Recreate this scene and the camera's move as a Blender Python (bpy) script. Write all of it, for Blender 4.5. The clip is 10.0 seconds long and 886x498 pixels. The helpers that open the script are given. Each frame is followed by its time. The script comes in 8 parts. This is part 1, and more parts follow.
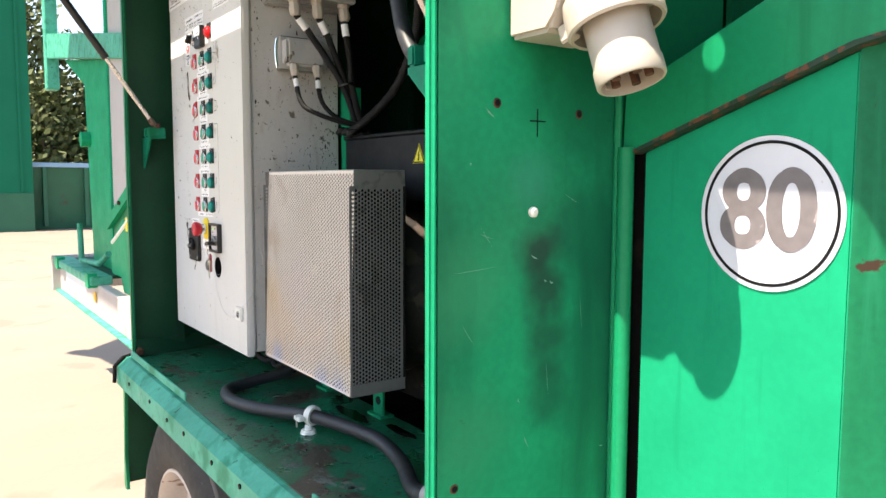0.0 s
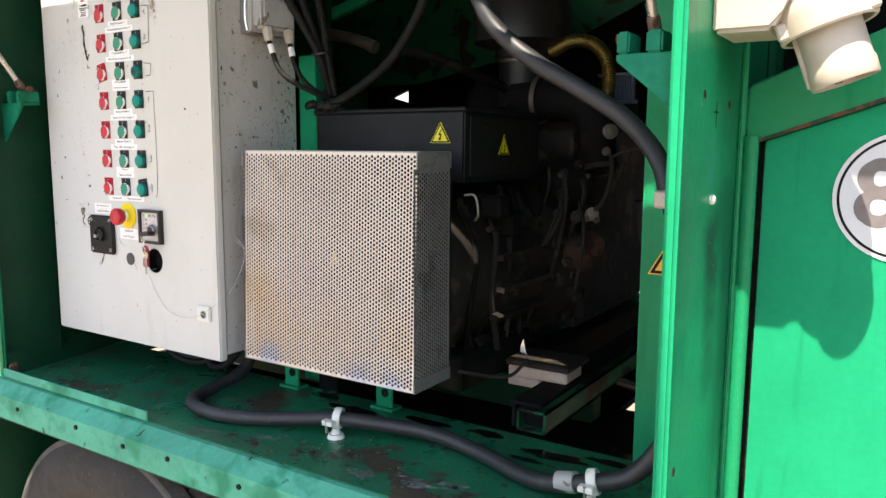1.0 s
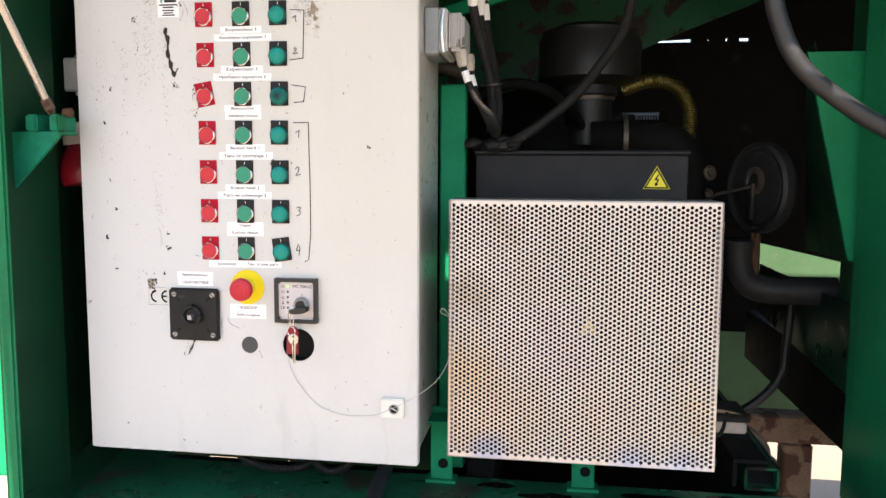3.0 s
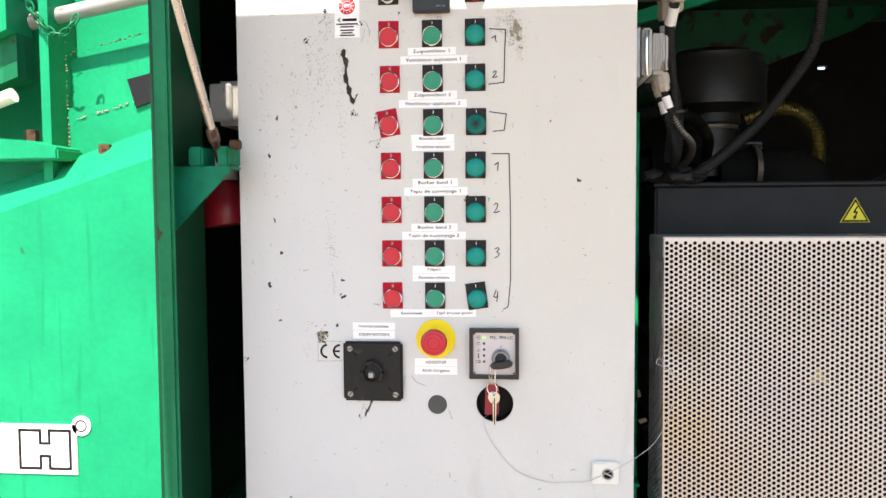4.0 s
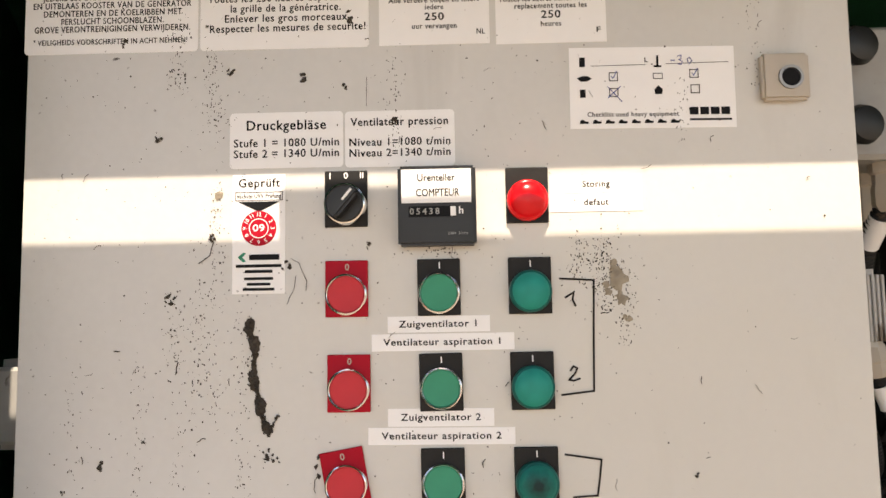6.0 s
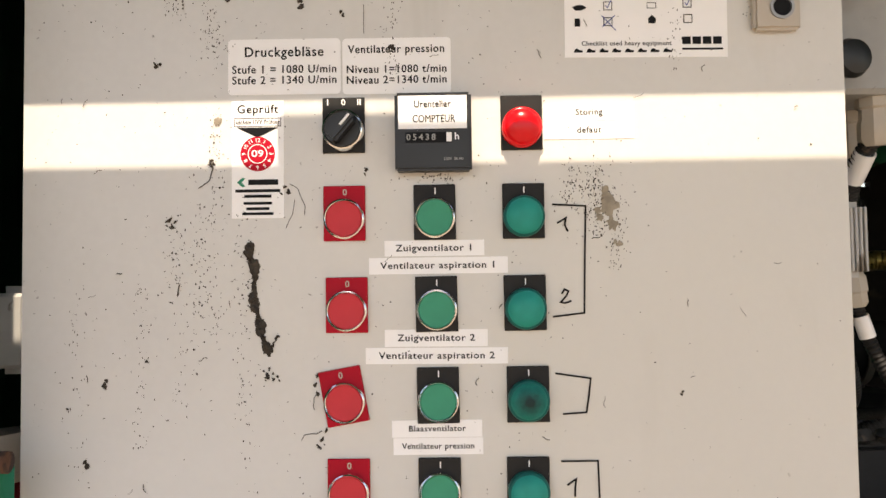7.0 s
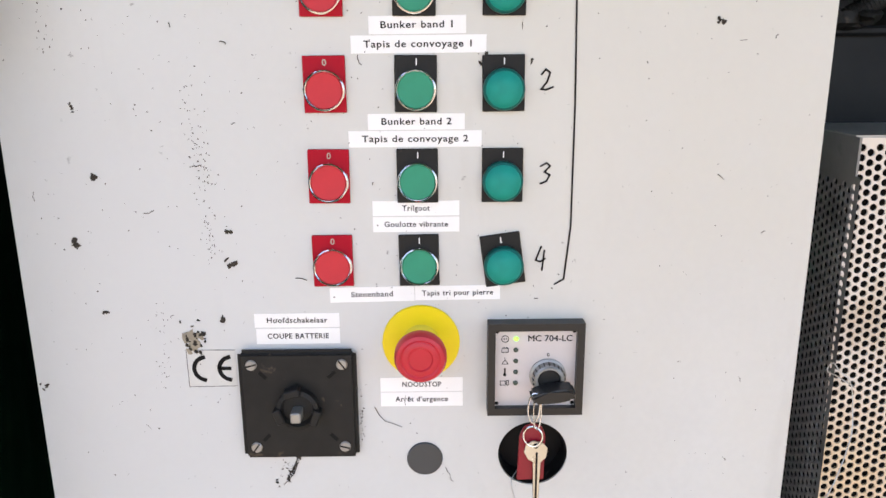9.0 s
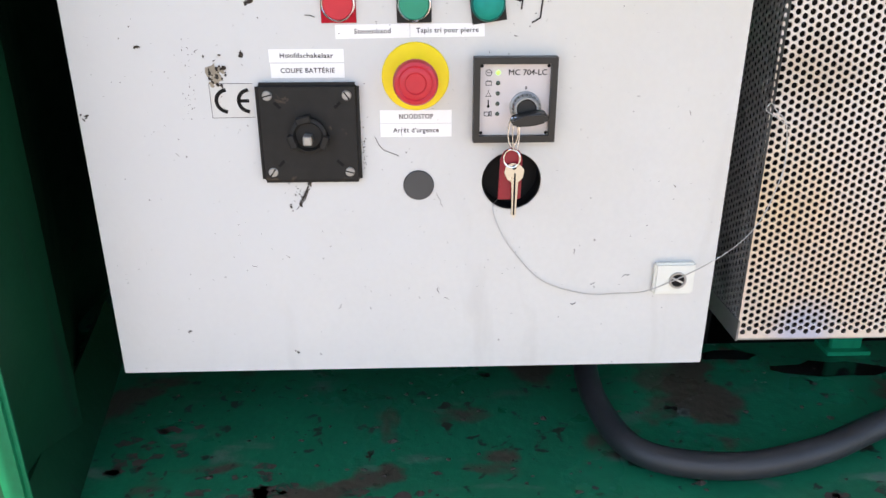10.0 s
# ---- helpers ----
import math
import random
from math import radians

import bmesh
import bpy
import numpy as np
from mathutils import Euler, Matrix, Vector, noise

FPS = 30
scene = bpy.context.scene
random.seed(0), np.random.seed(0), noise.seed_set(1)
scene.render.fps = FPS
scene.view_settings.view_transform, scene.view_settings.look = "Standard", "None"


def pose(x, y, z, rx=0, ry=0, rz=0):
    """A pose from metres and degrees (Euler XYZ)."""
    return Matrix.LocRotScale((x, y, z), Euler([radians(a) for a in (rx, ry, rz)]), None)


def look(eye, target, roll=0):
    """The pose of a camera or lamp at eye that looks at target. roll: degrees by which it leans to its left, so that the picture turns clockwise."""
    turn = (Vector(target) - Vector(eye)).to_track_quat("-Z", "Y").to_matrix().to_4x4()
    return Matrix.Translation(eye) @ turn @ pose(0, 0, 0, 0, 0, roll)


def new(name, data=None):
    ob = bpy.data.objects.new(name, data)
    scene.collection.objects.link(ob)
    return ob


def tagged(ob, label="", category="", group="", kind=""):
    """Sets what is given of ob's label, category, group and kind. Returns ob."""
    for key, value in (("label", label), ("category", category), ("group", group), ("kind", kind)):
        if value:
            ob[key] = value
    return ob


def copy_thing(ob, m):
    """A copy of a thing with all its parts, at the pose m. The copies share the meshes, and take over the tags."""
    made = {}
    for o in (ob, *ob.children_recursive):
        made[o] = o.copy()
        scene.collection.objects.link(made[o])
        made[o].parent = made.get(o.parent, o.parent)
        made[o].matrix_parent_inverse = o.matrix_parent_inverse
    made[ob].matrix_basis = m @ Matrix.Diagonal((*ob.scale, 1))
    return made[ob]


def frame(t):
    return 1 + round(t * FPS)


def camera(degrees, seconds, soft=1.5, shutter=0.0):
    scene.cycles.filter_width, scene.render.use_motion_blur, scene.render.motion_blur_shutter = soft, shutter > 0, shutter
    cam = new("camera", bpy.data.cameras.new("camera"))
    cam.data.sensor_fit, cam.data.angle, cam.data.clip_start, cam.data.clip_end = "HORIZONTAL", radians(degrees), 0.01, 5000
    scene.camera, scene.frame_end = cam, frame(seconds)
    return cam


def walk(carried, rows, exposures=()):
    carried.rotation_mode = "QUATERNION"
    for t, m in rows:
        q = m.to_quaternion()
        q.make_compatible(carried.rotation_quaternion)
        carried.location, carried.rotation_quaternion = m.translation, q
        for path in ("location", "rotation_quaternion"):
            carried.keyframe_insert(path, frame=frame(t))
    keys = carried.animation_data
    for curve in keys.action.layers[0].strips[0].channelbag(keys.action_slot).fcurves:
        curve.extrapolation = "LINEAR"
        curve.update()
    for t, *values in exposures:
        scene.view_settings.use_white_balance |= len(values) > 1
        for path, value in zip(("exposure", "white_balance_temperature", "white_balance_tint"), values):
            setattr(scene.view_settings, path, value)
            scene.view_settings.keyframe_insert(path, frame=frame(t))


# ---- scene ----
cam = camera(60.8, 10.0)
PATH = [
    (0, (2.1, -0.658, 1.615), (0.465, 0.48, 1.44), 0.2),
    (0.2, (1.994, -0.744, 1.636), (0.422, 0.486, 1.390), 0.3),
    (0.5, (1.838, -0.906, 1.626), (0.438, 0.495, 1.346), 0.4),
    (0.7, (1.754, -0.980, 1.656), (0.464, 0.529, 1.356), 0.4),
    (1, (1.576, -1.088, 1.648), (0.508, 0.581, 1.381), 0.3),
    (1.2, (1.492, -1.104, 1.668), (0.542, 0.616, 1.425), 0.3),
    (1.5, (1.344, -1.166, 1.697), (0.577, 0.668, 1.48), 0.2),
    (1.7, (1.253, -1.222, 1.688), (0.564, 0.649, 1.491), 0.2),
    (2, (1.072, -1.297, 1.714), (0.537, 0.62, 1.518), 0.2),
    (2.5, (0.81, -1.29, 1.695), (0.442, 0.666, 1.496), 0.4),
    (3, (0.529, -1.239, 1.684), (0.239, 0.729, 1.485), 0.3),
    (3.2, (0.388, -1.239, 1.678), (0.125, 0.735, 1.492), 0.2),
    (4.3, (0.08, -1.064, 1.706), (-0.075, 0.928, 1.607), -0.7),
    (4.5, (0.048, -0.99, 1.728), (-0.081, 1.004, 1.635), -0.9),
    (5, (0.024, -0.727, 1.783), (-0.035, 1.272, 1.77), -1.0),
    (5.2, (0.027, -0.626, 1.859), (-0.008, 1.373, 1.859), -1.1),
    (6.3, (0.011, -0.539, 1.93), (-0.033, 1.448, 2.15), -1.0),
    (6.5, (0.01, -0.544, 1.932), (-0.02, 1.449, 2.096), -0.9),
    (7, (0.011, -0.552, 1.899), (-0.006, 1.446, 1.984), -0.8),
    (7.5, (0.013, -0.559, 1.858), (0.008, 1.441, 1.826), -0.7),
    (8, (0.013, -0.555, 1.813), (0.018, 1.438, 1.643), -0.7),
    (8.5, (0.013, -0.553, 1.757), (0.025, 1.42, 1.433), -0.6),
    (9, (0.016, -0.559, 1.706), (0.033, 1.377, 1.203), -0.4),
    (9.5, (0.033, -0.586, 1.664), (0.018, 1.284, 0.953), -0.2),
    (10, (0.003, -0.691, 1.599), (0.07, 1.159, 0.843), -0.0),
]
EXPOSURES = [(0, 1.83, 7250, 13), (1, 1.80, 7400, 14), (2, 1.92, 7600, 18), (3.2, 1.94, 7400, 16), (4.5, 1.65, 7200, 14), (5.2, 1.48, 7650, 16), (6.5, 1.31, 8250, 17), (7.5, 1.45, 8000, 16), (8.5, 1.71, 7300, 15), (9.5, 1.76, 7000, 15), (10, 1.82, 6950, 14)]
walk(cam, [(t, look(eye, target, roll)) for t, eye, target, roll in PATH], EXPOSURES)

# ---- daylight ----
SUN_WAY = Vector((0.03, 1.0, -1.93)).normalized()
world = bpy.data.worlds.new("sky")
scene.world = world
world.use_nodes = True
wn = world.node_tree.nodes
sky = wn.new("ShaderNodeTexSky")
sky.sky_type, sky.sun_disc = "NISHITA", False
sky.sun_elevation, sky.sun_rotation = radians(62.6), radians(180)
wn["Background"].inputs["Strength"].default_value = 0.12
world.node_tree.links.new(sky.outputs["Color"], wn["Background"].inputs["Color"])
sun = new("sun", bpy.data.lights.new("sun", "SUN"))
sun.data.energy, sun.data.angle, sun.data.color = 3.9, radians(0.5), (1.0, 0.95, 0.86)
sun.matrix_world = Matrix.Translation((0, -6, 12)) @ SUN_WAY.to_track_quat("-Z", "Y").to_matrix().to_4x4()


# ---- materials ----
def surface(name, col, rough=0.5, metal=0.0, var=0.12, scale=6.0, grain=90.0, bump=0.05, wear=None, wear_at=0.62, wear_scale=9.0,
            speck=None, speck_at=0.7, speck_scale=140.0, streak=None, streak_at=0.6, stretch=(9.0, 9.0, 0.7), emit=0.0, spec=0.5):
    """Paint, metal or plastic: colour with broad and fine variation, worn patches, specks and vertical streaks, and fine relief."""
    m = bpy.data.materials.new(name)
    m.use_nodes = True
    nt = m.node_tree
    n, link = nt.nodes, nt.links.new
    b = n["Principled BSDF"]
    tc = n.new("ShaderNodeTexCoord")
    co = tc.outputs["Object"]

    def noise_tex(s, detail=4.0, vec=co, dist=0.0):
        t = n.new("ShaderNodeTexNoise")
        t.inputs["Scale"].default_value, t.inputs["Detail"].default_value = s, detail
        t.inputs["Distortion"].default_value = dist
        link(vec, t.inputs["Vector"])
        return t.outputs["Fac"]

    def ramp(fac, lo, hi):
        r = n.new("ShaderNodeMapRange")
        r.inputs["From Min"].default_value, r.inputs["From Max"].default_value = lo, hi
        link(fac, r.inputs["Value"])
        return r.outputs["Result"]

    def mix(fac, a, c):
        x = n.new("ShaderNodeMix")
        x.data_type = "RGBA"
        link(fac, x.inputs["Factor"])
        for value, sock in ((a, x.inputs["A"]), (c, x.inputs["B"])):
            if isinstance(value, tuple):
                sock.default_value = (*value, 1)
            else:
                link(value, sock)
        return x.outputs["Result"]

    dark, light = (tuple(min(1.0, c * (1 + s)) for c in col) for s in (-var, var))
    colour = mix(ramp(noise_tex(scale), 0.3, 0.7), dark, light)
    fine = mix(ramp(noise_tex(grain, 3.0), 0.35, 0.65), tuple(c * (1 - var * 0.5) for c in col), tuple(min(1, c * (1 + var * 0.5)) for c in col))
    both = n.new("ShaderNodeMix")
    both.data_type = "RGBA"
    both.inputs["Factor"].default_value = 0.4
    link(colour, both.inputs["A"])
    link(fine, both.inputs["B"])
    colour = both.outputs["Result"]
    rough_out = None
    for what, at, s, vec in ((streak, streak_at, 5.0, "streak"), (wear, wear_at, wear_scale, None), (speck, speck_at, speck_scale, None)):
        if not what:
            continue
        source = co
        if vec:
            mp = n.new("ShaderNodeMapping")
            mp.inputs["Scale"].default_value = stretch
            link(co, mp.inputs["Vector"])
            source = mp.outputs["Vector"]
        mask = ramp(noise_tex(s, 6.0, source, 0.4), at, at + (0.16 if vec else 0.05))
        colour = mix(mask, colour, what)
        if what is wear:
            rough_out = ramp(mask, 0.0, 1.0)
    link(colour, b.inputs["Base Color"])
    b.inputs["Metallic"].default_value = metal
    b.inputs["Specular IOR Level"].default_value = spec
    rr = ramp(noise_tex(scale * 2.3), 0.2, 0.8)
    rmap = n.new("ShaderNodeMapRange")
    rmap.inputs["To Min"].default_value, rmap.inputs["To Max"].default_value = max(0.02, rough - 0.08), min(1.0, rough + 0.1)
    link(rr, rmap.inputs["Value"])
    link(rmap.outputs["Result"], b.inputs["Roughness"])
    if bump:
        bp = n.new("ShaderNodeBump")
        bp.inputs["Strength"].default_value, bp.inputs["Distance"].default_value = bump, 0.004
        link(noise_tex(grain, 5.0), bp.inputs["Height"])
        link(bp.outputs["Normal"], b.inputs["Normal"])
    if emit:
        link(colour, b.inputs["Emission Color"])
        b.inputs["Emission Strength"].default_value = emit
    return m


GREEN = surface("green_paint", (0.0, 0.285, 0.132), 0.4, var=0.2, scale=5, wear=(0.035, 0.03, 0.02), wear_at=0.74, wear_scale=14, streak=(0.0, 0.20, 0.085), bump=0.05, spec=0.07)
HATCH_GREEN = surface("hatch_paint", (0.0, 0.28, 0.134), 0.5, var=0.14, scale=6, wear=(0.03, 0.03, 0.02), wear_at=0.76, wear_scale=16, streak=(0.0, 0.22, 0.10), speck=(0.01, 0.05, 0.03), speck_at=0.75, speck_scale=90, bump=0.05, spec=0.04)
# mid-dark green with brown wear and paler streaks
GREEN_MID = surface("worn_mid_green_paint", (0.002, 0.145, 0.062), 0.42, var=0.3, scale=4, wear=(0.05, 0.03, 0.02), wear_at=0.69, wear_scale=26, streak=(0.006, 0.17, 0.08), streak_at=0.52, bump=0.08, spec=0.15)
# body green with its shade put into the colour; brown wear on top
GREEN_DARK = surface("deep_shade_green_paint", (0.002, 0.045, 0.02), 0.55, var=0.25, scale=5, wear=(0.02, 0.016, 0.012), wear_at=0.66, wear_scale=12, streak=(0.008, 0.03, 0.018), bump=0.08, spec=0.25)
# GREEN again, darkened a little for the shaded post, bar and duct
SHADED_GREEN = surface("shaded_green_paint", (0.0, 0.24, 0.10), 0.35, var=0.2, scale=3, wear=(0.03, 0.04, 0.025), wear_at=0.74, wear_scale=20, streak=(0.0, 0.185, 0.076), streak_at=0.55, stretch=(6, 6, 0.5), bump=0.05, spec=0.16)
TEAL = surface("faded_green_paint", (0.055, 0.34, 0.235), 0.5, var=0.3, scale=7, wear=(0.02, 0.015, 0.012), wear_at=0.68, wear_scale=34, streak=(0.012, 0.21, 0.12), streak_at=0.50, stretch=(3, 3, 3), bump=0.1, spec=0.25)
DECK = surface("worn_deck_paint", (0.003, 0.135, 0.066), 0.3, var=0.35, scale=5, wear=(0.066, 0.055, 0.040), wear_at=0.555, wear_scale=7.5, speck=(0.02, 0.016, 0.013), speck_at=0.625, speck_scale=48,
               streak=(0.10, 0.17, 0.13), streak_at=0.60, stretch=(2.5, 5, 5), bump=0.25)
FIN_PAINT = surface("stained_green_paint", (0.001, 0.27, 0.118), 0.34, var=0.3, scale=2.6, wear=(0.03, 0.03, 0.025), wear_at=0.72, wear_scale=30, streak=(0.005, 0.11, 0.055), streak_at=0.5, stretch=(1.5, 1.5, 0.35), speck=(0.32, 0.42, 0.36), speck_at=0.76, speck_scale=70, bump=0.07, spec=0.22)
EDGE_RUST = surface("chipped_rusty_edge", (0.010, 0.035, 0.02), 0.7, var=0.4, scale=12, wear=(0.11, 0.042, 0.018), wear_at=0.54, wear_scale=60, bump=0.5)
RUST = surface("rust", (0.10, 0.042, 0.022), 0.85, var=0.4, scale=30, wear=(0.03, 0.015, 0.01), wear_at=0.55, wear_scale=50, bump=0.5)
GREY = surface("light_grey_enamel", (0.60, 0.595, 0.575), 0.36, var=0.06, scale=7, grain=160, speck=(0.10, 0.09, 0.08), speck_at=0.725, speck_scale=120, streak=(0.535, 0.525, 0.50), streak_at=0.6, stretch=(4, 4, 0.9), bump=0.03)
GREY_SIDE = surface("dirty_grey_enamel", (0.53, 0.515, 0.49), 0.36, spec=0.9, var=0.1, scale=5, wear=(0.13, 0.105, 0.085), wear_at=0.645, wear_scale=46, speck=(0.08, 0.07, 0.06), speck_at=0.685, speck_scale=210,
                    streak=(0.44, 0.41, 0.37), streak_at=0.54, stretch=(7, 7, 2.2), bump=0.16)
STEEL = surface("galvanised_sheet", (0.68, 0.61, 0.545), 0.5, 0.25, var=0.08, scale=4, wear=(0.56, 0.47, 0.38), wear_at=0.6, wear_scale=5, bump=0.03)
# guard sides: a much darker grey than the front sheet
STEEL_SIDE = surface("dark_galvanised_sheet", (0.20, 0.195, 0.19), 0.5, 0.3, var=0.15, scale=9, wear=(0.14, 0.135, 0.13), wear_at=0.58, wear_scale=24, bump=0.05)
STEEL_EDGE = surface("galvanised_edge", (0.34, 0.34, 0.335), 0.45, 0.8, var=0.2, scale=14, bump=0.08)
CHROME = surface("polished_chrome", (0.78, 0.78, 0.78), 0.12, 1.0, var=0.05, bump=0.0)
BLACK = surface("black_plastic", (0.009, 0.009, 0.0095), 0.42, var=0.2, scale=20, bump=0.04)
BLACK_DUSTY = surface("dusty_black_plastic", (0.0115, 0.011, 0.0105), 0.6, spec=0.3, var=0.35, scale=25, speck=(0.06, 0.045, 0.032), speck_at=0.66, speck_scale=80, bump=0.12)
RUBBER = surface("black_rubber", (0.021, 0.022, 0.025), 0.48, var=0.25, scale=18, streak=(0.06, 0.06, 0.065), streak_at=0.62, stretch=(4, 4, 4), bump=0.06)
TYRE = surface("tyre_rubber", (0.026, 0.024, 0.023), 0.75, var=0.3, scale=16, speck=(0.07, 0.063, 0.053), speck_at=0.66, speck_scale=50, bump=0.2)
ENGINE = surface("oily_black_iron", (0.020, 0.0165, 0.014), 0.65, 0.0, spec=0.3, var=0.5, scale=14, wear=(0.062, 0.046, 0.035), wear_at=0.57, wear_scale=12, bump=0.35)
ENGINE_DARK = surface("near_black_steel", (0.006, 0.0058, 0.0055), 0.8, spec=0.15, var=0.4, scale=10, wear=(0.018, 0.015, 0.012), wear_at=0.62, wear_scale=9, bump=0.2)
ANTHRACITE = surface("anthracite_cover", (0.0075, 0.0085, 0.010), 0.55, spec=0.28, var=0.2, scale=12, wear=(0.045, 0.033, 0.025), wear_at=0.68, wear_scale=18, bump=0.08)
IVORY = surface("ivory_plastic", (0.45, 0.40, 0.335), 0.42, var=0.07, scale=8, streak=(0.43, 0.365, 0.285), streak_at=0.63, bump=0.04)
WHITE_PLASTIC = surface("white_plastic", (0.72, 0.72, 0.66), 0.45, var=0.08, scale=25, speck=(0.2, 0.18, 0.14), speck_at=0.68, bump=0.05)
GREY_PLASTIC = surface("grey_plastic", (0.33, 0.33, 0.32), 0.45, var=0.12, scale=20, wear=(0.12, 0.1, 0.08), wear_at=0.66, wear_scale=40, bump=0.06)
WHITE = surface("white_sticker", (0.86, 0.855, 0.85), 0.4, var=0.03, scale=20, speck=(0.3, 0.27, 0.24), speck_at=0.74, bump=0.01)
INK = surface("black_print", (0.008, 0.008, 0.009), 0.5, var=0.1, bump=0.0, spec=0.12)
MARKER = surface("black_marker", (0.014, 0.012, 0.012), 0.6, var=0.3, scale=60, bump=0.0, spec=0.2)
BLUE_INK = surface("blue_ball_pen", (0.03, 0.06, 0.28), 0.5, var=0.2, scale=60, bump=0.0)
RED = surface("red_plastic", (0.52, 0.014, 0.03), 0.35, var=0.06, scale=40, bump=0.02)
RED_PLATE = surface("red_legend_plate", (0.40, 0.004, 0.018), 0.45, spec=0.15, var=0.08, scale=30, speck=(0.1, 0.03, 0.03), speck_at=0.72, bump=0.02)
RED_CAP = surface("faded_red_button", (0.55, 0.036, 0.048), 0.5, spec=0.25, var=0.06, scale=50, bump=0.02)
RED_LENS = surface("red_lamp_lens", (0.72, 0.008, 0.014), 0.22, spec=0.3, var=0.03, scale=30, bump=0.0)
GREEN_CAP = surface("jade_green_button", (0.03, 0.27, 0.165), 0.5, spec=0.2, var=0.06, scale=50, bump=0.02)
TEAL_LENS = surface("teal_lamp_lens", (0.0, 0.27, 0.22), 0.42, spec=0.2, var=0.12, scale=60, bump=0.0)
TEAL_RIM = surface("dark_teal_skirt", (0.0, 0.105, 0.09), 0.4, spec=0.2, var=0.2, scale=60, bump=0.0)


def burnt_lens(name, dark, clear, below):
    """Lens scorched from its middle outwards; the middle lies a little below the object's origin."""
    m = bpy.data.materials.new(name)
    m.use_nodes = True
    n, link = m.node_tree.nodes, m.node_tree.links.new
    bsdf = n["Principled BSDF"]
    tc, grow, far, noise = (n.new(k) for k in ("ShaderNodeTexCoord", "ShaderNodeVectorMath", "ShaderNodeVectorMath", "ShaderNodeTexNoise"))
    flat = n.new("ShaderNodeVectorMath")
    flat.operation, far.operation = "MULTIPLY", "LENGTH"
    flat.inputs[1].default_value = (1, 0, 1)
    grow.inputs[1].default_value = (0, 0, below)
    link(tc.outputs["Object"], grow.inputs[0])
    link(grow.outputs[0], flat.inputs[0])
    link(flat.outputs[0], far.inputs[0])
    noise.inputs["Scale"].default_value = 260
    link(tc.outputs["Object"], noise.inputs["Vector"])
    uneven = n.new("ShaderNodeMath")
    uneven.operation = "MULTIPLY_ADD"
    uneven.inputs[1].default_value = 0.006
    link(noise.outputs["Fac"], uneven.inputs[0])
    link(far.outputs["Value"], uneven.inputs[2])
    span = n.new("ShaderNodeMapRange")
    span.inputs["From Min"].default_value, span.inputs["From Max"].default_value = 0.0055, 0.0150
    link(uneven.outputs[0], span.inputs["Value"])
    mixer = n.new("ShaderNodeMix")
    mixer.data_type = "RGBA"
    mixer.inputs["A"].default_value, mixer.inputs["B"].default_value = (*dark, 1), (*clear, 1)
    link(span.outputs["Result"], mixer.inputs["Factor"])
    link(mixer.outputs["Result"], bsdf.inputs["Base Color"])
    bsdf.inputs["Roughness"].default_value = 0.42
    bsdf.inputs["Specular IOR Level"].default_value = 0.2
    return m


TEAL_BURNT = burnt_lens("scorched_teal_lens", (0.006, 0.028, 0.028), (0.0, 0.17, 0.14), 0.0042)
YELLOW = surface("yellow_plastic", (0.86, 0.65, 0.002), 0.4, var=0.05, scale=30, bump=0.02)
SIGN_YELLOW = surface("warning_yellow", (0.82, 0.70, 0.02), 0.4, var=0.05, scale=30, bump=0.01)
SIGN_ORANGE = surface("warning_amber", (0.80, 0.40, 0.008), 0.4, var=0.06, scale=30, bump=0.01)
SIGN_BLUE_WHITE = surface("reflective_white", (0.62, 0.64, 0.70), 0.35, var=0.04, scale=30, speck=(0.25, 0.22, 0.2), speck_at=0.73, bump=0.01)
BRASS = surface("brass_foil", (0.17, 0.125, 0.035), 0.32, 0.75, var=0.3, scale=40, bump=0.5)
KEY = surface("brass_key", (0.66, 0.61, 0.50), 0.3, 0.6, var=0.1, scale=60, bump=0.05)
TAG_RED = surface("dark_red_tag", (0.24, 0.006, 0.018), 0.35, var=0.15, scale=40, bump=0.03)
DIRT = surface("dried_mud", (0.045, 0.036, 0.028), 0.9, var=0.5, scale=120, bump=0.6)
PALE_DIRT = surface("pale_dried_mud", (0.30, 0.26, 0.20), 0.9, var=0.3, scale=90, bump=0.4)
WIRE = surface("thin_steel_wire", (0.50, 0.50, 0.50), 0.4, 0.5, var=0.1, bump=0.0)
CONCRETE = surface("sunlit_concrete", (0.245, 0.196, 0.148), 0.85, var=0.1, scale=0.7, grain=25, wear=(0.21, 0.165, 0.123), wear_at=0.6, wear_scale=1.3, bump=0.1)
CHASSIS = surface("dusty_pale_chassis", (0.40, 0.35, 0.33), 0.6, var=0.1, scale=5, wear=(0.30, 0.22, 0.18), wear_at=0.66, wear_scale=7, bump=0.08)
RIM = surface("pale_wheel_rim", (0.52, 0.46, 0.42), 0.5, 0.3, var=0.15, scale=10, wear=(0.25, 0.15, 0.1), wear_at=0.64, wear_scale=16, bump=0.1)
BLOCK = surface("pinkish_mounting_block", (0.52, 0.40, 0.33), 0.7, var=0.2, scale=20, bump=0.2)
LEAF = surface("hedge_leaf", (0.085, 0.105, 0.03), 0.7, var=0.55, scale=1.2, bump=0.0)
BARK = surface("bark", (0.08, 0.06, 0.045), 0.9, var=0.3, scale=4, bump=0.3)
HALL = surface("dark_green_cladding", (0.0, 0.125, 0.066), 0.6, spec=0.15, var=0.1, scale=1, bump=0.02)
SKIP = surface("green_skip_paint", (0.008, 0.10, 0.05), 0.55, var=0.2, scale=1.2, wear=(0.05, 0.05, 0.03), wear_at=0.66, wear_scale=2, bump=0.05)
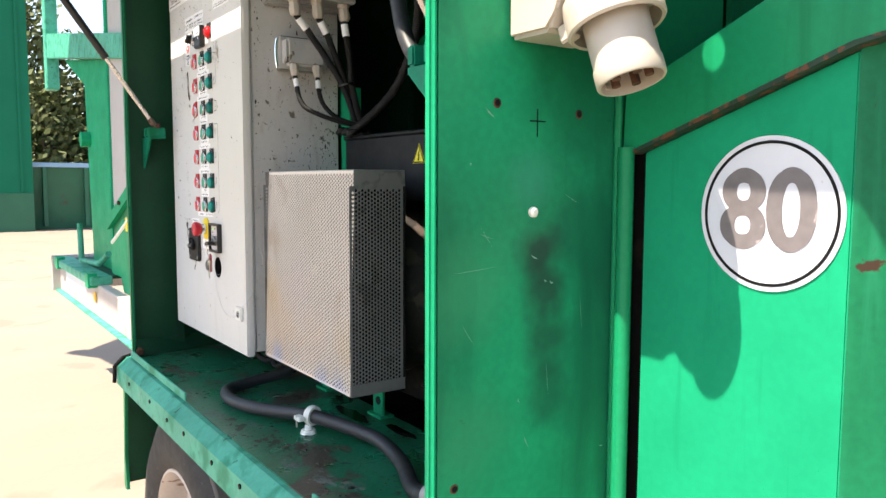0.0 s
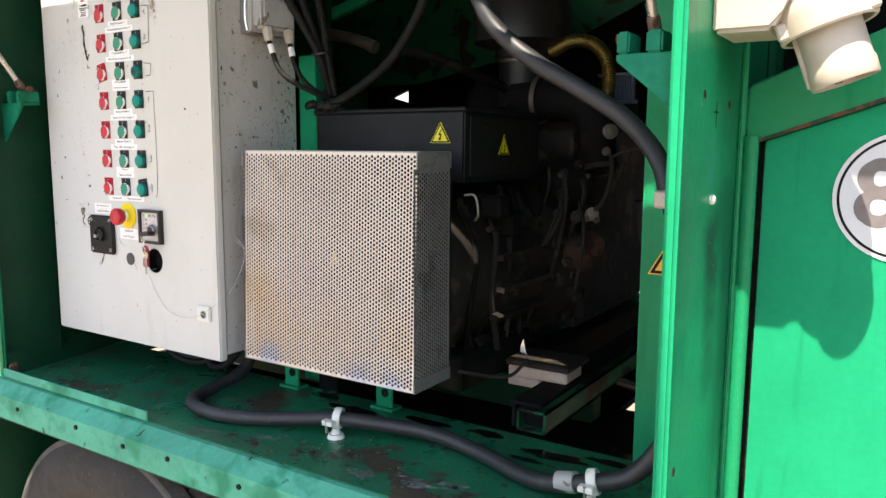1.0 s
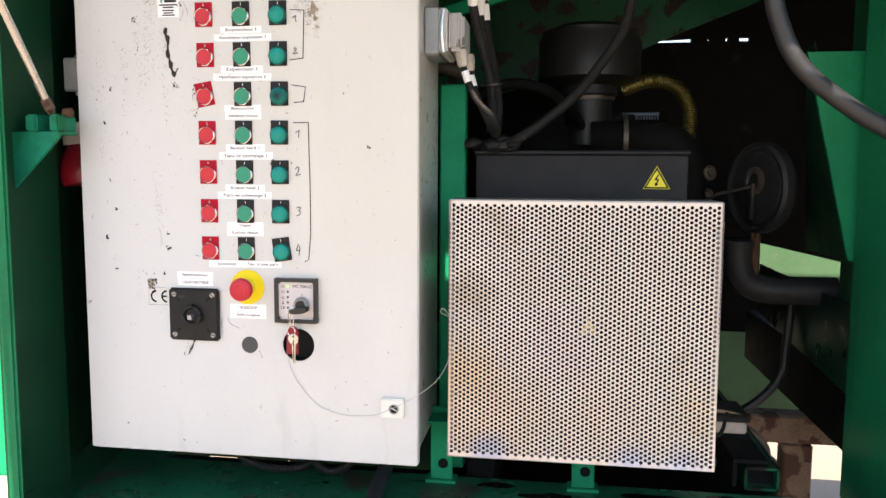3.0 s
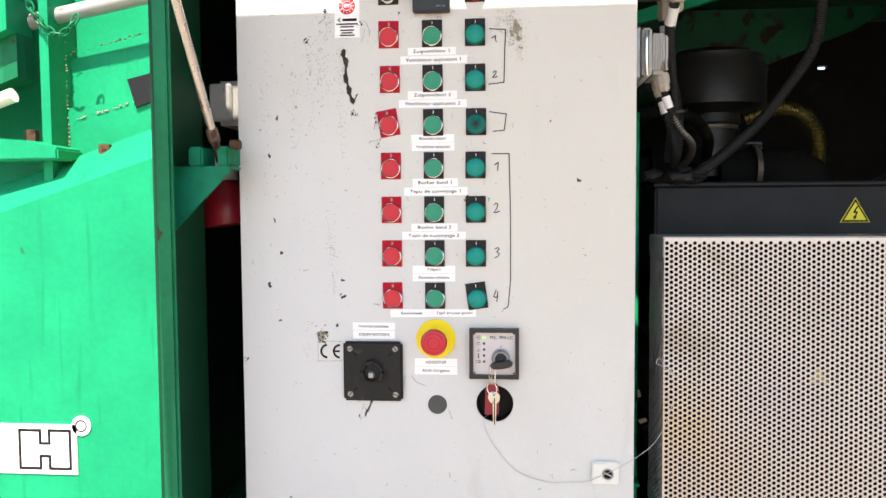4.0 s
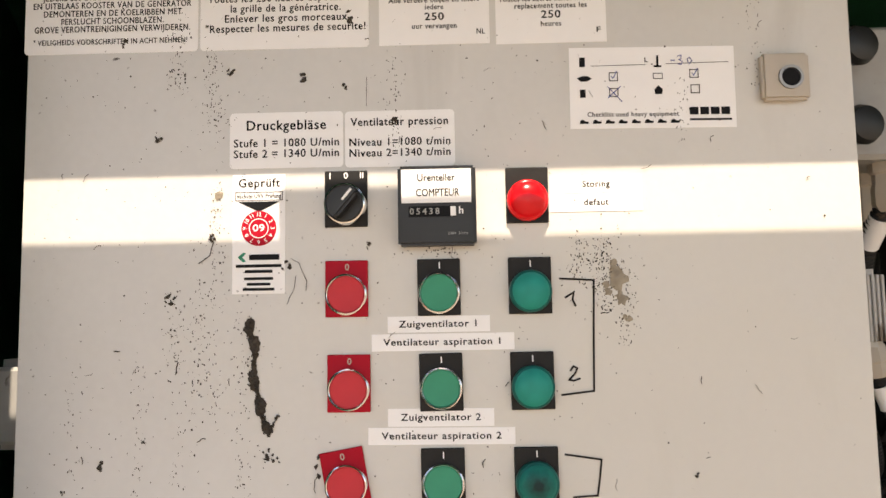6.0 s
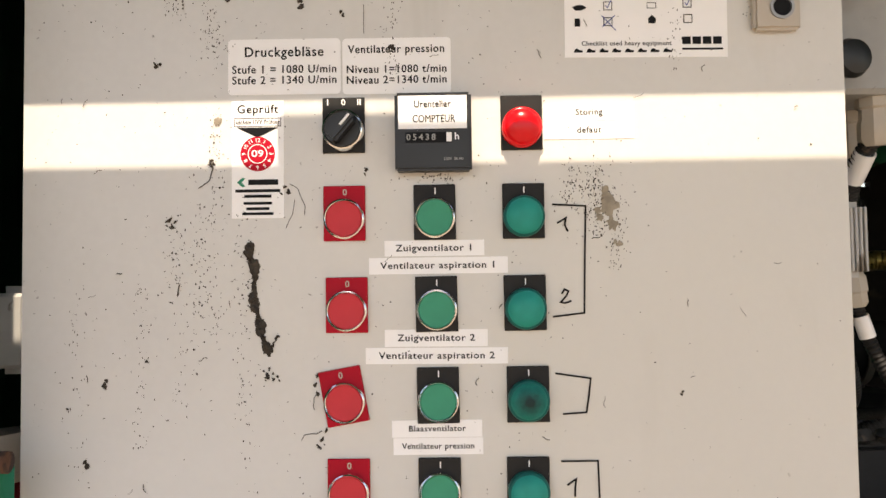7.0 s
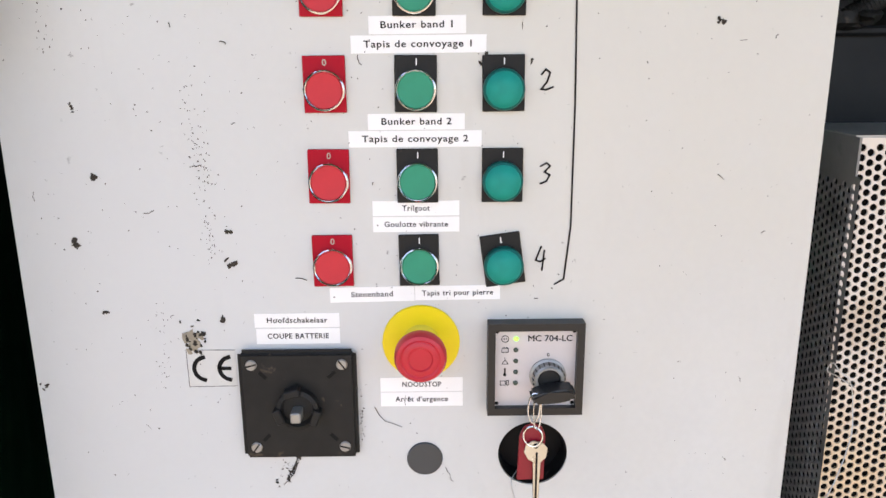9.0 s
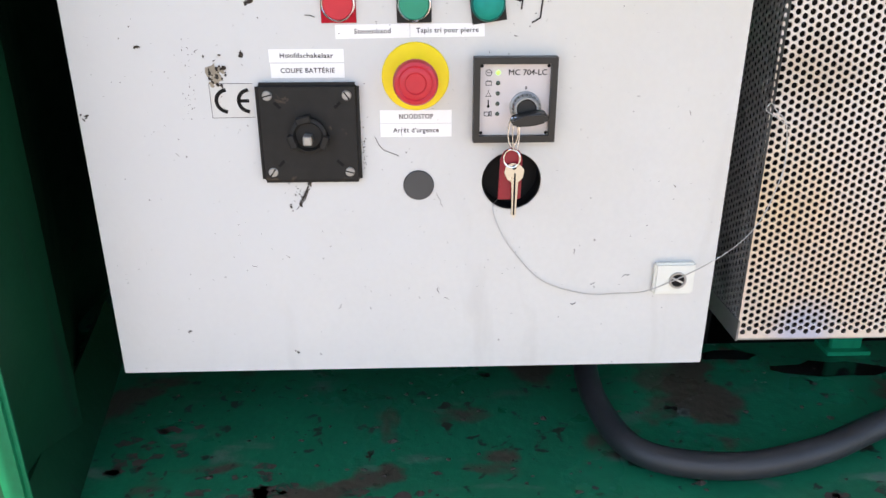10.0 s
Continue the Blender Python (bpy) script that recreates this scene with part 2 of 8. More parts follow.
SKY_BLUE = surface("pale_blue_rim", (0.22, 0.36, 0.5), 0.5, var=0.1, scale=2, bump=0.0)


def tinted(m, spots):
    """Heat-tint, stain and broad tone spots of their own shape: centre in the object's space, radius, colour, amount.
    """
    nt = m.node_tree
    n, link = nt.nodes, nt.links.new
    b = n["Principled BSDF"]
    tc = n.new("ShaderNodeTexCoord")
    ragged = n.new("ShaderNodeTexNoise")
    ragged.inputs["Scale"].default_value = 16.0
    link(tc.outputs["Object"], ragged.inputs["Vector"])
    for centre, radius, col, amount in spots:
        d = n.new("ShaderNodeVectorMath")
        d.operation = "DISTANCE"
        link(tc.outputs["Object"], d.inputs[0])
        d.inputs[1].default_value = centre
        r = n.new("ShaderNodeMapRange")
        r.inputs["From Min"].default_value, r.inputs["From Max"].default_value = radius, radius * 0.3
        r.inputs["To Max"].default_value = amount
        wob = n.new("ShaderNodeMath")
        wob.operation = "MULTIPLY_ADD"
        link(ragged.outputs["Fac"], wob.inputs[0])
        wob.inputs[1].default_value = radius * 0.9
        add = n.new("ShaderNodeMath")
        add.operation = "SUBTRACT"
        link(d.outputs["Value"], wob.inputs[2])
        link(wob.outputs["Value"], add.inputs[0])
        add.inputs[1].default_value = radius * 0.45
        link(add.outputs["Value"], r.inputs["Value"])
        x = n.new("ShaderNodeMix")
        x.data_type = "RGBA"
        link(r.outputs["Result"], x.inputs["Factor"])
        link(b.inputs["Base Color"].links[0].from_socket, x.inputs["A"])
        x.inputs["B"].default_value = (*col, 1)
        link(x.outputs["Result"], b.inputs["Base Color"])
    return m


tinted(STEEL, [((-0.16, -0.06, 0.09), 0.15, (0.72, 0.50, 0.32), 0.42), ((-0.215, -0.06, 0.16), 0.08, (0.66, 0.48, 0.26), 0.5), ((0.04, -0.06, 0.07), 0.10, (0.74, 0.58, 0.46), 0.4), ((0.19, -0.06, 0.10), 0.06, (0.72, 0.58, 0.42), 0.5),
               ((-0.15, -0.06, 0.012), 0.045, (0.42, 0.45, 0.58), 0.8), ((0.09, -0.06, 0.008), 0.05, (0.46, 0.48, 0.60), 0.8), ((0.17, -0.06, 0.006), 0.045, (0.45, 0.48, 0.62), 0.7), ((-0.05, -0.06, 0.20), 0.10, (0.66, 0.56, 0.55), 0.5)])
# warmer tone right of the middle, cooler tone at the lower left
tinted(GREY, [((0.20, -0.12, 0.60), 0.44, (0.615, 0.59, 0.525), 0.6), ((-0.26, -0.12, 0.30), 0.42, (0.59, 0.605, 0.615), 0.7)])
# darker towards the inner corner, lighter near the front, stained below the bolt
tinted(FIN_PAINT, [((0.0, 0.10, 0.52), 0.13, (0.002, 0.105, 0.052), 0.75), ((0.0, 0.11, 0.33), 0.13, (0.002, 0.11, 0.055), 0.7), ((0.0, 0.10, 0.72), 0.13, (0.002, 0.11, 0.055), 0.7), ((0.0, -0.11, 0.45), 0.09, (0.03, 0.27, 0.125), 0.6), ((0.0, -0.10, 0.25), 0.09, (0.03, 0.26, 0.12), 0.5), ((0.0, 0.015, 0.50), 0.05, (0.018, 0.032, 0.028), 0.8), ((0.0, 0.025, 0.44), 0.05, (0.018, 0.032, 0.028), 0.75), ((0.0, 0.03, 0.37), 0.055, (0.014, 0.04, 0.03), 0.65), ((0.0, 0.035, 0.29), 0.06, (0.012, 0.05, 0.034), 0.5),
                   ((0.0, 0.10, 0.85), 0.16, (0.004, 0.12, 0.058), 0.6), ((0.0, 0.13, 0.20), 0.14, (0.004, 0.12, 0.056), 0.5), ((0.0, 0.0, 0.60), 0.05, (0.02, 0.25, 0.15), 0.6)])

# ---- building helpers ----
def bm_new():
    return bmesh.new()


def box(b, lo, hi, bev=0.0, seg=1, m=None):
    lo, hi = Vector(lo), Vector(hi)
    mat4 = Matrix.Translation((lo + hi) / 2) @ Matrix.Diagonal((*(hi - lo), 1))
    r = bmesh.ops.create_cube(b, size=1, matrix=(m or Matrix()) @ mat4)
    if bev:
        edges = {e for v in r["verts"] for e in v.link_edges}
        bmesh.ops.bevel(b, geom=list(edges), offset=bev, segments=seg, affect="EDGES", clamp_overlap=True)
    return b


def cyl(b, p0, p1, r0, r1=None, seg=28, caps=True):
    p0, p1 = Vector(p0), Vector(p1)
    d = p1 - p0
    m = Matrix.Translation((p0 + p1) / 2) @ d.to_track_quat("Z", "Y").to_matrix().to_4x4()
    bmesh.ops.create_cone(b, cap_ends=caps, segments=seg, radius1=r0, radius2=r0 if r1 is None else r1, depth=d.length, matrix=m)
    return b


def lathe(b, base, axis, profile, seg=32):
    """Turns (radius, height) pairs about the axis through base."""
    q = Vector(axis).to_track_quat("Z", "Y").to_matrix()
    base = Vector(base)
    rings = []
    for r, h in profile:
        if r < 1e-6:
            rings.append([b.verts.new(base + q @ Vector((0, 0, h)))])
        else:
            rings.append([b.verts.new(base + q @ Vector((r * math.cos(a), r * math.sin(a), h))) for a in (2 * math.pi * k / seg for k in range(seg))])
    for one, two in zip(rings, rings[1:]):
        if len(one) == 1 and len(two) == 1:
            continue
        for k in range(seg):
            j = (k + 1) % seg
            if len(one) == 1:
                b.faces.new((one[0], two[k], two[j]))
            elif len(two) == 1:
                b.faces.new((one[k], one[j], two[0]))
            else:
                b.faces.new((one[k], one[j], two[j], two[k]))
    return b


def smooth(pts, n=8):
    pts = [Vector(p) for p in pts]
    ext = [pts[0] * 2 - pts[1], *pts, pts[-1] * 2 - pts[-2]]
    out = []
    for i in range(1, len(ext) - 2):
        a, c, d, e = ext[i - 1:i + 3]
        for k in range(n):
            t = k / n
            out.append(0.5 * ((2 * c) + (d - a) * t + (2 * a - 5 * c + 4 * d - e) * t * t + (3 * c - a - 3 * d + e) * t ** 3))
    out.append(pts[-1])
    return out


def resample(pts, step):
    out, carry = [pts[0]], 0.0
    for p, q in zip(pts, pts[1:]):
        l = (q - p).length
        while l > 1e-9 and carry + l >= step:
            p = p + (q - p) * ((step - carry) / l)
            l = (q - p).length
            carry = 0.0
            out.append(p)
        carry += l
    return out


def sweep(b, pts, r, seg=12, ribs=0.0, pitch=0.005):
    """A round hose or wire along the points; ribs: the corrugation's depth."""
    pts = [Vector(p) for p in pts]
    if ribs:
        pts = resample(pts, pitch / 2)
    up = Vector((0.13, 0.27, 0.95)).normalized()
    rings = []
    for i, p in enumerate(pts):
        d = (pts[min(i + 1, len(pts) - 1)] - pts[max(i - 1, 0)]).normalized()
        side = d.cross(up)
        side = side.normalized() if side.length > 1e-4 else d.orthogonal().normalized()
        up = side.cross(d).normalized()
        rad = r - (ribs if ribs and i % 2 else 0.0)
        rings.append([b.verts.new(p + rad * (math.cos(a) * side + math.sin(a) * up)) for a in (2 * math.pi * k / seg for k in range(seg))])
    for one, two in zip(rings, rings[1:]):
        for k in range(seg):
            j = (k + 1) % seg
            b.faces.new((one[k], one[j], two[j], two[k]))
    b.faces.new(rings[0][::-1])
    b.faces.new(rings[-1])
    return b


def prism(b, poly, axis, a, c, bev=0.0):
    """A flat polygon given in the two other axes, thick from a to c along axis."""
    order = {"x": lambda u, v, w: (w, u, v), "y": lambda u, v, w: (u, w, v), "z": lambda u, v, w: (u, v, w)}[axis]
    one = [b.verts.new(order(u, v, a)) for u, v in poly]
    two = [b.verts.new(order(u, v, c)) for u, v in poly]
    faces = [b.faces.new(one), b.faces.new(two[::-1])]
    for k in range(len(poly)):
        j = (k + 1) % len(poly)
        faces.append(b.faces.new((one[j], one[k], two[k], two[j])))
    if bev:
        bmesh.ops.bevel(b, geom=[e for e in {e for f in faces for e in f.edges}], offset=bev, segments=2, affect="EDGES", clamp_overlap=True)
    return b


def finish(b, name, material, offset=None, angle=35):
    if offset:
        bmesh.ops.translate(b, verts=b.verts, vec=-offset)
    bmesh.ops.recalc_face_normals(b, faces=b.faces)
    me = bpy.data.meshes.new(name)
    b.to_mesh(me)
    b.free()
    me.shade_smooth()
    me.set_sharp_from_angle(angle=radians(angle))
    me.materials.append(material)
    return me


def root_of(ob):
    while ob.parent:
        ob = ob.parent
    return ob


def thing(name, base, label, category, group="", kind=""):
    ob = new(name)
    ob.location, ob.empty_display_size = base, 0.05
    return tagged(ob, label, category, group, kind)


def part(name, b, material, parent, label="", angle=35):
    ob = new(name, finish(b, name, material, root_of(parent).location, angle))
    ob.parent = parent
    return tagged(ob, label)


def solid(name, b, material, label="", category="", group="", kind="", angle=35):
    return tagged(new(name, finish(b, name, material, None, angle)), label, category, group, kind)


def letters(text, size, x, z, y, material, parent, name="lettering", align="CENTER", width=None, bold=0.016, tilt=0.0, res=3, spread=1.0):
    """Writing in the wall's plane; (x, z) is the middle of the line."""
    cu = bpy.data.curves.new(name, "FONT")
    cu.body, cu.size, cu.align_x, cu.align_y, cu.resolution_u, cu.space_character = text, size, align, "CENTER", res, spread
    tmp = bpy.data.objects.new(name, cu)
    me = bpy.data.meshes.new_from_object(tmp)
    bpy.data.objects.remove(tmp)
    xs = [v.co.x for v in me.vertices]
    if width and xs:
        me.transform(Matrix.Diagonal((width / (max(xs) - min(xs)), 1, 1, 1)))
    # heavier strokes from copies laid a hair apart
    heavy = bmesh.new()
    for k, (sx, sz) in enumerate(((-1, 0.0), (1, 0.0), (0, 0.7), (0, -0.7))):
        me.transform(Matrix.Translation((sx * bold * size, sz * bold * size, k * 0.00001)))
        heavy.from_mesh(me)
        me.transform(Matrix.Translation((-sx * bold * size, -sz * bold * size, -k * 0.00001)))
    heavy.to_mesh(me)
    heavy.free()
    me.transform(Matrix.Translation((x, y, z)) @ Matrix.Rotation(radians(tilt), 4, "Y") @ Matrix.Rotation(radians(90), 4, "X"))
    me.transform(Matrix.Translation(-root_of(parent).location))
    me.materials.clear()
    me.materials.append(material)
    ob = new(name, me)
    ob.parent = parent
    return ob


def strokes(b, lines, y, w, m=None):
    """Flat pen strokes on the plane y: polylines of (x, z), w wide."""
    for pts in lines:
        pts = [Vector((x, y, z)) for x, z in pts]
        last = len(pts) - 1
        rows = []
        for i, p in enumerate(pts):
            back = (p - pts[i - 1]).normalized() if i else (pts[1] - p).normalized()
            ahead = (pts[i + 1] - p).normalized() if i < last else back
            mean = (back + ahead).normalized() if (back + ahead).length > 1e-3 else ahead
            side = Vector((-mean.z, 0, mean.x))
            wide = w / 2 / max(0.45, side.dot(Vector((-ahead.z, 0, ahead.x))))
            end = -ahead * w * 0.4 if i == 0 else ahead * w * 0.4 if i == last else Vector((0, 0, 0))
            rows.append((b.verts.new(p + end - side * wide), b.verts.new(p + end + side * wide)))
        for one, two in zip(rows, rows[1:]):
            b.faces.new((one[0], two[0], two[1], one[1]))
    return b


# ---- ground and distance ----
GZ = 0.09
b = bm_new()
prism(b, [(-400, -400), (400, -400), (400, 400), (-400, 400)], "z", GZ - 0.3, GZ)
solid("ground", b, CONCRETE, "sunlit pale concrete yard around the machine", "ground", kind="structure")

# ---- machine body: deck, side fins, posts, roof, flap ----
DZ = 1.07
b = bm_new()
prism(b, [(-0.35, -0.13), (1.30, -0.13), (1.30, 0.235), (-0.30, 0.235), (-0.30, 0.60), (-0.51, 0.60), (-0.51, 0.33), (-0.383, 0.03), (-0.383, -0.115), (-0.35, -0.115)], "z", DZ - 0.012, DZ)
deck = solid("deck_floor", b, DECK, "worn green steel deck with brown rust and scuffed paint", "floor", kind="structure")

b = bm_new()
# folded outer edge of the deck with drain holes
prism(b, [(-0.128, 1.055), (-0.118, 1.068), (-0.140, 1.066), (-0.168, 1.040), (-0.170, 0.985), (-0.160, 0.985), (-0.158, 1.033), (-0.138, 1.055)], "x", -0.385, 1.33)
rail = thing("deck_edge_rail", (0.4, -0.15, 1.0), "faded teal-green folded steel rail along the deck edge", "rail")
part("rail", b, TEAL, rail)
for i, x in enumerate((-0.22, 0.02, 0.19, 0.335, 0.54, 0.71, 0.93, 1.12)):
    b = cyl(bm_new(), (x, -0.1715, 1.020 + 0.006 * (i % 2)), (x, -0.166, 1.020 + 0.006 * (i % 2)), 0.0055, seg=10)
    part("drain_hole", b, INK, rail, "small dark drain hole")
for x0, x1 in ((-0.345, 0.223), (0.96, 1.28)):
    b = box(bm_new(), (x0, -0.134, DZ), (x1, -0.128, DZ + 0.022), 0.002)
    part("lip", b, TEAL, rail, "thin upright edge strip")
b = sweep(bm_new(), [(-0.388, -0.128, 1.07), (-0.384, -0.150, 1.066), (-0.382, -0.176, 1.042), (-0.382, -0.178, 0.99)], 0.006, 8)
part("end_seam", b, ENGINE_DARK, rail, "dark open seam at the rail end")

# left fin with folded front edge
b = bm_new()
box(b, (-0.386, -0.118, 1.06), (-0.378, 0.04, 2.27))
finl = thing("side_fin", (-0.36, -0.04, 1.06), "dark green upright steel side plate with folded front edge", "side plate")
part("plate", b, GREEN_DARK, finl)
part("front_edge", box(bm_new(), (-0.379, -0.126, 1.055), (-0.354, -0.116, 2.27), 0.004, 2), GREEN_MID, finl)
b = bm_new()
box(b, (1.304, -0.118, 1.02), (1.313, 0.215, 2.27))
finr = thing("side_fin", (1.31, 0.04, 1.02), "green upright steel side plate with scratches and a bolt", "side plate")
part("plate", b, FIN_PAINT, finr)
part("front_edge", box(bm_new(), (1.2950, -0.129, 1.00), (1.3138, -0.1165, 2.262), 0.005, 3), GREEN, finr, "rounded front edge catching the sun")
part("corner_tube", cyl(bm_new(), (1.333, 0.205, 0.95), (1.333, 0.205, 1.668), 0.012, seg=16), SHADED_GREEN, finr)
part("corner_weld", cyl(bm_new(), (1.318, 0.203, 0.95), (1.318, 0.203, 2.26), 0.006, seg=10), SHADED_GREEN, finr)
part("bolt", lathe(bm_new(), (1.313, 0.040, 1.575), (1, 0, 0), [(0.0075, 0), (0.0075, 0.004), (0.004, 0.007), (0, 0.007)], 14), WHITE_PLASTIC, finr, "pale paint-splashed bolt head")
for y, z in ((-0.024, 1.72), (0.126, 1.713), (-0.091, 1.210)):
    part("rust_hole", cyl(bm_new(), (1.3125, y, z), (1.3140, y, z), 0.0045, seg=12), INK, finr)
b = bm_new()
for lo, hi in (((1.3132, 0.033, 1.6985), (1.3136, 0.062, 1.7005)), ((1.3132, 0.046, 1.678), (1.3136, 0.048, 1.716))):
    box(b, lo, hi)
part("scratched_cross", b, INK, finr, "cross scratched into the paint")

b = bm_new()
for (ya, za), (yb, zb), w in (((-0.044, 1.714), (-0.027, 1.700), 0.0022), ((-0.098, 1.497), (-0.022, 1.503), 0.0008), ((0.038, 1.516), (0.052, 1.509), 0.0022), ((0.063, 1.480), (0.069, 1.477), 0.0026), ((0.074, 1.477), (0.082, 1.473), 0.0026), ((-0.052, 1.548), (-0.028, 1.540), 0.0010), ((-0.05, 1.556), (-0.030, 1.530), 0.0008),
                              ((0.018, 1.316), (0.021, 1.309), 0.0024), ((0.028, 1.262), (0.040, 1.238), 0.0012), ((0.180, 1.216), (0.192, 1.2145), 0.0022), ((-0.069, 1.641), (-0.065, 1.640), 0.0030), ((0.07, 1.36), (0.075, 1.31), 0.0007), ((-0.08, 1.43), (-0.06, 1.40), 0.0007), ((0.10, 1.60), (0.13, 1.585), 0.0006), ((0.135, 1.45), (0.14, 1.40), 0.0007)):
    p, q = Vector((1.3134, ya, za)), Vector((1.3134, yb, zb))
    side_ = (q - p).cross(Vector((1, 0, 0))).normalized() * w / 2
    mid_ = (p + q) / 2 + side_ * 1.2
    b.faces.new([b.verts.new(v) for v in (p, mid_ - side_, q, mid_ + side_)])
tagged(part("scratches", b, surface("pale_scratch", (0.18, 0.36, 0.27), 0.5, var=0.2, scale=60, bump=0.0), finr, "pale scratches in the green paint"), kind="stuff")
for y, z in ((-0.024, 1.72), (0.126, 1.713), (-0.091, 1.210)):
    part("rust_ring", lathe(bm_new(), (1.3130, y, z), (1, 0, 0), [(0.0035, 0.0), (0.0068, 0.0002), (0.0060, 0.0009), (0.0035, 0.0009)], 14), RUST, finr, "rusty chipped ring")

# inner post with the heat sign
post = thing("inner_post", (1.22, 0.25, 1.0), "green upright box post inside the bay", "post")
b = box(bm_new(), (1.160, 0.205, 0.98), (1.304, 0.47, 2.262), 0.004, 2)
part("post", b, SHADED_GREEN, post)

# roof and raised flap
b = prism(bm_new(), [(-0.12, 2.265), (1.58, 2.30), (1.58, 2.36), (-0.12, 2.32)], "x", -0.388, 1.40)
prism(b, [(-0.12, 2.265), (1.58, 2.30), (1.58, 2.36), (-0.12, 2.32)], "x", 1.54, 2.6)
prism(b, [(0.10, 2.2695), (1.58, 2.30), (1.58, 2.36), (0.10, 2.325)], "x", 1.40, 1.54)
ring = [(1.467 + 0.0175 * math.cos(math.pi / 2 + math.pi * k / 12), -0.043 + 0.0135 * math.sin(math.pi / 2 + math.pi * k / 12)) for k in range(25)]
# thin plate with an unseen hole, added to throw a sun spot
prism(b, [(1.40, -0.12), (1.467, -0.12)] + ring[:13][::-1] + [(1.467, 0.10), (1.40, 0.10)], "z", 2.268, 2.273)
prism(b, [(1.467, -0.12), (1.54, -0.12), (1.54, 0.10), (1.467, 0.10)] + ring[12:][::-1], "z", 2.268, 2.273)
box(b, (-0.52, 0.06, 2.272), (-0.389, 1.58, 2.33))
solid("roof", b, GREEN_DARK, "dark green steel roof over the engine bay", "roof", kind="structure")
# strip added out of view to trim and split the post's sun patch
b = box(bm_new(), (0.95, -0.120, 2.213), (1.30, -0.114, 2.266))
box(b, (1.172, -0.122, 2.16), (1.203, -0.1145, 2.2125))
solid("sun_patch_mask", b, GREEN_DARK, "dark green unseen strip trimming the sun patch on the post", "lip", kind="structure")
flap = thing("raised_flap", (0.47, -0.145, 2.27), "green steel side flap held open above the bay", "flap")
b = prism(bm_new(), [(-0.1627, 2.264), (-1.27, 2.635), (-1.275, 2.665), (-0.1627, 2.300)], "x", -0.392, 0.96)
# inner edge stepped outward here, so the post's sun patch falls lower
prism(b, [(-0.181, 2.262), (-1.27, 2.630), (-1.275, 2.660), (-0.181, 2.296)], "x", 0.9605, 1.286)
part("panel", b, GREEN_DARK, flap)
# block added out of view to interrupt the sun strip on the door
part("shadow_block", box(bm_new(), (-0.120, -0.190, 2.285), (-0.030, -0.163, 2.341), 0.003), GREEN_DARK, flap, "unseen block shading a stretch of the door's sun strip")
for x in (-0.33, 0.45, 1.24):
    part("rib", prism(bm_new(), [(-0.25, 2.305), (-1.2, 2.625), (-1.2, 2.585), (-0.25, 2.27)], "x", x, x + 0.03), GREEN_DARK, flap)

# right-hand outer side: hatch panel below a slanted bar
b = prism(bm_new(), [(1.3505, 0.55), (1.655, 0.55), (1.655, 1.766), (1.3505, 1.6602)], "y", 0.226, 0.236, 0.002)
hatch = thing("outer_hatch", (1.5, 0.23, 0.55), "green hatch panel with a speed sign, partly sunlit", "hatch")
part("panel", b, HATCH_GREEN, hatch)
b = prism(bm_new(), [(1.655, 0.227), (1.664, 0.231), (1.86, 0.52), (1.85, 0.53)], "z", 0.55, 1.95)
part("side_panel", b, GREEN_MID, hatch)
part("rusty_edge", prism(bm_new(), [(1.338, 1.6575), (1.362, 1.665), (1.66, 1.769), (1.70, 1.7765), (1.70, 1.782), (1.655, 1.7745), (1.36, 1.670), (1.338, 1.662)], "y", 0.2065, 0.2335), EDGE_RUST, hatch, "rust-eaten slanted edge")
bar = thing("slanted_bar", (1.55, 0.22, 1.7), "green slanted cover bar above the hatch", "panel")
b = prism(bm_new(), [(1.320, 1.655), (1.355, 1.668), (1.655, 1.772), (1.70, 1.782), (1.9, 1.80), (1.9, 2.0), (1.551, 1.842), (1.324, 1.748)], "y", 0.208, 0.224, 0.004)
part("bar", b, SHADED_GREEN, bar)
b = bm_new()
box(b, (1.32, 0.238, 0.5), (1.352, 0.245, 1.68))
part("gap_shadow_plate", b, ENGINE_DARK, bar)
# near-black sheet keeps the opening behind the hatch dark
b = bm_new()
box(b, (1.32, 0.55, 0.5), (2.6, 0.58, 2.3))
solid("bay_partition", b, ENGINE_DARK, "near-black partition behind the hatch", "wall", kind="structure")
solid("bay_side_wall", box(bm_new(), (1.306, 0.472, 0.98), (1.318, 0.95, 2.264)), GREEN_MID, "green inner side wall of the bay beside the post", "wall", kind="structure")

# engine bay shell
# rear wall coloured near black so the depth of the bay stays dark
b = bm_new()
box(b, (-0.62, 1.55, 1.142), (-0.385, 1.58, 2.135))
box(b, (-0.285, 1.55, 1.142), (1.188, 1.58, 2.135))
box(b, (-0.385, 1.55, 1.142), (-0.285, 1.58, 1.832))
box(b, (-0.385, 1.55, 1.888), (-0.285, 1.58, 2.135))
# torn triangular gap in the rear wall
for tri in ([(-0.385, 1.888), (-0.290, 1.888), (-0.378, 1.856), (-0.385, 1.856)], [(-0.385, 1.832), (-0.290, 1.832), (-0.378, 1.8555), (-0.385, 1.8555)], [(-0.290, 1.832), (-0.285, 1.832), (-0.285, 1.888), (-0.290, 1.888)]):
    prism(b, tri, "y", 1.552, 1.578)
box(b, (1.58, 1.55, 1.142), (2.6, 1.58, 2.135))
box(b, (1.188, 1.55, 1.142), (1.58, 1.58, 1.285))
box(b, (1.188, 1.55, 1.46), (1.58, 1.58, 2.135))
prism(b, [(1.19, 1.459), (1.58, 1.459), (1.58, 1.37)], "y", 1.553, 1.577)
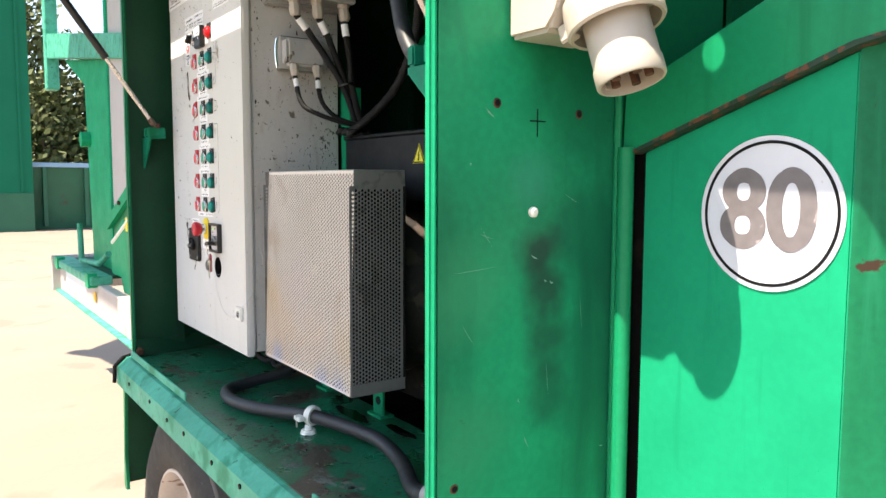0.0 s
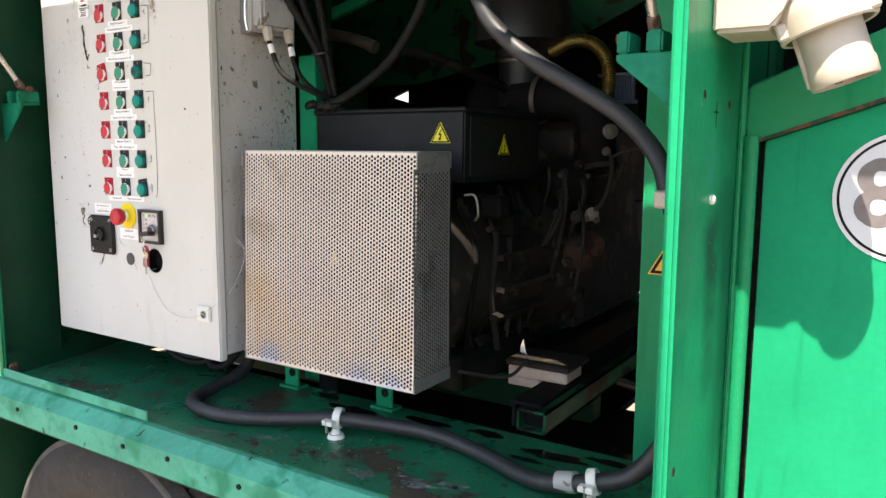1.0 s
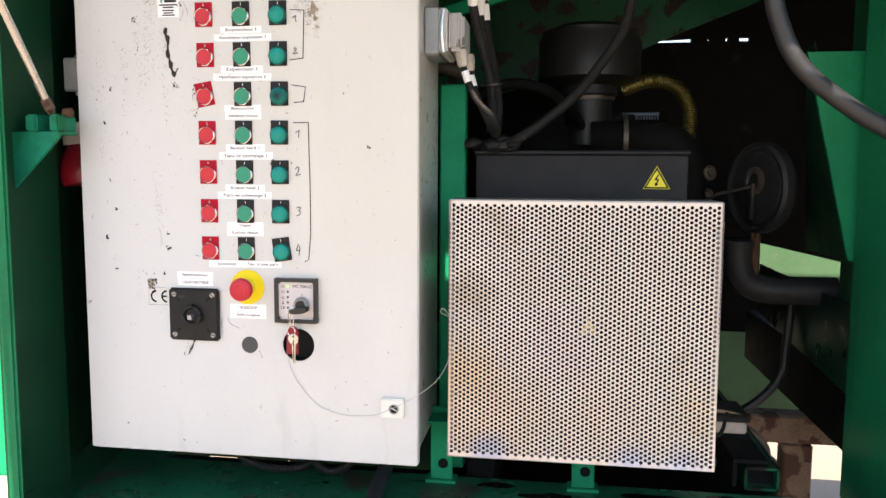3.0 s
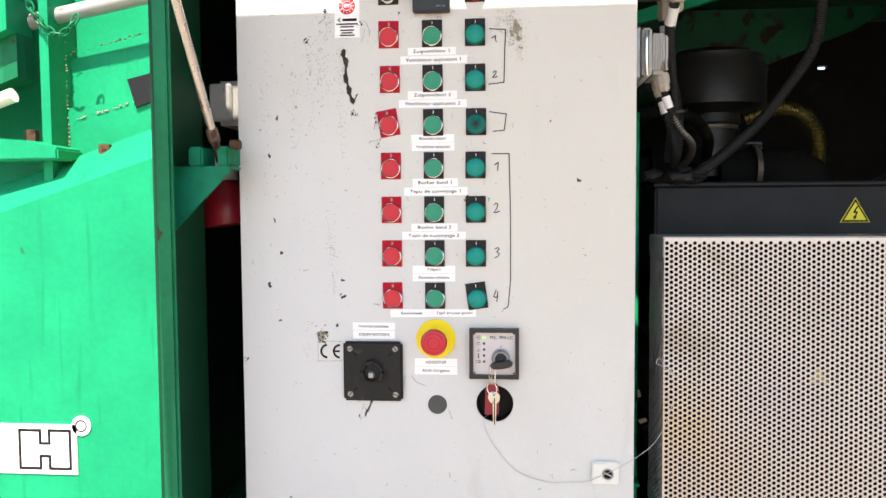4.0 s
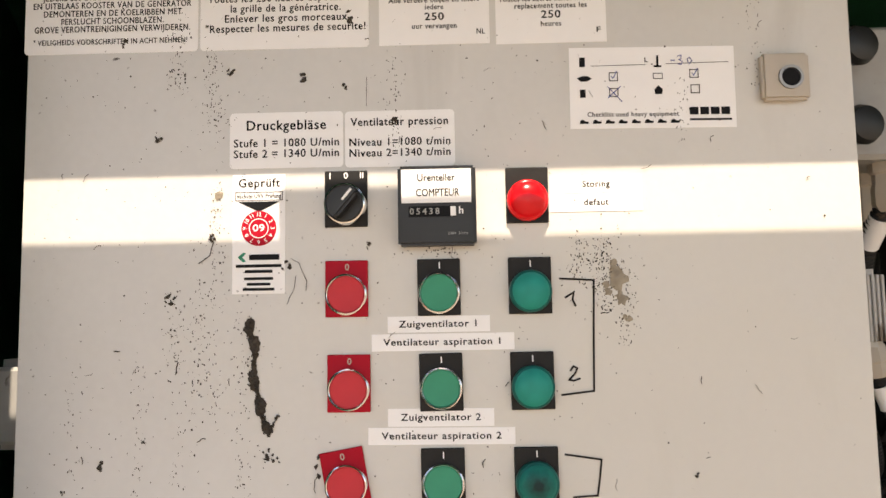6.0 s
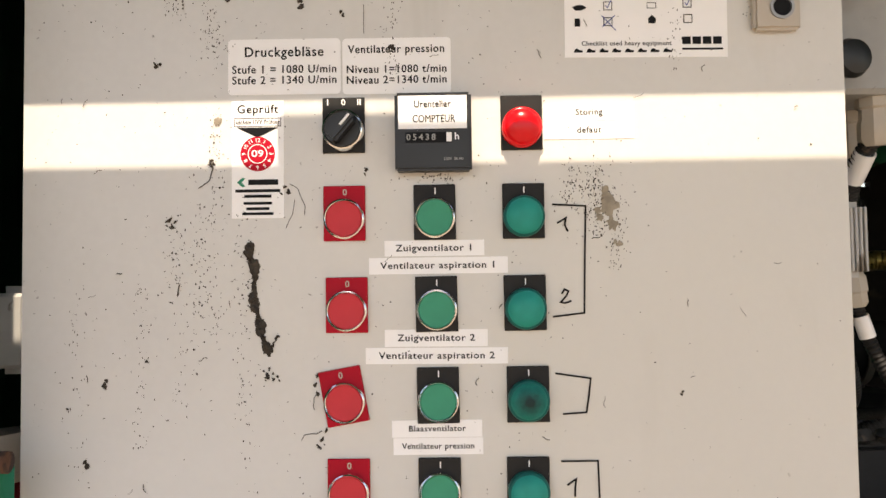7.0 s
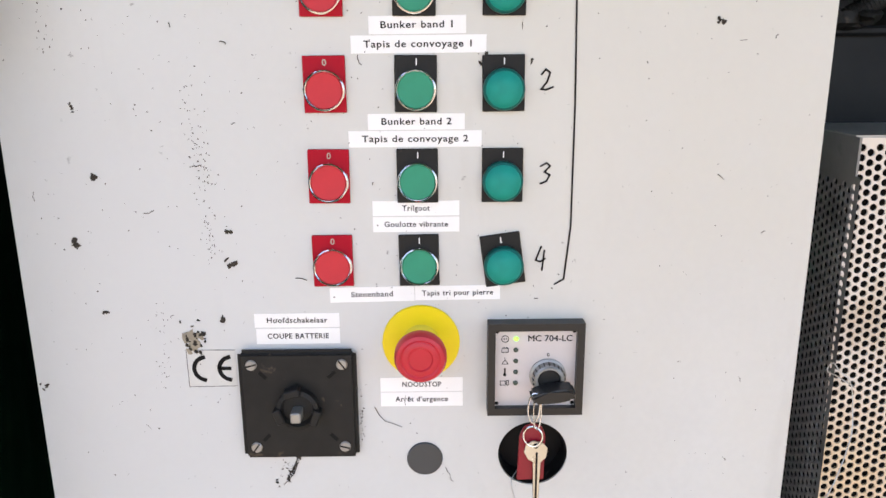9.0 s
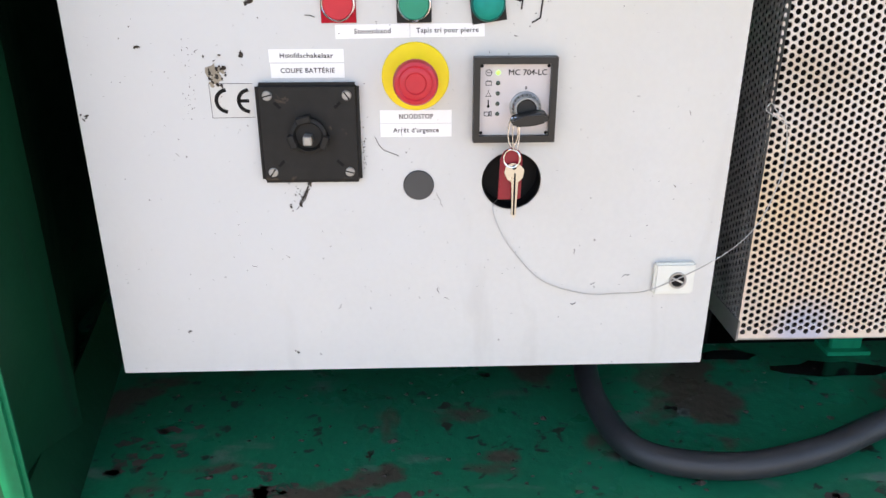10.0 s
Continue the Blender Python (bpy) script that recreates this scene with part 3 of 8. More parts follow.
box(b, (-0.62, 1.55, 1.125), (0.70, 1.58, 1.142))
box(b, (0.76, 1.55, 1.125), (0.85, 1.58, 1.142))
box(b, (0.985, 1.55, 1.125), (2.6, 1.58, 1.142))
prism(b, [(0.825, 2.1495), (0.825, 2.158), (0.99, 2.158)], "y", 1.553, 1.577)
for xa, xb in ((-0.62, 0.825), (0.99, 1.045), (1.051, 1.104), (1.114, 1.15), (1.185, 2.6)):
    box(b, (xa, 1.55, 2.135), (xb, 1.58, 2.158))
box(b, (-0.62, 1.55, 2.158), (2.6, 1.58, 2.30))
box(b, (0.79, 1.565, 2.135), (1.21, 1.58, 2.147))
solid("bay_back_wall", b, ENGINE_DARK, "near-black rear wall of the engine bay with narrow light gaps", "wall", kind="structure")
# skirt takes the darker green to stand for the shadow it hangs in
for xa, xb in ((-0.62, 1.015), (1.62, 2.6)):
    solid("rear_skirt", box(bm_new(), (xa, 1.55, 0.72), (xb, 1.575, 1.125)), GREEN_MID, "green rear skirt below the bay wall", "panel", kind="structure")
solid("rear_panel", box(bm_new(), (0.90, 2.15, 0.60), (2.5, 2.17, 1.41), 0.004), surface("dusty_pale_green_paint", (0.075, 0.17, 0.085), 0.6, var=0.25, scale=4, wear=(0.095, 0.17, 0.09), wear_at=0.58, wear_scale=18, bump=0.1), "green outer panel behind the bay opening", "panel", kind="structure")
solid("rear_rail", box(bm_new(), (0.97, 1.58, 1.09), (1.0, 2.17, 1.14), 0.004), GREEN, "green rail carrying the outer panel", "beam", kind="structure")
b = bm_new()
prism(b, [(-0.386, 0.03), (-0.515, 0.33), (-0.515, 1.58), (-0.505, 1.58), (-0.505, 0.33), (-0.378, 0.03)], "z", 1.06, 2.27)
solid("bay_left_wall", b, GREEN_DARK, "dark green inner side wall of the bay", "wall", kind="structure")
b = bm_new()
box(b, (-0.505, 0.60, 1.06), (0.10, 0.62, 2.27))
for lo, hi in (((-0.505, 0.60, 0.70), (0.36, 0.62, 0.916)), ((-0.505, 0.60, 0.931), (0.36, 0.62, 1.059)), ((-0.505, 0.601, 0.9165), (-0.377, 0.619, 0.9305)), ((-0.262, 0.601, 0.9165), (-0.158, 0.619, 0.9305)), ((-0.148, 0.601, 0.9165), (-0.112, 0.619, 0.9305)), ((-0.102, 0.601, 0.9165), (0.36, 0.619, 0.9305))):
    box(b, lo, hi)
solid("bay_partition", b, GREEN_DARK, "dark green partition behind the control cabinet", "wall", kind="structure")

# ---- control cabinet ----
cabinet = thing("control_cabinet", (0, 0.12, 1.18), "light grey enamelled switch cabinet, dusty and spotted", "cabinet")
CT = 2.26
b = box(bm_new(), (-0.297, 0.024, 1.188), (0.297, 0.262, CT - 0.01), 0.004, 2)
part("body", b, GREY_SIDE, cabinet, "grey cabinet body with grime and black spatter")
HX, HZ, HR = 0.0935, 1.386, 0.0285
b = bm_new()
x0, x1, z0, z1 = -0.303, 0.303, 1.182, CT
N = 48
arc = [(HX + HR * math.cos(math.pi / 2 + 2 * math.pi * k / N), HZ + HR * math.sin(math.pi / 2 + 2 * math.pi * k / N)) for k in range(N + 1)]
# two halves of the leaf meet above and below the round opening
halves = [[(x0, z0), (HX, z0)] + arc[:N // 2 + 1][::-1] + [(HX, z1), (x0, z1)], [(HX, z0), (x1, z0), (x1, z1), (HX, z1)] + arc[N // 2:][::-1]]
for poly in halves:
    for y, turn in ((0.0, 1), (0.02, -1)):
        b.faces.new([b.verts.new((x, y, z)) for x, z in poly][::turn])
for (xa, za), (xb, zb) in [*zip(arc, arc[1:]), ((x0, z0), (HX, z0)), ((HX, z0), (x1, z0)), ((x1, z0), (x1, z1)), ((x1, z1), (HX, z1)), ((HX, z1), (x0, z1)), ((x0, z1), (x0, z0))]:
    b.faces.new([b.verts.new(v) for v in ((xa, 0.0, za), (xb, 0.0, zb), (xb, 0.02, zb), (xa, 0.02, za))])
bmesh.ops.remove_doubles(b, verts=b.verts, dist=1e-6)
door = part("door", b, GREY, cabinet, "light grey cabinet door with dirt spots")
part("edge_bead", box(bm_new(), (0.296, 0.0015, 1.1825), (0.3045, 0.0205, CT), 0.003, 2), GREY, door)
part("edge_bead", box(bm_new(), (-0.3045, 0.0015, 1.1825), (-0.296, 0.0205, CT), 0.003, 2), GREY, door)
part("edge_bead", box(bm_new(), (-0.3045, 0.0012, 1.1795), (0.3045, 0.0205, 1.188), 0.003, 2), GREY, door)
b = box(bm_new(), (HX - 0.04, 0.0210, HZ - 0.04), (HX + 0.04, 0.0232, HZ + 0.04))
part("inner_shade", b, INK, cabinet)
# black ring covers the door's cut edge to keep the hole dark
part("opening_shade", lathe(bm_new(), (HX, 0.0012, HZ), (0, 1, 0), [(HR - 0.0002, 0.0), (HR - 0.0012, 0.0), (HR - 0.0012, 0.0195), (HR - 0.0002, 0.0195)], 48), INK, cabinet, "black ring standing for shade in the round opening")

# ---- perforated guard ----
guard = thing("perforated_guard_box", (0.577, 0.09, 1.19), "perforated galvanised sheet box over the generator inlet", "guard")
gx0, gx1, gy0, gy1, gz0, gz1 = 0.352, 0.800, 0.030, 0.152, 1.193, 1.638


def perforated(o, u, v, w, h, normal, pitch=0.0081, hole=0.00315, margin=0.0015, depth=0.0015, cloth=STEEL):
    """A sheet spanned by u (w long) and v (h long) with staggered round holes that go through it."""
    o, u, v, nrm = Vector(o), Vector(u), Vector(v), Vector(normal)
    b = bm_new()
    rowh = pitch * math.sqrt(3) / 2
    nu, nv = int((w - 2 * margin) / pitch), int((h - 2 * margin) / rowh)
    mu, mv = (w - nu * pitch) / 2, (h - nv * rowh) / 2
    verts, faces = [], []
    cu = [math.cos(math.pi * k / 4 + math.pi / 8) for k in range(8)]
    su = [math.sin(math.pi * k / 4 + math.pi / 8) for k in range(8)]
    for j in range(nv):
        off = (j % 2) * 0.5
        for i in range(nu - (j % 2)):
            cx, cz = mu + (i + 0.5 + off) * pitch, mv + (j + 0.5) * rowh
            base = len(verts)
            ou = [(cx + sx * pitch / 2, cz + sz * rowh / 2) for sx, sz in ((1, 0.414), (0.414, 1), (-0.414, 1), (-1, 0.414), (-1, -0.414), (-0.414, -1), (0.414, -1), (1, -0.414))]
            for k, (a, c) in enumerate(ou):
                if k in (0, 3, 4, 7):
                    a = cx + (pitch / 2 if k in (0, 7) else -pitch / 2)
                verts.append(o + u * a + v * c)
            for k in range(8):
                verts.append(o + u * (cx + hole * cu[k]) + v * (cz + hole * su[k]))
            for k in range(8):
                verts.append(o + u * (cx + hole * cu[k]) + v * (cz + hole * su[k]) - nrm * depth)
            corners = [(1, 1), (-1, 1), (-1, -1), (1, -1)]
            for a, c in corners:
                verts.append(o + u * (cx + a * pitch / 2) + v * (cz + c * rowh / 2))
            for k in range(8):
                q = (k + 1) % 8
                faces.append((base + k, base + q, base + 8 + q, base + 8 + k))
                faces.append((base + 8 + k, base + 8 + q, base + 16 + q, base + 16 + k))
            for n_, (p, q) in enumerate(((0, 1), (2, 3), (4, 5), (6, 7))):
                faces.append((base + p, base + 24 + n_, base + q))
        if j % 2:
            for a in (mu, w - mu - pitch / 2):
                base = len(verts)
                for s, t in ((0, 0), (1, 0), (1, 1), (0, 1)):
                    verts.append(o + u * (a + s * pitch / 2) + v * (mv + (j + t) * rowh))
                faces.append((base, base + 1, base + 2, base + 3))
    for a0, a1, c0, c1 in ((0, w, 0, mv), (0, w, h - mv, h), (0, mu, mv, h - mv), (w - mu, w, mv, h - mv)):
        base = len(verts)
        verts += [o + u * a0 + v * c0, o + u * a1 + v * c0, o + u * a1 + v * c1, o + u * a0 + v * c1]
        faces.append((base, base + 1, base + 2, base + 3))
    b.free()
    me = bpy.data.meshes.new("sheet")
    me.from_pydata([tuple(p - Vector(guard.location)) for p in verts], [], faces)
    me.materials.append(cloth)
    ob = new("sheet", me)
    ob.parent = guard
    return ob


tilt = 0.014 / (gz1 - gz0)
front_up = Vector((0, tilt, 1))
tagged(perforated((gx1, gy0 - 0.012 * (gx1 - gx0), gz0), front_up, (-1, 0.012, 0), gz1 - gz0, gx1 - gx0, (0, -1, 0)), "perforated front sheet with rainbow heat tint")
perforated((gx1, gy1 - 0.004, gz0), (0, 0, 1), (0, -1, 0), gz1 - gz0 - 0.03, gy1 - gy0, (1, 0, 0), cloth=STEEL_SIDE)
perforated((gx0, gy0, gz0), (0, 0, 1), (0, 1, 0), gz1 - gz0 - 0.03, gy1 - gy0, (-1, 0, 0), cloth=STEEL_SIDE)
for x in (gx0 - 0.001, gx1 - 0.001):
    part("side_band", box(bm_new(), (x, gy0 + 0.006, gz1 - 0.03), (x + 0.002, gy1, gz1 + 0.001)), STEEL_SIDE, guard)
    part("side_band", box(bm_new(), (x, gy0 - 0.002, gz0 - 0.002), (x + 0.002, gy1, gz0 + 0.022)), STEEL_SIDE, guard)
part("top_plate", box(bm_new(), (gx0, gy0 + 0.014, gz1), (gx1, gy1, gz1 + 0.002)), STEEL_EDGE, guard)
part("bottom_plate", box(bm_new(), (gx0, gy0, gz0 - 0.002), (gx1, gy1, gz0)), STEEL_EDGE, guard)
part("back_plate", box(bm_new(), (gx0, gy1, gz0), (gx1, gy1 + 0.002, gz1)), ENGINE_DARK, guard)
# black box added so the guard's inside reads as dark
part("inside_dark", box(bm_new(), (gx0 + 0.006, gy0 + 0.022, gz0 + 0.004), (gx1 - 0.006, gy1 - 0.003, gz1 - 0.004)), ENGINE_DARK, guard, "black box standing for the dark inside behind the holes")
b = prism(bm_new(), [(0.575, 1.412), (0.606, 1.412), (0.5905, 1.439)], "y", gy0 + 0.0205, gy0 + 0.0218)
part("warning_sticker", b, surface("faded_sticker", (0.30, 0.25, 0.03), 0.5, var=0.5, scale=60, wear=(0.05, 0.05, 0.04), wear_at=0.5, wear_scale=90, bump=0.0), guard, "small yellow warning triangle behind the holes")
for x in (0.315, 0.594):
    b = bm_new()
    box(b, (x - 0.022, 0.205, DZ), (x + 0.022, 0.213, gz0 + 0.03), 0.002)
    box(b, (x - 0.030, 0.195, DZ), (x + 0.030, 0.232, DZ + 0.006))
    box(b, (x - 0.022, 0.15, gz0 + 0.012), (x + 0.022, 0.213, gz0 + 0.018))
    part("foot", b, GREEN, guard, "green welded foot")
    part("bolt_hole", cyl(bm_new(), (x + 0.004, 0.2035, gz0 - 0.085), (x + 0.004, 0.206, gz0 - 0.085), 0.010, seg=16), INK, guard, "dark bolt hole")

# ---- speed sign ----
sign = thing("speed_sign", (1.55, 0.226, 1.578), "round white reflective speed plate with worn digits", "sign")
C = (1.551, 0.2255, 1.577)
part("disc", lathe(bm_new(), C, (0, -1, 0), [(0.0985, 0), (0.0985, 0.0015), (0, 0.0015)], 64), SIGN_BLUE_WHITE, sign)
part("ring", lathe(bm_new(), (C[0], C[1] - 0.0018, C[2]), (0, -1, 0), [(0.0885, 0), (0.0885, 0.0004), (0.0925, 0.0004), (0.0925, 0)], 64), INK, sign, "thin black ring")
FADED = surface("faded_digit_ink", (0.15, 0.132, 0.137), 0.4, var=0.25, scale=20, wear=(0.50, 0.42, 0.42), wear_at=0.64, wear_scale=22, bump=0.0)
letters("80", 0.142, C[0] - 0.002, C[2], C[1] - 0.0022, FADED, sign, width=0.124, bold=0.032, res=8)

# ---- generator, engine ----
DULL_STEEL = surface("bare_worn_steel", (0.13, 0.105, 0.085), 0.45, 0.5, var=0.3, scale=30, bump=0.1)
DISC_GREY = surface("dusty_dark_cover", (0.030, 0.029, 0.029), 0.5, spec=0.3, var=0.35, scale=16, wear=(0.06, 0.045, 0.033), wear_at=0.66, wear_scale=14, bump=0.1)
gen = thing("generator", (0.58, 0.4, 1.1), "sooty black generator with a terminal box", "generator")
part("terminal_box", box(bm_new(), (0.376, 0.240, 1.575), (0.776, 0.592, 1.722), 0.004, 2), ANTHRACITE, gen, "anthracite terminal box with warning triangles")
part("side_cover", box(bm_new(), (0.7755, 0.262, 1.588), (0.7782, 0.572, 1.712), 0.001), BLACK_DUSTY, gen, "dusty side cover of the terminal box")
part("terminal_lid", box(bm_new(), (0.371, 0.236, 1.720), (0.781, 0.597, 1.730), 0.003), ANTHRACITE, gen)
b = lathe(bm_new(), (0.58, 0.19, 1.36), (0, 1, 0), [(0, 0), (0.165, 0), (0.186, 0.03), (0.192, 0.12), (0.192, 0.17), (0.200, 0.30), (0.212, 0.42), (0.19, 0.44), (0.24, 0.5), (0.25, 0.62), (0.0, 0.62)], 40)
part("drum", b, ENGINE, gen)
for k in range(14):
    a = radians(-30 + k * 18)
    b = bm_new()
    m = Matrix.Translation((0.58, 0.45, 1.36)) @ Matrix.Rotation(a, 4, "Y")
    box(b, (0.212, -0.09, -0.006), (0.232, 0.16, 0.006), m=m)
    part("cooling_fin", b, ENGINE, gen)
part("pedestal", box(bm_new(), (0.42, 0.26, 1.12), (0.76, 0.60, 1.2), 0.006), ENGINE_DARK, gen)
engine = thing("diesel_engine", (0.6, 1.0, 1.1), "black oily diesel engine deep in the bay", "engine")
part("block", box(bm_new(), (0.40, 0.82, 1.15), (0.80, 1.45, 1.72), 0.03, 2), ENGINE, engine)
part("head_cover", box(bm_new(), (0.44, 0.78, 1.72), (0.76, 1.4, 1.84), 0.03, 2), ENGINE_DARK, engine)
b = lathe(bm_new(), (0.612, 0.815, 1.90), (0, 0, 1), [(0, -0.14), (0.062, -0.14), (0.062, -0.02), (0.075, -0.01), (0.072, 0.012), (0.105, 0.02), (0.132, 0.03), (0.132, 0.125), (0.125, 0.135), (0.125, 0.15), (0.09, 0.165), (0, 0.168)], 40)
part("air_filter", b, surface("dusty_filter_housing", (0.020, 0.0185, 0.018), 0.42, spec=0.4, var=0.3, scale=9, wear=(0.05, 0.036, 0.026), wear_at=0.6, wear_scale=10, bump=0.06), engine, "mushroom-shaped black air filter")
part("filter_band", lathe(bm_new(), (0.612, 0.815, 1.875), (0, 0, 1), [(0.064, 0), (0.068, 0.001), (0.068, 0.014), (0.064, 0.015)], 32), DULL_STEEL, engine, "dull steel clamp band")
b = sweep(bm_new(), smooth([(0.70, 0.82, 1.905), (0.77, 0.80, 1.925), (0.83, 0.80, 1.91), (0.865, 0.80, 1.86), (0.868, 0.80, 1.79), (0.86, 0.82, 1.72)]), 0.018, 14, 0.0012, 0.006)
part("foil_pipe", b, BRASS, engine, "brass-coloured foil-wrapped pipe")
b = sweep(bm_new(), smooth([(0.62, 0.76, 1.77), (0.75, 0.75, 1.773), (0.815, 0.75, 1.762), (0.853, 0.75, 1.715), (0.860, 0.755, 1.65), (0.860, 0.76, 1.60)]), 0.049, 20)
part("intake_elbow", b, ENGINE_DARK, engine, "thick black intake elbow")
part("elbow_clamp", lathe(bm_new(), (0.695, 0.755, 1.773), (1, 0, 0), [(0.058, 0), (0.062, 0), (0.062, 0.012), (0.058, 0.012)], 28), DULL_STEEL, engine)
b = lathe(bm_new(), (0.80, 0.70, 1.55), (0.3, -1, 0), [(0, -0.1), (0.06, -0.1), (0.072, -0.05), (0.072, 0.0), (0.05, 0.03), (0.03, 0.04), (0, 0.04)], 28)
part("turbocharger", b, ENGINE_DARK, engine)
part("mouth_ring", lathe(bm_new(), (0.864, 0.752, 1.598), (0.25, -0.2, -1), [(0.046, -0.004), (0.053, -0.004), (0.056, 0.0), (0.056, 0.010), (0.050, 0.013), (0.046, 0.010)], 32), ENGINE, engine, "oily flange below the elbow")
for p, ax, r in (((0.909, 0.715, 1.689), (0.5, -0.85, 0.1), 0.014), ((0.905, 0.705, 1.640), (0.6, -0.8, 0), 0.008), ((0.846, 0.698, 1.572), (0.1, -1, 0.2), 0.007), ((0.874, 0.700, 1.484), (0.4, -0.9, 0.1), 0.013), ((0.862, 0.694, 1.474), (0.3, -0.9, -0.3), 0.008), ((0.885, 0.704, 1.470), (0.6, -0.7, -0.2), 0.007)):
    part("bolt_head", lathe(bm_new(), p, ax, [(r * 1.35, -0.006), (r * 1.35, 0.0), (r * 0.8, 0.001), (r * 0.8, 0.008), (r * 0.3, 0.009), (0, 0.009)], 12), DULL_STEEL, engine, "worn steel bolt head")
part("support_plate", prism(bm_new(), [(0.829, 1.492), (0.846, 1.487), (0.849, 1.560), (0.868, 1.583), (0.838, 1.584), (0.829, 1.573)], "y", 0.700, 0.709, 0.002), DISC_GREY, engine, "dull grey support plate")
part("pressure_pipe", sweep(bm_new(), smooth([(0.899, 0.73, 1.645), (0.914, 0.72, 1.612), (0.911, 0.715, 1.560), (0.897, 0.71, 1.515), (0.878, 0.705, 1.492)], 8), 0.0055, 10), ENGINE, engine)
part("actuator_rod", sweep(bm_new(), [(0.888, 0.735, 1.615), (0.93, 0.73, 1.636), (1.005, 0.722, 1.655)], 0.0045, 8), ENGINE, engine)
TURBO_RUST = surface("heat_browned_iron", (0.046, 0.025, 0.017), 0.7, spec=0.3, var=0.45, scale=18, wear=(0.085, 0.045, 0.03), wear_at=0.58, wear_scale=22, bump=0.4)
part("exhaust_housing", lathe(bm_new(), (0.838, 0.72, 1.385), (0.75, -0.4, 0.42), [(0, -0.05), (0.045, -0.045), (0.052, -0.01), (0.046, 0.015), (0.030, 0.032), (0.027, 0.048), (0.034, 0.050), (0.034, 0.058), (0, 0.058)], 28), TURBO_RUST, engine, "heat-browned exhaust housing")
DC, DN = Vector((1.028, 0.75, 1.652)), Vector((-0.92, -0.39, 0.0))
disc_cover = part("disc_cover", lathe(bm_new(), DC, DN, [(0, -0.03), (0.108, -0.03), (0.114, -0.02), (0.114, 0.0), (0.108, 0.008), (0.101, 0.006), (0.099, -0.006), (0.090, -0.006), (0.087, 0.003), (0.03, 0.004), (0, 0.004)], 44), DISC_GREY, engine, "round dark pulley cover with a raised rim")
part("cover_catch", lathe(bm_new(), DC + Vector((0, 0, 0.018)), DN, [(0.020, 0.004), (0.034, 0.004), (0.034, 0.012), (0.024, 0.014), (0.020, 0.010)], 24), DULL_STEEL, disc_cover, "worn steel catch ring")
part("cover_arm", box(bm_new(), (1.006, 0.715, 1.575), (1.016, 0.755, 1.665), 0.003), ENGINE, disc_cover)
part("disc_stem", box(bm_new(), (1.022, 0.755, 1.395), (1.046, 0.785, 1.56), 0.005), RUST, engine, "brown rusty stem below the cover")
part("exhaust_pipe", sweep(bm_new(), smooth([(1.232, 0.757, 1.395), (1.14, 0.766, 1.392), (1.06, 0.775, 1.395), (1.015, 0.778, 1.418), (0.998, 0.775, 1.465), (0.996, 0.77, 1.52)]), 0.036, 24), DISC_GREY, engine, "thick black exhaust pipe bending upwards")
cooler = thing("oil_cooler", (0.776, 1.1, 1.81), "small grey-blue finned cooler deep in the bay", "cooler")
# grey alloy with the blue of reflected sky mixed into its colour
COOL = surface("sky_tinted_alloy", (0.10, 0.13, 0.20), 0.4, 0.3, var=0.2, scale=20, bump=0.05)
part("header", box(bm_new(), (0.722, 1.095, 1.858), (0.830, 1.15, 1.868), 0.002), COOL, cooler)
part("header", box(bm_new(), (0.722, 1.095, 1.780), (0.830, 1.15, 1.790), 0.002), COOL, cooler)
part("core", box(bm_new(), (0.724, 1.115, 1.79), (0.828, 1.14, 1.858)), ENGINE_DARK, cooler)
for k in range(9):
    part("fin", box(bm_new(), (0.764 + k * 0.0078, 1.097, 1.79), (0.7668 + k * 0.0078, 1.12, 1.858)), COOL, cooler)
part("bracket", box(bm_new(), (0.724, 1.14, 1.70), (0.75, 1.16, 1.868), 0.002), ENGINE_DARK, cooler)

# ---- base frame below engine ----
# darker green with near-black wear, for the tube and the bay sheet
TUBE_PAINT = surface("dark_green_paint", (0.003, 0.080, 0.038), 0.4, var=0.35, scale=8, wear=(0.015, 0.012, 0.009), wear_at=0.55, wear_scale=12, bump=0.1, spec=0.2)
frame_rail = thing("frame_tube", (0.936, 0.8, DZ), "dark green open square tube resting on the deck", "tube")
b = bm_new()
for lo, hi in (((0.904, 0.245, 1.075), (0.909, 1.5, 1.121)), ((0.963, 0.245, 1.075), (0.968, 1.5, 1.121)), ((0.904, 0.245, 1.075), (0.968, 1.5, 1.080)), ((0.904, 0.245, 1.116), (0.968, 1.5, 1.121))):
    box(b, lo, hi)
part("tube", b, TUBE_PAINT, frame_rail)
b = prism(bm_new(), [(0.885, 1.075), (0.893, 1.075), (0.893, 1.123), (0.95, 1.123), (0.95, 1.131), (0.885, 1.131)], "y", 0.26, 1.3)
# black plate just inside the tube mouth stands for its shade
part("tube_shade", box(bm_new(), (0.909, 0.268, 1.080), (0.963, 0.272, 1.116)), ENGINE_DARK, frame_rail, "black plate standing for the shade inside the tube")
part("angle_iron", b, ENGINE_DARK, frame_rail, "dirty black angle iron")
block = solid("mounting_block", box(box(bm_new(), (0.800, 0.402, 1.1325), (0.944, 0.490, 1.158), 0.004), (0.800, 0.402, 1.112), (0.880, 0.475, 1.134), 0.003), BLOCK, "pale pinkish dusty block below the generator", "block")
solid("cover_plate", box(bm_new(), (0.795, 0.398, 1.159), (0.95, 0.52, 1.172), 0.003), ENGINE, "oily dark plate lying on the mounting block", "plate")
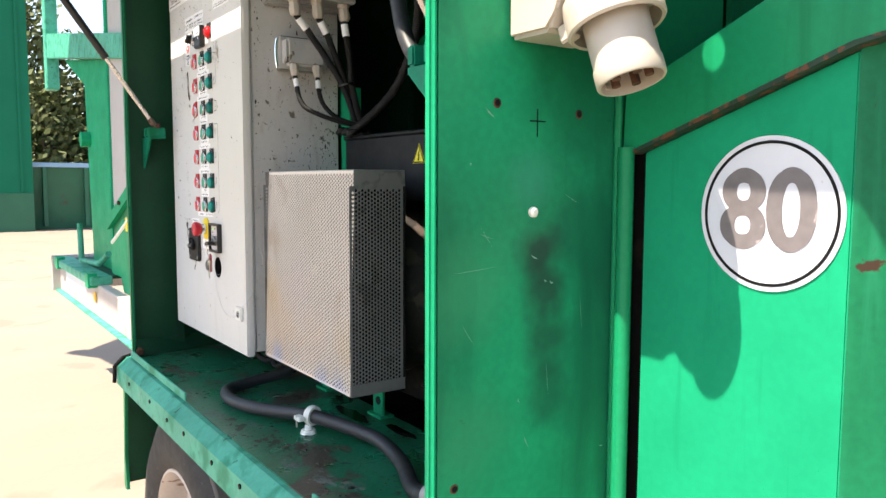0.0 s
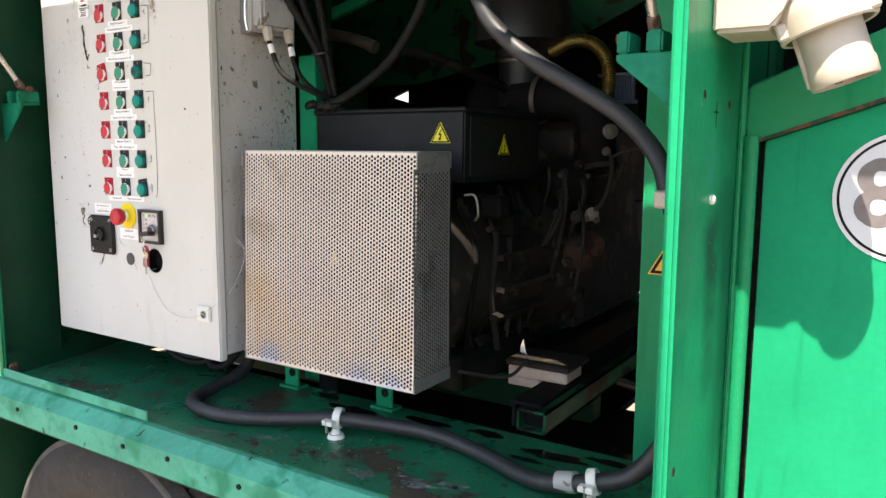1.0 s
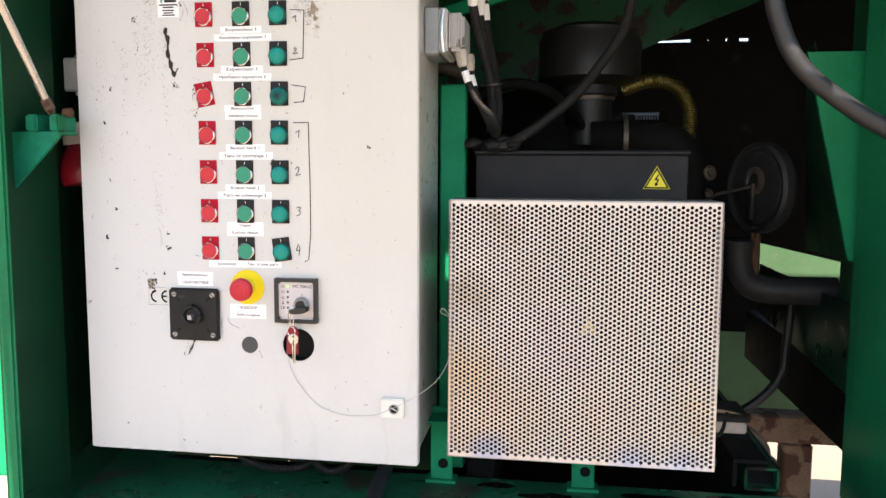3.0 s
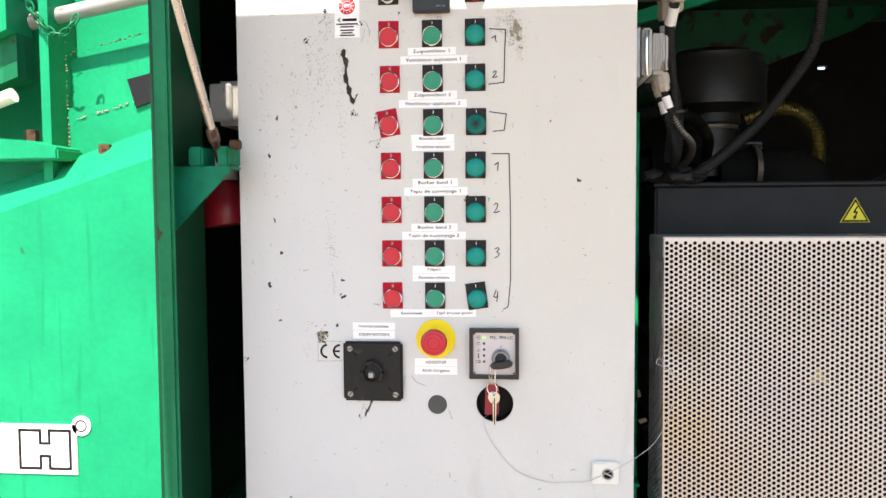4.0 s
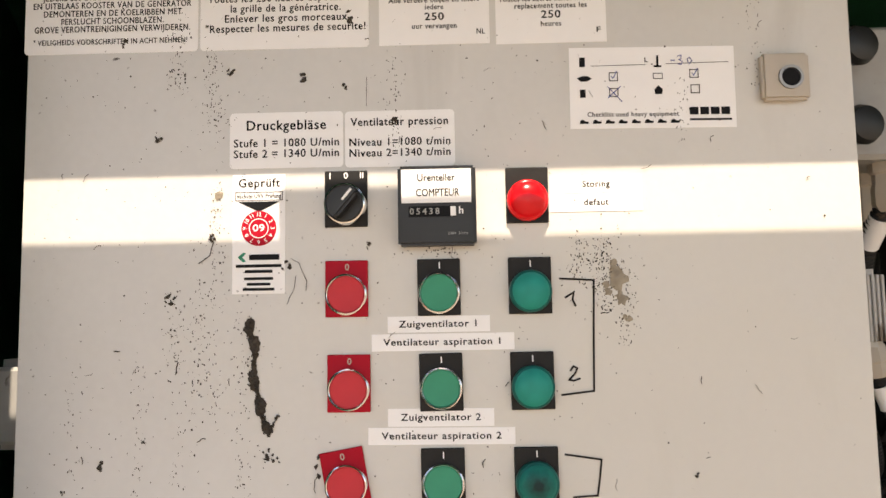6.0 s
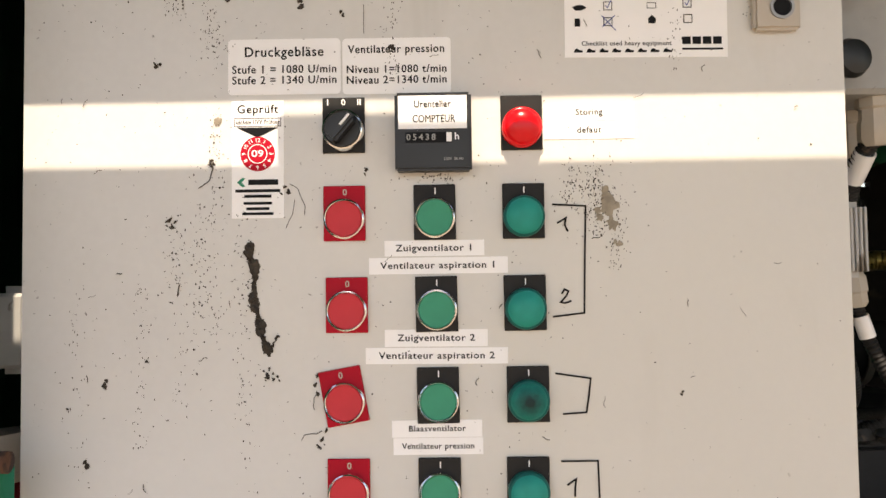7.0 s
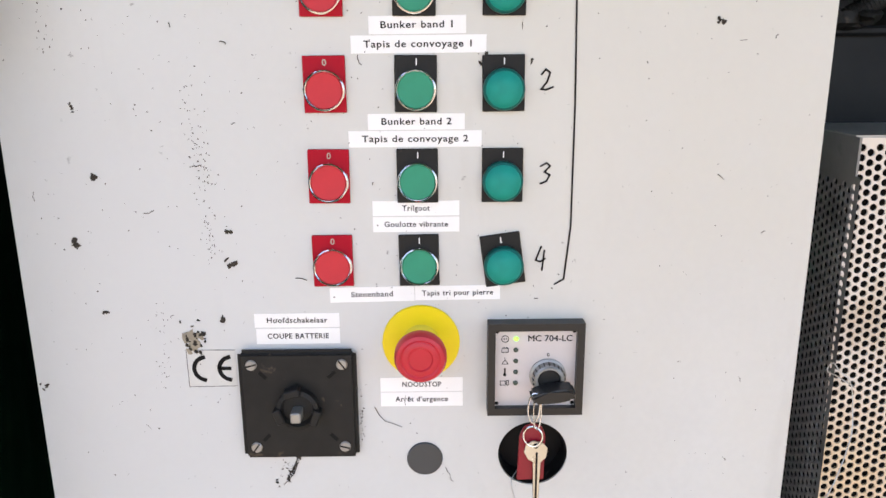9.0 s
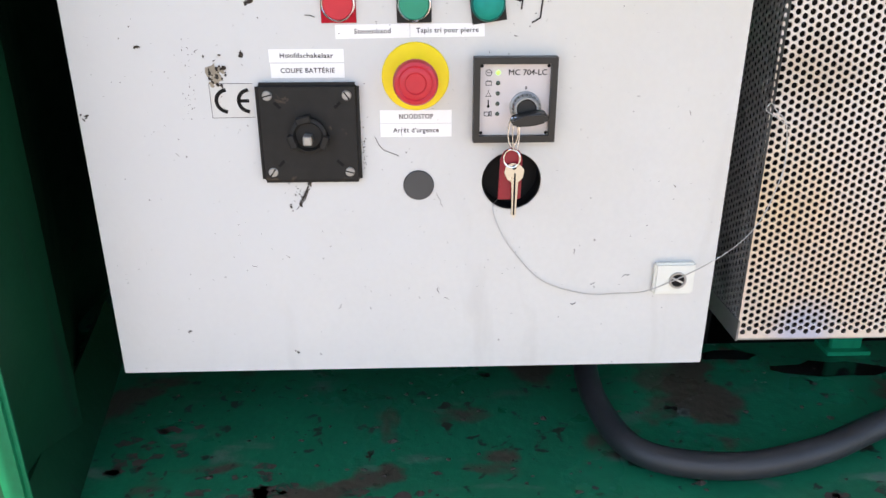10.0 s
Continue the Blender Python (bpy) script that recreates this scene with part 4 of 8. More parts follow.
for name, lo, hi in (("cross_beam", (-0.6, 0.205, 0.98), (1.3, 0.235, 1.066)), ("cross_beam", (0.36, 0.60, 0.98), (0.93, 0.66, 1.07)), ("cross_beam", (-0.6, 1.48, 0.86), (0.97, 1.56, 1.0)), ("cross_beam", (0.40, 0.66, 0.98), (0.46, 1.5, 1.08))):
    solid(name, box(bm_new(), lo, hi, 0.004), GREEN if lo[1] > 1.4 else GREEN_DARK, "dark green frame beam under the engine", "beam", kind="structure")

# ---- things on the cabinet door ----
def disc(b, x, y, z, r, h, seg=28, dome=0.0, edge=0.0008):
    prof = [(r, 0), (r, h - edge), (r - edge, h)]
    if dome:
        prof += [(r * 0.8, h + dome * 0.5), (r * 0.5, h + dome * 0.85), (r * 0.2, h + dome)]
    prof += [(0, h + dome)]
    return lathe(b, (x, y, z), (0, -1, 0), prof, seg)


ROWS = [1.9495, 1.8825, 1.8165, 1.7515, 1.6845, 1.6175, 1.5525]
DX = 0.0042


def button(kind, x, z):
    plate = RED_PLATE if kind == "red" else BLACK_DUSTY
    words = {"red": "red push button with chrome ring on a red legend plate", "green": "jade push button with chrome ring on a black legend plate",
             "lamp": "teal indicator lamp on a black legend plate", "burnt": "teal indicator lamp with a smoked dark lens", "alarm": "glossy red alarm lamp on a black plate"}[kind]
    ob = thing("push_button" if kind in ("red", "green") else "indicator_lamp", (x, 0, z), words, "button" if kind in ("red", "green") else "lamp", "controls on the cabinet door")
    part("legend_plate", box(bm_new(), (x - 0.0153, -0.0022, z - 0.0202), (x + 0.0153, 0, z + 0.0202), 0.0005), plate, ob)
    cz = z - DX
    if kind in ("red", "green"):
        part("bezel", lathe(bm_new(), (x, -0.002, cz), (0, -1, 0), [(0.0150, 0), (0.0150, 0.0030), (0.0146, 0.0048), (0.0138, 0.0054), (0.0132, 0.0048), (0.0130, 0.003)], 36), CHROME, ob, "chrome ring")
        part("cap", disc(bm_new(), x, -0.003, cz, 0.0132, 0.0034, 36, -0.0005), RED_CAP if kind == "red" else GREEN_CAP, ob)
    else:
        body_, rim = {"alarm": (RED_LENS, RED_LENS), "lamp": (TEAL_LENS, TEAL_RIM), "burnt": (TEAL_BURNT, TEAL_RIM)}[kind]
        r = 0.0148 if kind == "alarm" else 0.0151
        part("lens_skirt", lathe(bm_new(), (x, -0.002, cz), (0, -1, 0), [(r, 0), (r, 0.0052), (r - 0.0006, 0.0066), (r - 0.0014, 0.0074), (r - 0.0022, 0.0076), (r - 0.0024, 0.006)], 40), rim, ob, "darker ribbed skirt of the lens")
        part("lens", lathe(bm_new(), (x, -0.002, cz), (0, -1, 0), [(r - 0.0016, 0.0070), (r - 0.0026, 0.0086), (r - 0.0045, 0.0104), (r - 0.0075, 0.0120), (r - 0.011, 0.0128), (0, 0.0130)], 40), body_, ob)
    if kind != "alarm":
        letters("0" if kind == "red" else "I", 0.0065, x + 0.0005, z + 0.0152, -0.0024, WHITE if kind != "red" else IVORY, ob)
    return ob


red1, green1, lamp1 = button("red", -0.0655, ROWS[0]), button("green", 0.0006, ROWS[0]), button("lamp", 0.0655, ROWS[0])
for i, z in enumerate(ROWS[1:], 1):
    copy_thing(red1, pose(-0.0645 + 0.0002 * i if i != 2 else -0.067, 0, z, 0, -10 if i == 2 else 0.5 * math.sin(i * 3), 0))
    copy_thing(green1, pose(0.0008 + 0.0003 * i, 0, z, 0, 0.6 * math.sin(i * 5), 0))
    if i != 2:
        copy_thing(lamp1, pose(0.0655 + (0.001 if i == 6 else 0), 0, z, 0, -8 if i == 6 else 0.5 * math.cos(i * 4), 0))
button("burnt", 0.0665, ROWS[2])
button("alarm", 0.0652, 2.0145)


def sticker(x0, x1, z0, z1, lines, label, round_=0.0, tilt=0.0, y=-0.0004, material=None):
    """A printed label; lines: (text, fraction of the width from the left for its middle, height of the middle, letter size, width)."""
    cx, cz = (x0 + x1) / 2, (z0 + z1) / 2
    ob = thing("label_sticker", (cx, 0, cz), label, "sticker", "stickers on the cabinet door")
    b = bm_new()
    if round_:
        poly = []
        for sx, sz, a0 in ((x1 - round_, z0 + round_, -90), (x1 - round_, z1 - round_, 0), (x0 + round_, z1 - round_, 90), (x0 + round_, z0 + round_, 180)):
            poly += [(sx + round_ * math.cos(radians(a0 + k * 30)), sz + round_ * math.sin(radians(a0 + k * 30))) for k in range(4)]
        prism(b, poly, "y", y, 0)
    else:
        box(b, (x0, y, z0), (x1, 0, z1))
    part("sheet", b, material or WHITE, ob)
    for text, xc, zc, size, width in lines:
        letters(text, size * 0.93, xc, zc, y - 0.0002, INK, ob, width=width, bold=0.02, spread=1.12)
    if tilt:
        ob.rotation_euler = (0, radians(tilt), 0)
    return ob


def caption(x0, x1, z0, z1, text, width, tilt=0.0, size=0.0074):
    return sticker(x0, x1, z0, z1, [(text, (x0 + x1) / 2, (z0 + z1) / 2, size, width)], "narrow white caption strip below a row of buttons", tilt=tilt)


caption(-0.0365, 0.0365, 1.9175, 1.9290, "Zuigventilator 1", 0.055)
caption(-0.0480, 0.0535, 1.9045, 1.9165, "Ventilateur aspiration 1", 0.083)
caption(-0.0370, 0.0380, 1.8515, 1.8640, "Zuigventilator 2", 0.056, 0.3)
caption(-0.0510, 0.0525, 1.8390, 1.8508, "Ventilateur aspiration 2", 0.084, 0.4)
caption(-0.0325, 0.0330, 1.7862, 1.7985, "Blaasventilator", 0.041, 0, 0.0064)
caption(-0.0315, 0.0335, 1.7738, 1.7858, "Ventilateur pression", 0.052, 0, 0.0064)
caption(-0.0310, 0.0385, 1.7192, 1.7318, "Bunker band 1", 0.051, -0.4)
caption(-0.0440, 0.0530, 1.7060, 1.7185, "Tapis de convoyage 1", 0.077, -0.2)
caption(-0.0335, 0.0375, 1.6515, 1.6632, "Bunker band 2", 0.051)
caption(-0.0480, 0.0500, 1.6388, 1.6508, "Tapis de convoyage 2", 0.078)
caption(-0.0320, 0.0335, 1.5870, 1.5985, "Trilgoot", 0.0205, 0, 0.0064)
caption(-0.0320, 0.0335, 1.5745, 1.5862, "Goulotte vibrante", 0.048, 0, 0.0064)
caption(-0.0670, -0.0015, 1.5190, 1.5310, "Stenenband", 0.032, -0.8, 0.0064)
caption(-0.0010, 0.0650, 1.5200, 1.5315, "Tapis tri pour pierre", 0.055, -0.4, 0.0064)
caption(-0.1270, -0.0605, 1.4985, 1.5100, "Hoofdschakelaar", 0.047, 0, 0.0066)
caption(-0.1262, -0.0605, 1.4848, 1.4975, "COUPE BATTERIE", 0.048, 0, 0.0066)
caption(-0.0300, 0.0360, 1.4428, 1.4550, "NOODSTOP", 0.031, 0, 0.0066)
caption(-0.0300, 0.0360, 1.4300, 1.4422, "Arr\u00eat d'urgence", 0.042, 0, 0.0066)
caption(0.0820, 0.1480, 2.0155, 2.0280, "Storing", 0.0195, 0, 0.0070)
caption(0.0815, 0.1480, 2.0020, 2.0150, "defaut", 0.0175, 0, 0.0070)

sticker(-0.306, -0.1755, 2.128, 2.199, [("LET OP!", -0.240, 2.1815, 0.012, 0.043), ("JEDERE 250 DRAAIUREN HET AANZUIG", -0.241, 2.1712, 0.0072, 0.103), ("EN UITBLAAS ROOSTER VAN DE GENERATOR", -0.2405, 2.1650, 0.0072, 0.119),
        ("DEMONTEREN EN DE KOELRIBBEN MET", -0.240, 2.1588, 0.0072, 0.104), ("PERSLUCHT SCHOONBLAZEN.", -0.240, 2.1527, 0.0072, 0.077), ("GROVE VERONTREINIGINGEN VERWIJDEREN.", -0.240, 2.1466, 0.0072, 0.117),
        ("\" VEILIGHEIDS VOORSCHRIFTEN IN ACHT NEHMEN! \"", -0.2395, 2.1368, 0.0062, 0.119)], "white maintenance notice in Dutch with black print", 0.003)
sticker(-0.1738, -0.048, 2.128, 2.199, [("ATTENTION:", -0.110, 2.1800, 0.011, 0.060), ("Toutes les 250 heures depoussierer", -0.110, 2.1670, 0.0088, 0.116), ("la grille de la g\u00e9n\u00e9ratrice.", -0.110, 2.1593, 0.0088, 0.082),
        ("Enlever les gros morceaux", -0.110, 2.1516, 0.0088, 0.091), ("\"Respecter les mesures de securite!", -0.110, 2.1440, 0.0088, 0.119)], "white maintenance notice in French with black print", 0.003)
sticker(-0.0405, 0.0412, 2.1285, 2.199, [("vervangen na 20-50 draaiuren", 0.0005, 2.1790, 0.0062, 0.072), ("Alle verdere oile\u00ebn en filters", 0.0005, 2.1625, 0.0066, 0.067), ("iedere", 0.0005, 2.1570, 0.0062, 0.0135), ("250", 0.0005, 2.1495, 0.0088, 0.014),
        ("uur vervangen", 0.0005, 2.1425, 0.0062, 0.033), ("NL", 0.0345, 2.1375, 0.0062, 0.006)], "white oil change notice with black print")
sticker(0.0458, 0.1270, 2.1275, 2.199, [("remplacement filtre apr\u00e8s", 0.0865, 2.1775, 0.0062, 0.056), ("20-50 heures de fonctionnement", 0.0865, 2.1720, 0.0062, 0.074), ("Toutes les autres huiles et filtres,", 0.0865, 2.1612, 0.0062, 0.076), ("replacement toutes les", 0.0865, 2.1558, 0.0062, 0.053),
        ("250", 0.0865, 2.1490, 0.0088, 0.014), ("heures", 0.0865, 2.1420, 0.0062, 0.015), ("F", 0.121, 2.1365, 0.0062, 0.0028)], "white oil change notice with black print")
sticker(-0.151, -0.0675, 2.0385, 2.0800, [("Druckgebl\u00e4se", -0.1095, 2.0700, 0.0112, 0.058), ("Stufe 1 = 1080 U/min", -0.1092, 2.0570, 0.0090, 0.077), ("Stufe 2 = 1340 U/min", -0.1092, 2.0490, 0.0090, 0.077)], "white blower speed label, scuffed at the top", 0.003)
sticker(-0.0662, 0.0140, 2.0378, 2.0795, [("Ventilateur pression", -0.0262, 2.0710, 0.0092, 0.071), ("Niveau 1=1080 t/min", -0.0262, 2.0560, 0.0088, 0.0735), ("Niveau 2=1340 t/min", -0.0262, 2.0480, 0.0088, 0.0735)], "white blower speed label with black print", 0.003)

# inspection sticker
gep = sticker(-0.1485, -0.1100, 1.9470, 2.0340, [("Gepr\u00fcft", -0.1292, 2.0275, 0.0095, 0.030), ("n\u00e4chste UVV Pr\u00fcfung", -0.1292, 2.0180, 0.0050, 0.032)], "white inspection sticker with a red date disc")
b = bm_new()
strokes(b, [[(-0.1463, 2.0210), (-0.1121, 2.0210), (-0.1121, 2.0150), (-0.1463, 2.0150), (-0.1463, 2.0210)]], -0.0007, 0.0005)
b.faces.new([b.verts.new((x, -0.0007, z)) for x, z in ((-0.1445, 2.0140), (-0.1140, 2.0140), (-0.1292, 2.0065))])
part("chevron", b, INK, gep)
part("date_disc", disc(bm_new(), -0.1292, -0.0004, 1.9945, 0.0128, 0.0004, 40, 0, 0.0001), RED_PLATE, gep, "red date disc")
part("ring", lathe(bm_new(), (-0.1292, -0.0009, 1.9945), (0, -1, 0), [(0.0066, 0), (0.0066, 0.0001), (0.0072, 0.0001), (0.0072, 0)], 30), WHITE, gep)
letters("09", 0.0072, -0.1292, 1.9945, -0.0010, WHITE, gep, width=0.0085)
for k in range(12):
    a = radians(90 - 30 * k)
    letters(str(k or 12), 0.0040, -0.1292 + 0.0100 * math.cos(a), 1.9945 + 0.0100 * math.sin(a), -0.0010, WHITE, gep, tilt=30 * k)
for z, w, h in ((1.9735, 0.022, 0.004), (1.9672, 0.033, 0.0022), (1.9632, 0.020, 0.0022), (1.9580, 0.021, 0.0020), (1.9540, 0.017, 0.0020), (1.9503, 0.023, 0.0020)):
    b = box(bm_new(), (-0.1292 - w / 2 + (0.004 if h > 0.003 else 0), -0.0007, z - h / 2), (-0.1292 + w / 2 + (0.004 if h > 0.003 else 0), -0.0005, z + h / 2))
    part("print_bar", b, INK, gep)
b = bm_new()
for s in (1, -1):
    b.faces.new([b.verts.new((-0.1445 + u, -0.0007, 1.9735 + v * s)) for u, v in ((0, 0), (0.004, 0.0035), (0.0062, 0.003), (0.003, -0.0005))])
part("leaf_mark", b, GREEN_CAP, gep)

# checklist card
chk = sticker(0.0985, 0.2185, 2.0620, 2.1225, [("Checklist used heavy equipment", 0.1440, 2.0722, 0.0052, 0.066), ("L", 0.1545, 2.1125, 0.0052, 0.0022)], "white checklist card with pen ticks", tilt=0.6)
b = bm_new()
strokes(b, [[(0.1145, 2.1085), (0.1540, 2.1092)], [(0.1690, 2.1095), (0.2140, 2.1105)]], -0.0007, 0.0004)
for x, z in ((0.1305, 2.1003), (0.1305, 2.0885), (0.1890, 2.1020), (0.1895, 2.0905)):
    s = 0.0030
    strokes(b, [[(x - s, z - s), (x + s, z - s), (x + s, z + s), (x - s, z + s), (x - s, z - s)]], -0.0007, 0.0006)
# small pictograms
for pts in ([(0.1060, 2.1080), (0.1060, 2.1150), (0.1100, 2.1150), (0.1100, 2.1080)], [(0.1040, 2.0995), (0.1075, 2.1010), (0.1120, 2.1010), (0.1150, 2.0990), (0.1110, 2.0970), (0.1065, 2.0970)],
            [(0.1060, 2.0850), (0.1060, 2.0910), (0.1100, 2.0910), (0.1100, 2.0850)], [(0.1620, 2.1075), (0.1620, 2.1160), (0.1635, 2.1160), (0.1635, 2.1075)],
            [(0.1600, 2.1070), (0.1600, 2.1085), (0.1655, 2.1085), (0.1655, 2.1070)], [(0.1605, 2.0870), (0.1600, 2.0905), (0.1630, 2.0935), (0.1660, 2.0905), (0.1655, 2.0870)]):
    b.faces.new([b.verts.new((x, -0.0007, z)) for x, z in pts])
strokes(b, [[(0.1595, 2.0985), (0.1660, 2.0985), (0.1660, 2.1025), (0.1595, 2.1025), (0.1595, 2.0985)]], -0.0007, 0.0005)
for k in range(8):
    x = 0.1085 + k * 0.0094
    b.faces.new([b.verts.new((x + u, -0.0007, 2.0665 + v)) for u, v in ((-0.0035, -0.001), (0.0030, -0.001), (0.0034, 0.0006), (0.0008, 0.0008), (-0.001, 0.0022), (-0.0026, 0.0012))])
for k in range(4):
    x = 0.1850 + k * 0.0076
    box(b, (x, -0.0008, 2.0715), (x + 0.0062, -0.0006, 2.0770))
box(b, (0.1850, -0.0008, 2.0672), (0.2150, -0.0006, 2.0686))
part("print", b, INK, chk)
for line in ([[(0.1725, 2.1120), (0.1755, 2.1120)], [(0.1775, 2.1150), (0.1800, 2.1158), (0.1800, 2.1130), (0.1785, 2.1125), (0.1808, 2.1110), (0.1798, 2.1088), (0.1778, 2.1092)],
            [(0.1842, 2.1125), (0.1860, 2.1140), (0.1878, 2.1118), (0.1858, 2.1090), (0.1842, 2.1125)], [(0.1290, 2.1005), (0.1302, 2.0990), (0.1330, 2.1045)],
            [(0.1260, 2.0930), (0.1360, 2.0820)], [(0.1355, 2.0930), (0.1262, 2.0845)], [(0.1875, 2.1022), (0.1887, 2.1005), (0.1915, 2.1058)]]):
    part("pen_mark", strokes(bm_new(), [line], -0.0009, 0.0006), BLUE_INK, chk, "blue ball-pen mark")

# CE mark
ce = sticker(-0.1825, -0.1440, 1.4485, 1.4805, [], "small square approval mark, torn", y=-0.0003, material=GREY)
b = bm_new()
for cx in (-0.1675, -0.1475):
    arc = [(cx + 0.0098 * math.cos(radians(a)), 1.4645 + 0.0098 * math.sin(radians(a))) for a in range(100, 261, 16)]
    strokes(b, [arc], -0.0006, 0.0034)
strokes(b, [[(-0.1565, 1.4645), (-0.1490, 1.4645)]], -0.0006, 0.0030)
strokes(b, [[(-0.1440, 1.4495), (-0.1822, 1.4490), (-0.1824, 1.4803), (-0.1440, 1.4800)]], -0.0005, 0.0004)
part("mark", b, INK, ce)

# blower selector
sel = thing("selector_switch", (-0.0655, 0, 2.0145), "black rotary selector with chrome ring", "switch", "controls on the cabinet door")
part("legend_plate", box(bm_new(), (-0.0810, -0.0022, 1.9940), (-0.0500, 0, 2.0350), 0.0005), BLACK_DUSTY, sel)
part("bezel", lathe(bm_new(), (-0.0655, -0.002, 2.0100), (0, -1, 0), [(0.0152, 0), (0.0152, 0.004), (0.0146, 0.0085), (0.0136, 0.0092), (0.0130, 0.0085), (0.0130, 0.004)], 36), CHROME, sel, "chrome ring")
part("knob", disc(bm_new(), -0.0655, -0.005, 2.0100, 0.0130, 0.006, 32), BLACK, sel)
m = Matrix.Translation((-0.0655, 0, 2.0100)) @ Matrix.Rotation(radians(40), 4, "Y")
grip = part("grip", box(bm_new(), (-0.0048, -0.024, -0.0120), (0.0048, -0.010, 0.0120), 0.002, 2, m), BLACK, sel)
part("pointer_line", box(bm_new(), (-0.0009, -0.0246, 0.0005), (0.0009, -0.0238, 0.0105), 0.0002, 1, m), WHITE, grip, "white pointer line")
for text, dx in (("I", -0.0115), ("0", 0), ("II", 0.0115)):
    letters(text, 0.0065, -0.0655 + dx, 2.0312, -0.0025, WHITE, sel)

# hour meter
met = thing("hour_meter", (0.0005, 0, 2.0065), "square black running-hour meter with a white caption", "meter", "controls on the cabinet door")
part("case", box(bm_new(), (-0.0272, -0.014, 1.9785), (0.0282, 0, 2.0352), 0.0018, 2), BLACK, met)
part("caption_plate", box(bm_new(), (-0.0245, -0.0144, 2.0085), (0.0248, -0.0139, 2.0325)), WHITE, met, "white caption plate")
letters("Urenteller", 0.0072, 0.000, 2.0262, -0.0147, INK, met, width=0.0265, bold=0.012)
letters("COMPTEUR", 0.0076, 0.001, 2.0155, -0.0147, INK, met, width=0.0305, bold=0.012)
part("counter_window", box(bm_new(), (-0.0195, -0.0145, 1.9985), (0.0140, -0.0140, 2.0060)), INK, met)
for k, ch in enumerate("05438"):
    letters(ch, 0.0062, -0.0172 + k * 0.0045, 2.0022, -0.0147, GREY_PLASTIC, met)
part("counter_drum", box(bm_new(), (0.0100, -0.0149, 1.9990), (0.0138, -0.0143, 2.0056)), WHITE, met)
letters("h", 0.0075, 0.0175, 2.0026, -0.0147, WHITE, met)
letters("230V  50 Hz", 0.0028, 0.0150, 1.9865, -0.0147, GREY_PLASTIC, met)

# main switch without its handle
ms = thing("main_switch", (-0.0945, 0, 1.435), "dusty black main switch with its handle broken off", "switch", "controls on the cabinet door")
part("cover", box(bm_new(), (-0.1410, -0.009, 1.3885), (-0.0480, 0, 1.4815), 0.0035, 3), BLACK_DUSTY, ms)
for sx in (-1, 1):
    for sz in (-1, 1):
        x, z = -0.0945 + sx * 0.0355, 1.435 + sz * 0.0355
        scr = part("screw", disc(bm_new(), x, -0.0088, z, 0.0045, 0.0016, 18), STEEL_EDGE, ms, "slotted steel screw")
        mm = Matrix.Translation((x, 0, z)) @ Matrix.Rotation(radians(35 * sx + 20 * sz), 4, "Y")
        part("slot", box(bm_new(), (-0.0042, -0.0107, -0.0006), (0.0042, -0.0103, 0.0006), m=mm), INK, scr)
        mm = Matrix.Translation((-0.0945 + sx * 0.027, 0, 1.435 + sz * 0.027)) @ Matrix.Rotation(radians(-45 * sx * sz), 4, "Y")
        part("slot", box(bm_new(), (-0.0038, -0.0094, -0.0014), (0.0038, -0.0089, 0.0014), m=mm), INK, ms)
part("collar", lathe(bm_new(), (-0.0945, -0.0100, 1.435), (0, -1, 0), [(0.0165, 0), (0.0165, 0.006), (0.0135, 0.0075), (0.0115, 0.003), (0.0, 0.003)], 26), BLACK_DUSTY, ms)
for a in (20, 160, 255):
    mm = Matrix.Translation((-0.0945, 0, 1.435)) @ Matrix.Rotation(radians(a), 4, "Y")
    part("collar_stub", box(bm_new(), (0.012, -0.020, -0.007), (0.0185, -0.010, 0.006), 0.001, 1, mm), BLACK_DUSTY, ms)
part("shaft", box(bm_new(), (-0.0985, -0.026, 1.4285), (-0.0905, -0.011, 1.4370), 0.001), STEEL_EDGE, ms, "bare square steel shaft")

# emergency stop
es = thing("emergency_stop", (0.0032, 0, 1.485), "red mushroom emergency stop on a yellow disc", "button", "controls on the cabinet door")
part("disc", disc(bm_new(), 0.0032, 0, 1.4855, 0.0305, 0.0025, 48), YELLOW, es, "yellow backing disc")
part("collar", disc(bm_new(), 0.0032, -0.002, 1.4855, 0.0150, 0.014, 32), CHROME, es)
part("mushroom", lathe(bm_new(), (0.0032, -0.016, 1.4850), (0, -1, 0), [(0.013, 0), (0.0175, 0.004), (0.0198, 0.010), (0.0198, 0.016), (0.018, 0.0195), (0.0155, 0.0205), (0.014, 0.0195), (0.0125, 0.0205), (0.0095, 0.0205), (0.0085, 0.0195), (0, 0.0195)], 40), RED, es)

# generator controller with key
mc = thing("engine_controller", (0.0925, 0, 1.465), "square engine controller with silver face and key switch", "controller", "controls on the cabinet door")
b = bm_new()
for lo, hi in (((0.0552, -0.012, 1.4265), (0.1305, 0, 1.4325)), ((0.0552, -0.012, 1.4975), (0.1305, 0, 1.5035)), ((0.0552, -0.012, 1.4325), (0.0610, 0, 1.4975)), ((0.1247, -0.012, 1.4325), (0.1305, 0, 1.4975))):
    box(b, lo, hi)
part("frame", b, BLACK, mc)
SILVER = surface("silver_foil_face", (0.60, 0.55, 0.54), 0.5, 0.1, var=0.05, scale=20, bump=0.0)
part("face", box(bm_new(), (0.0605, -0.006, 1.432), (0.1252, -0.002, 1.498)), SILVER, mc, "silver printed face")
letters("MC 704-LC", 0.0072, 0.1042, 1.4893, -0.0063, INK, mc, width=0.0345)
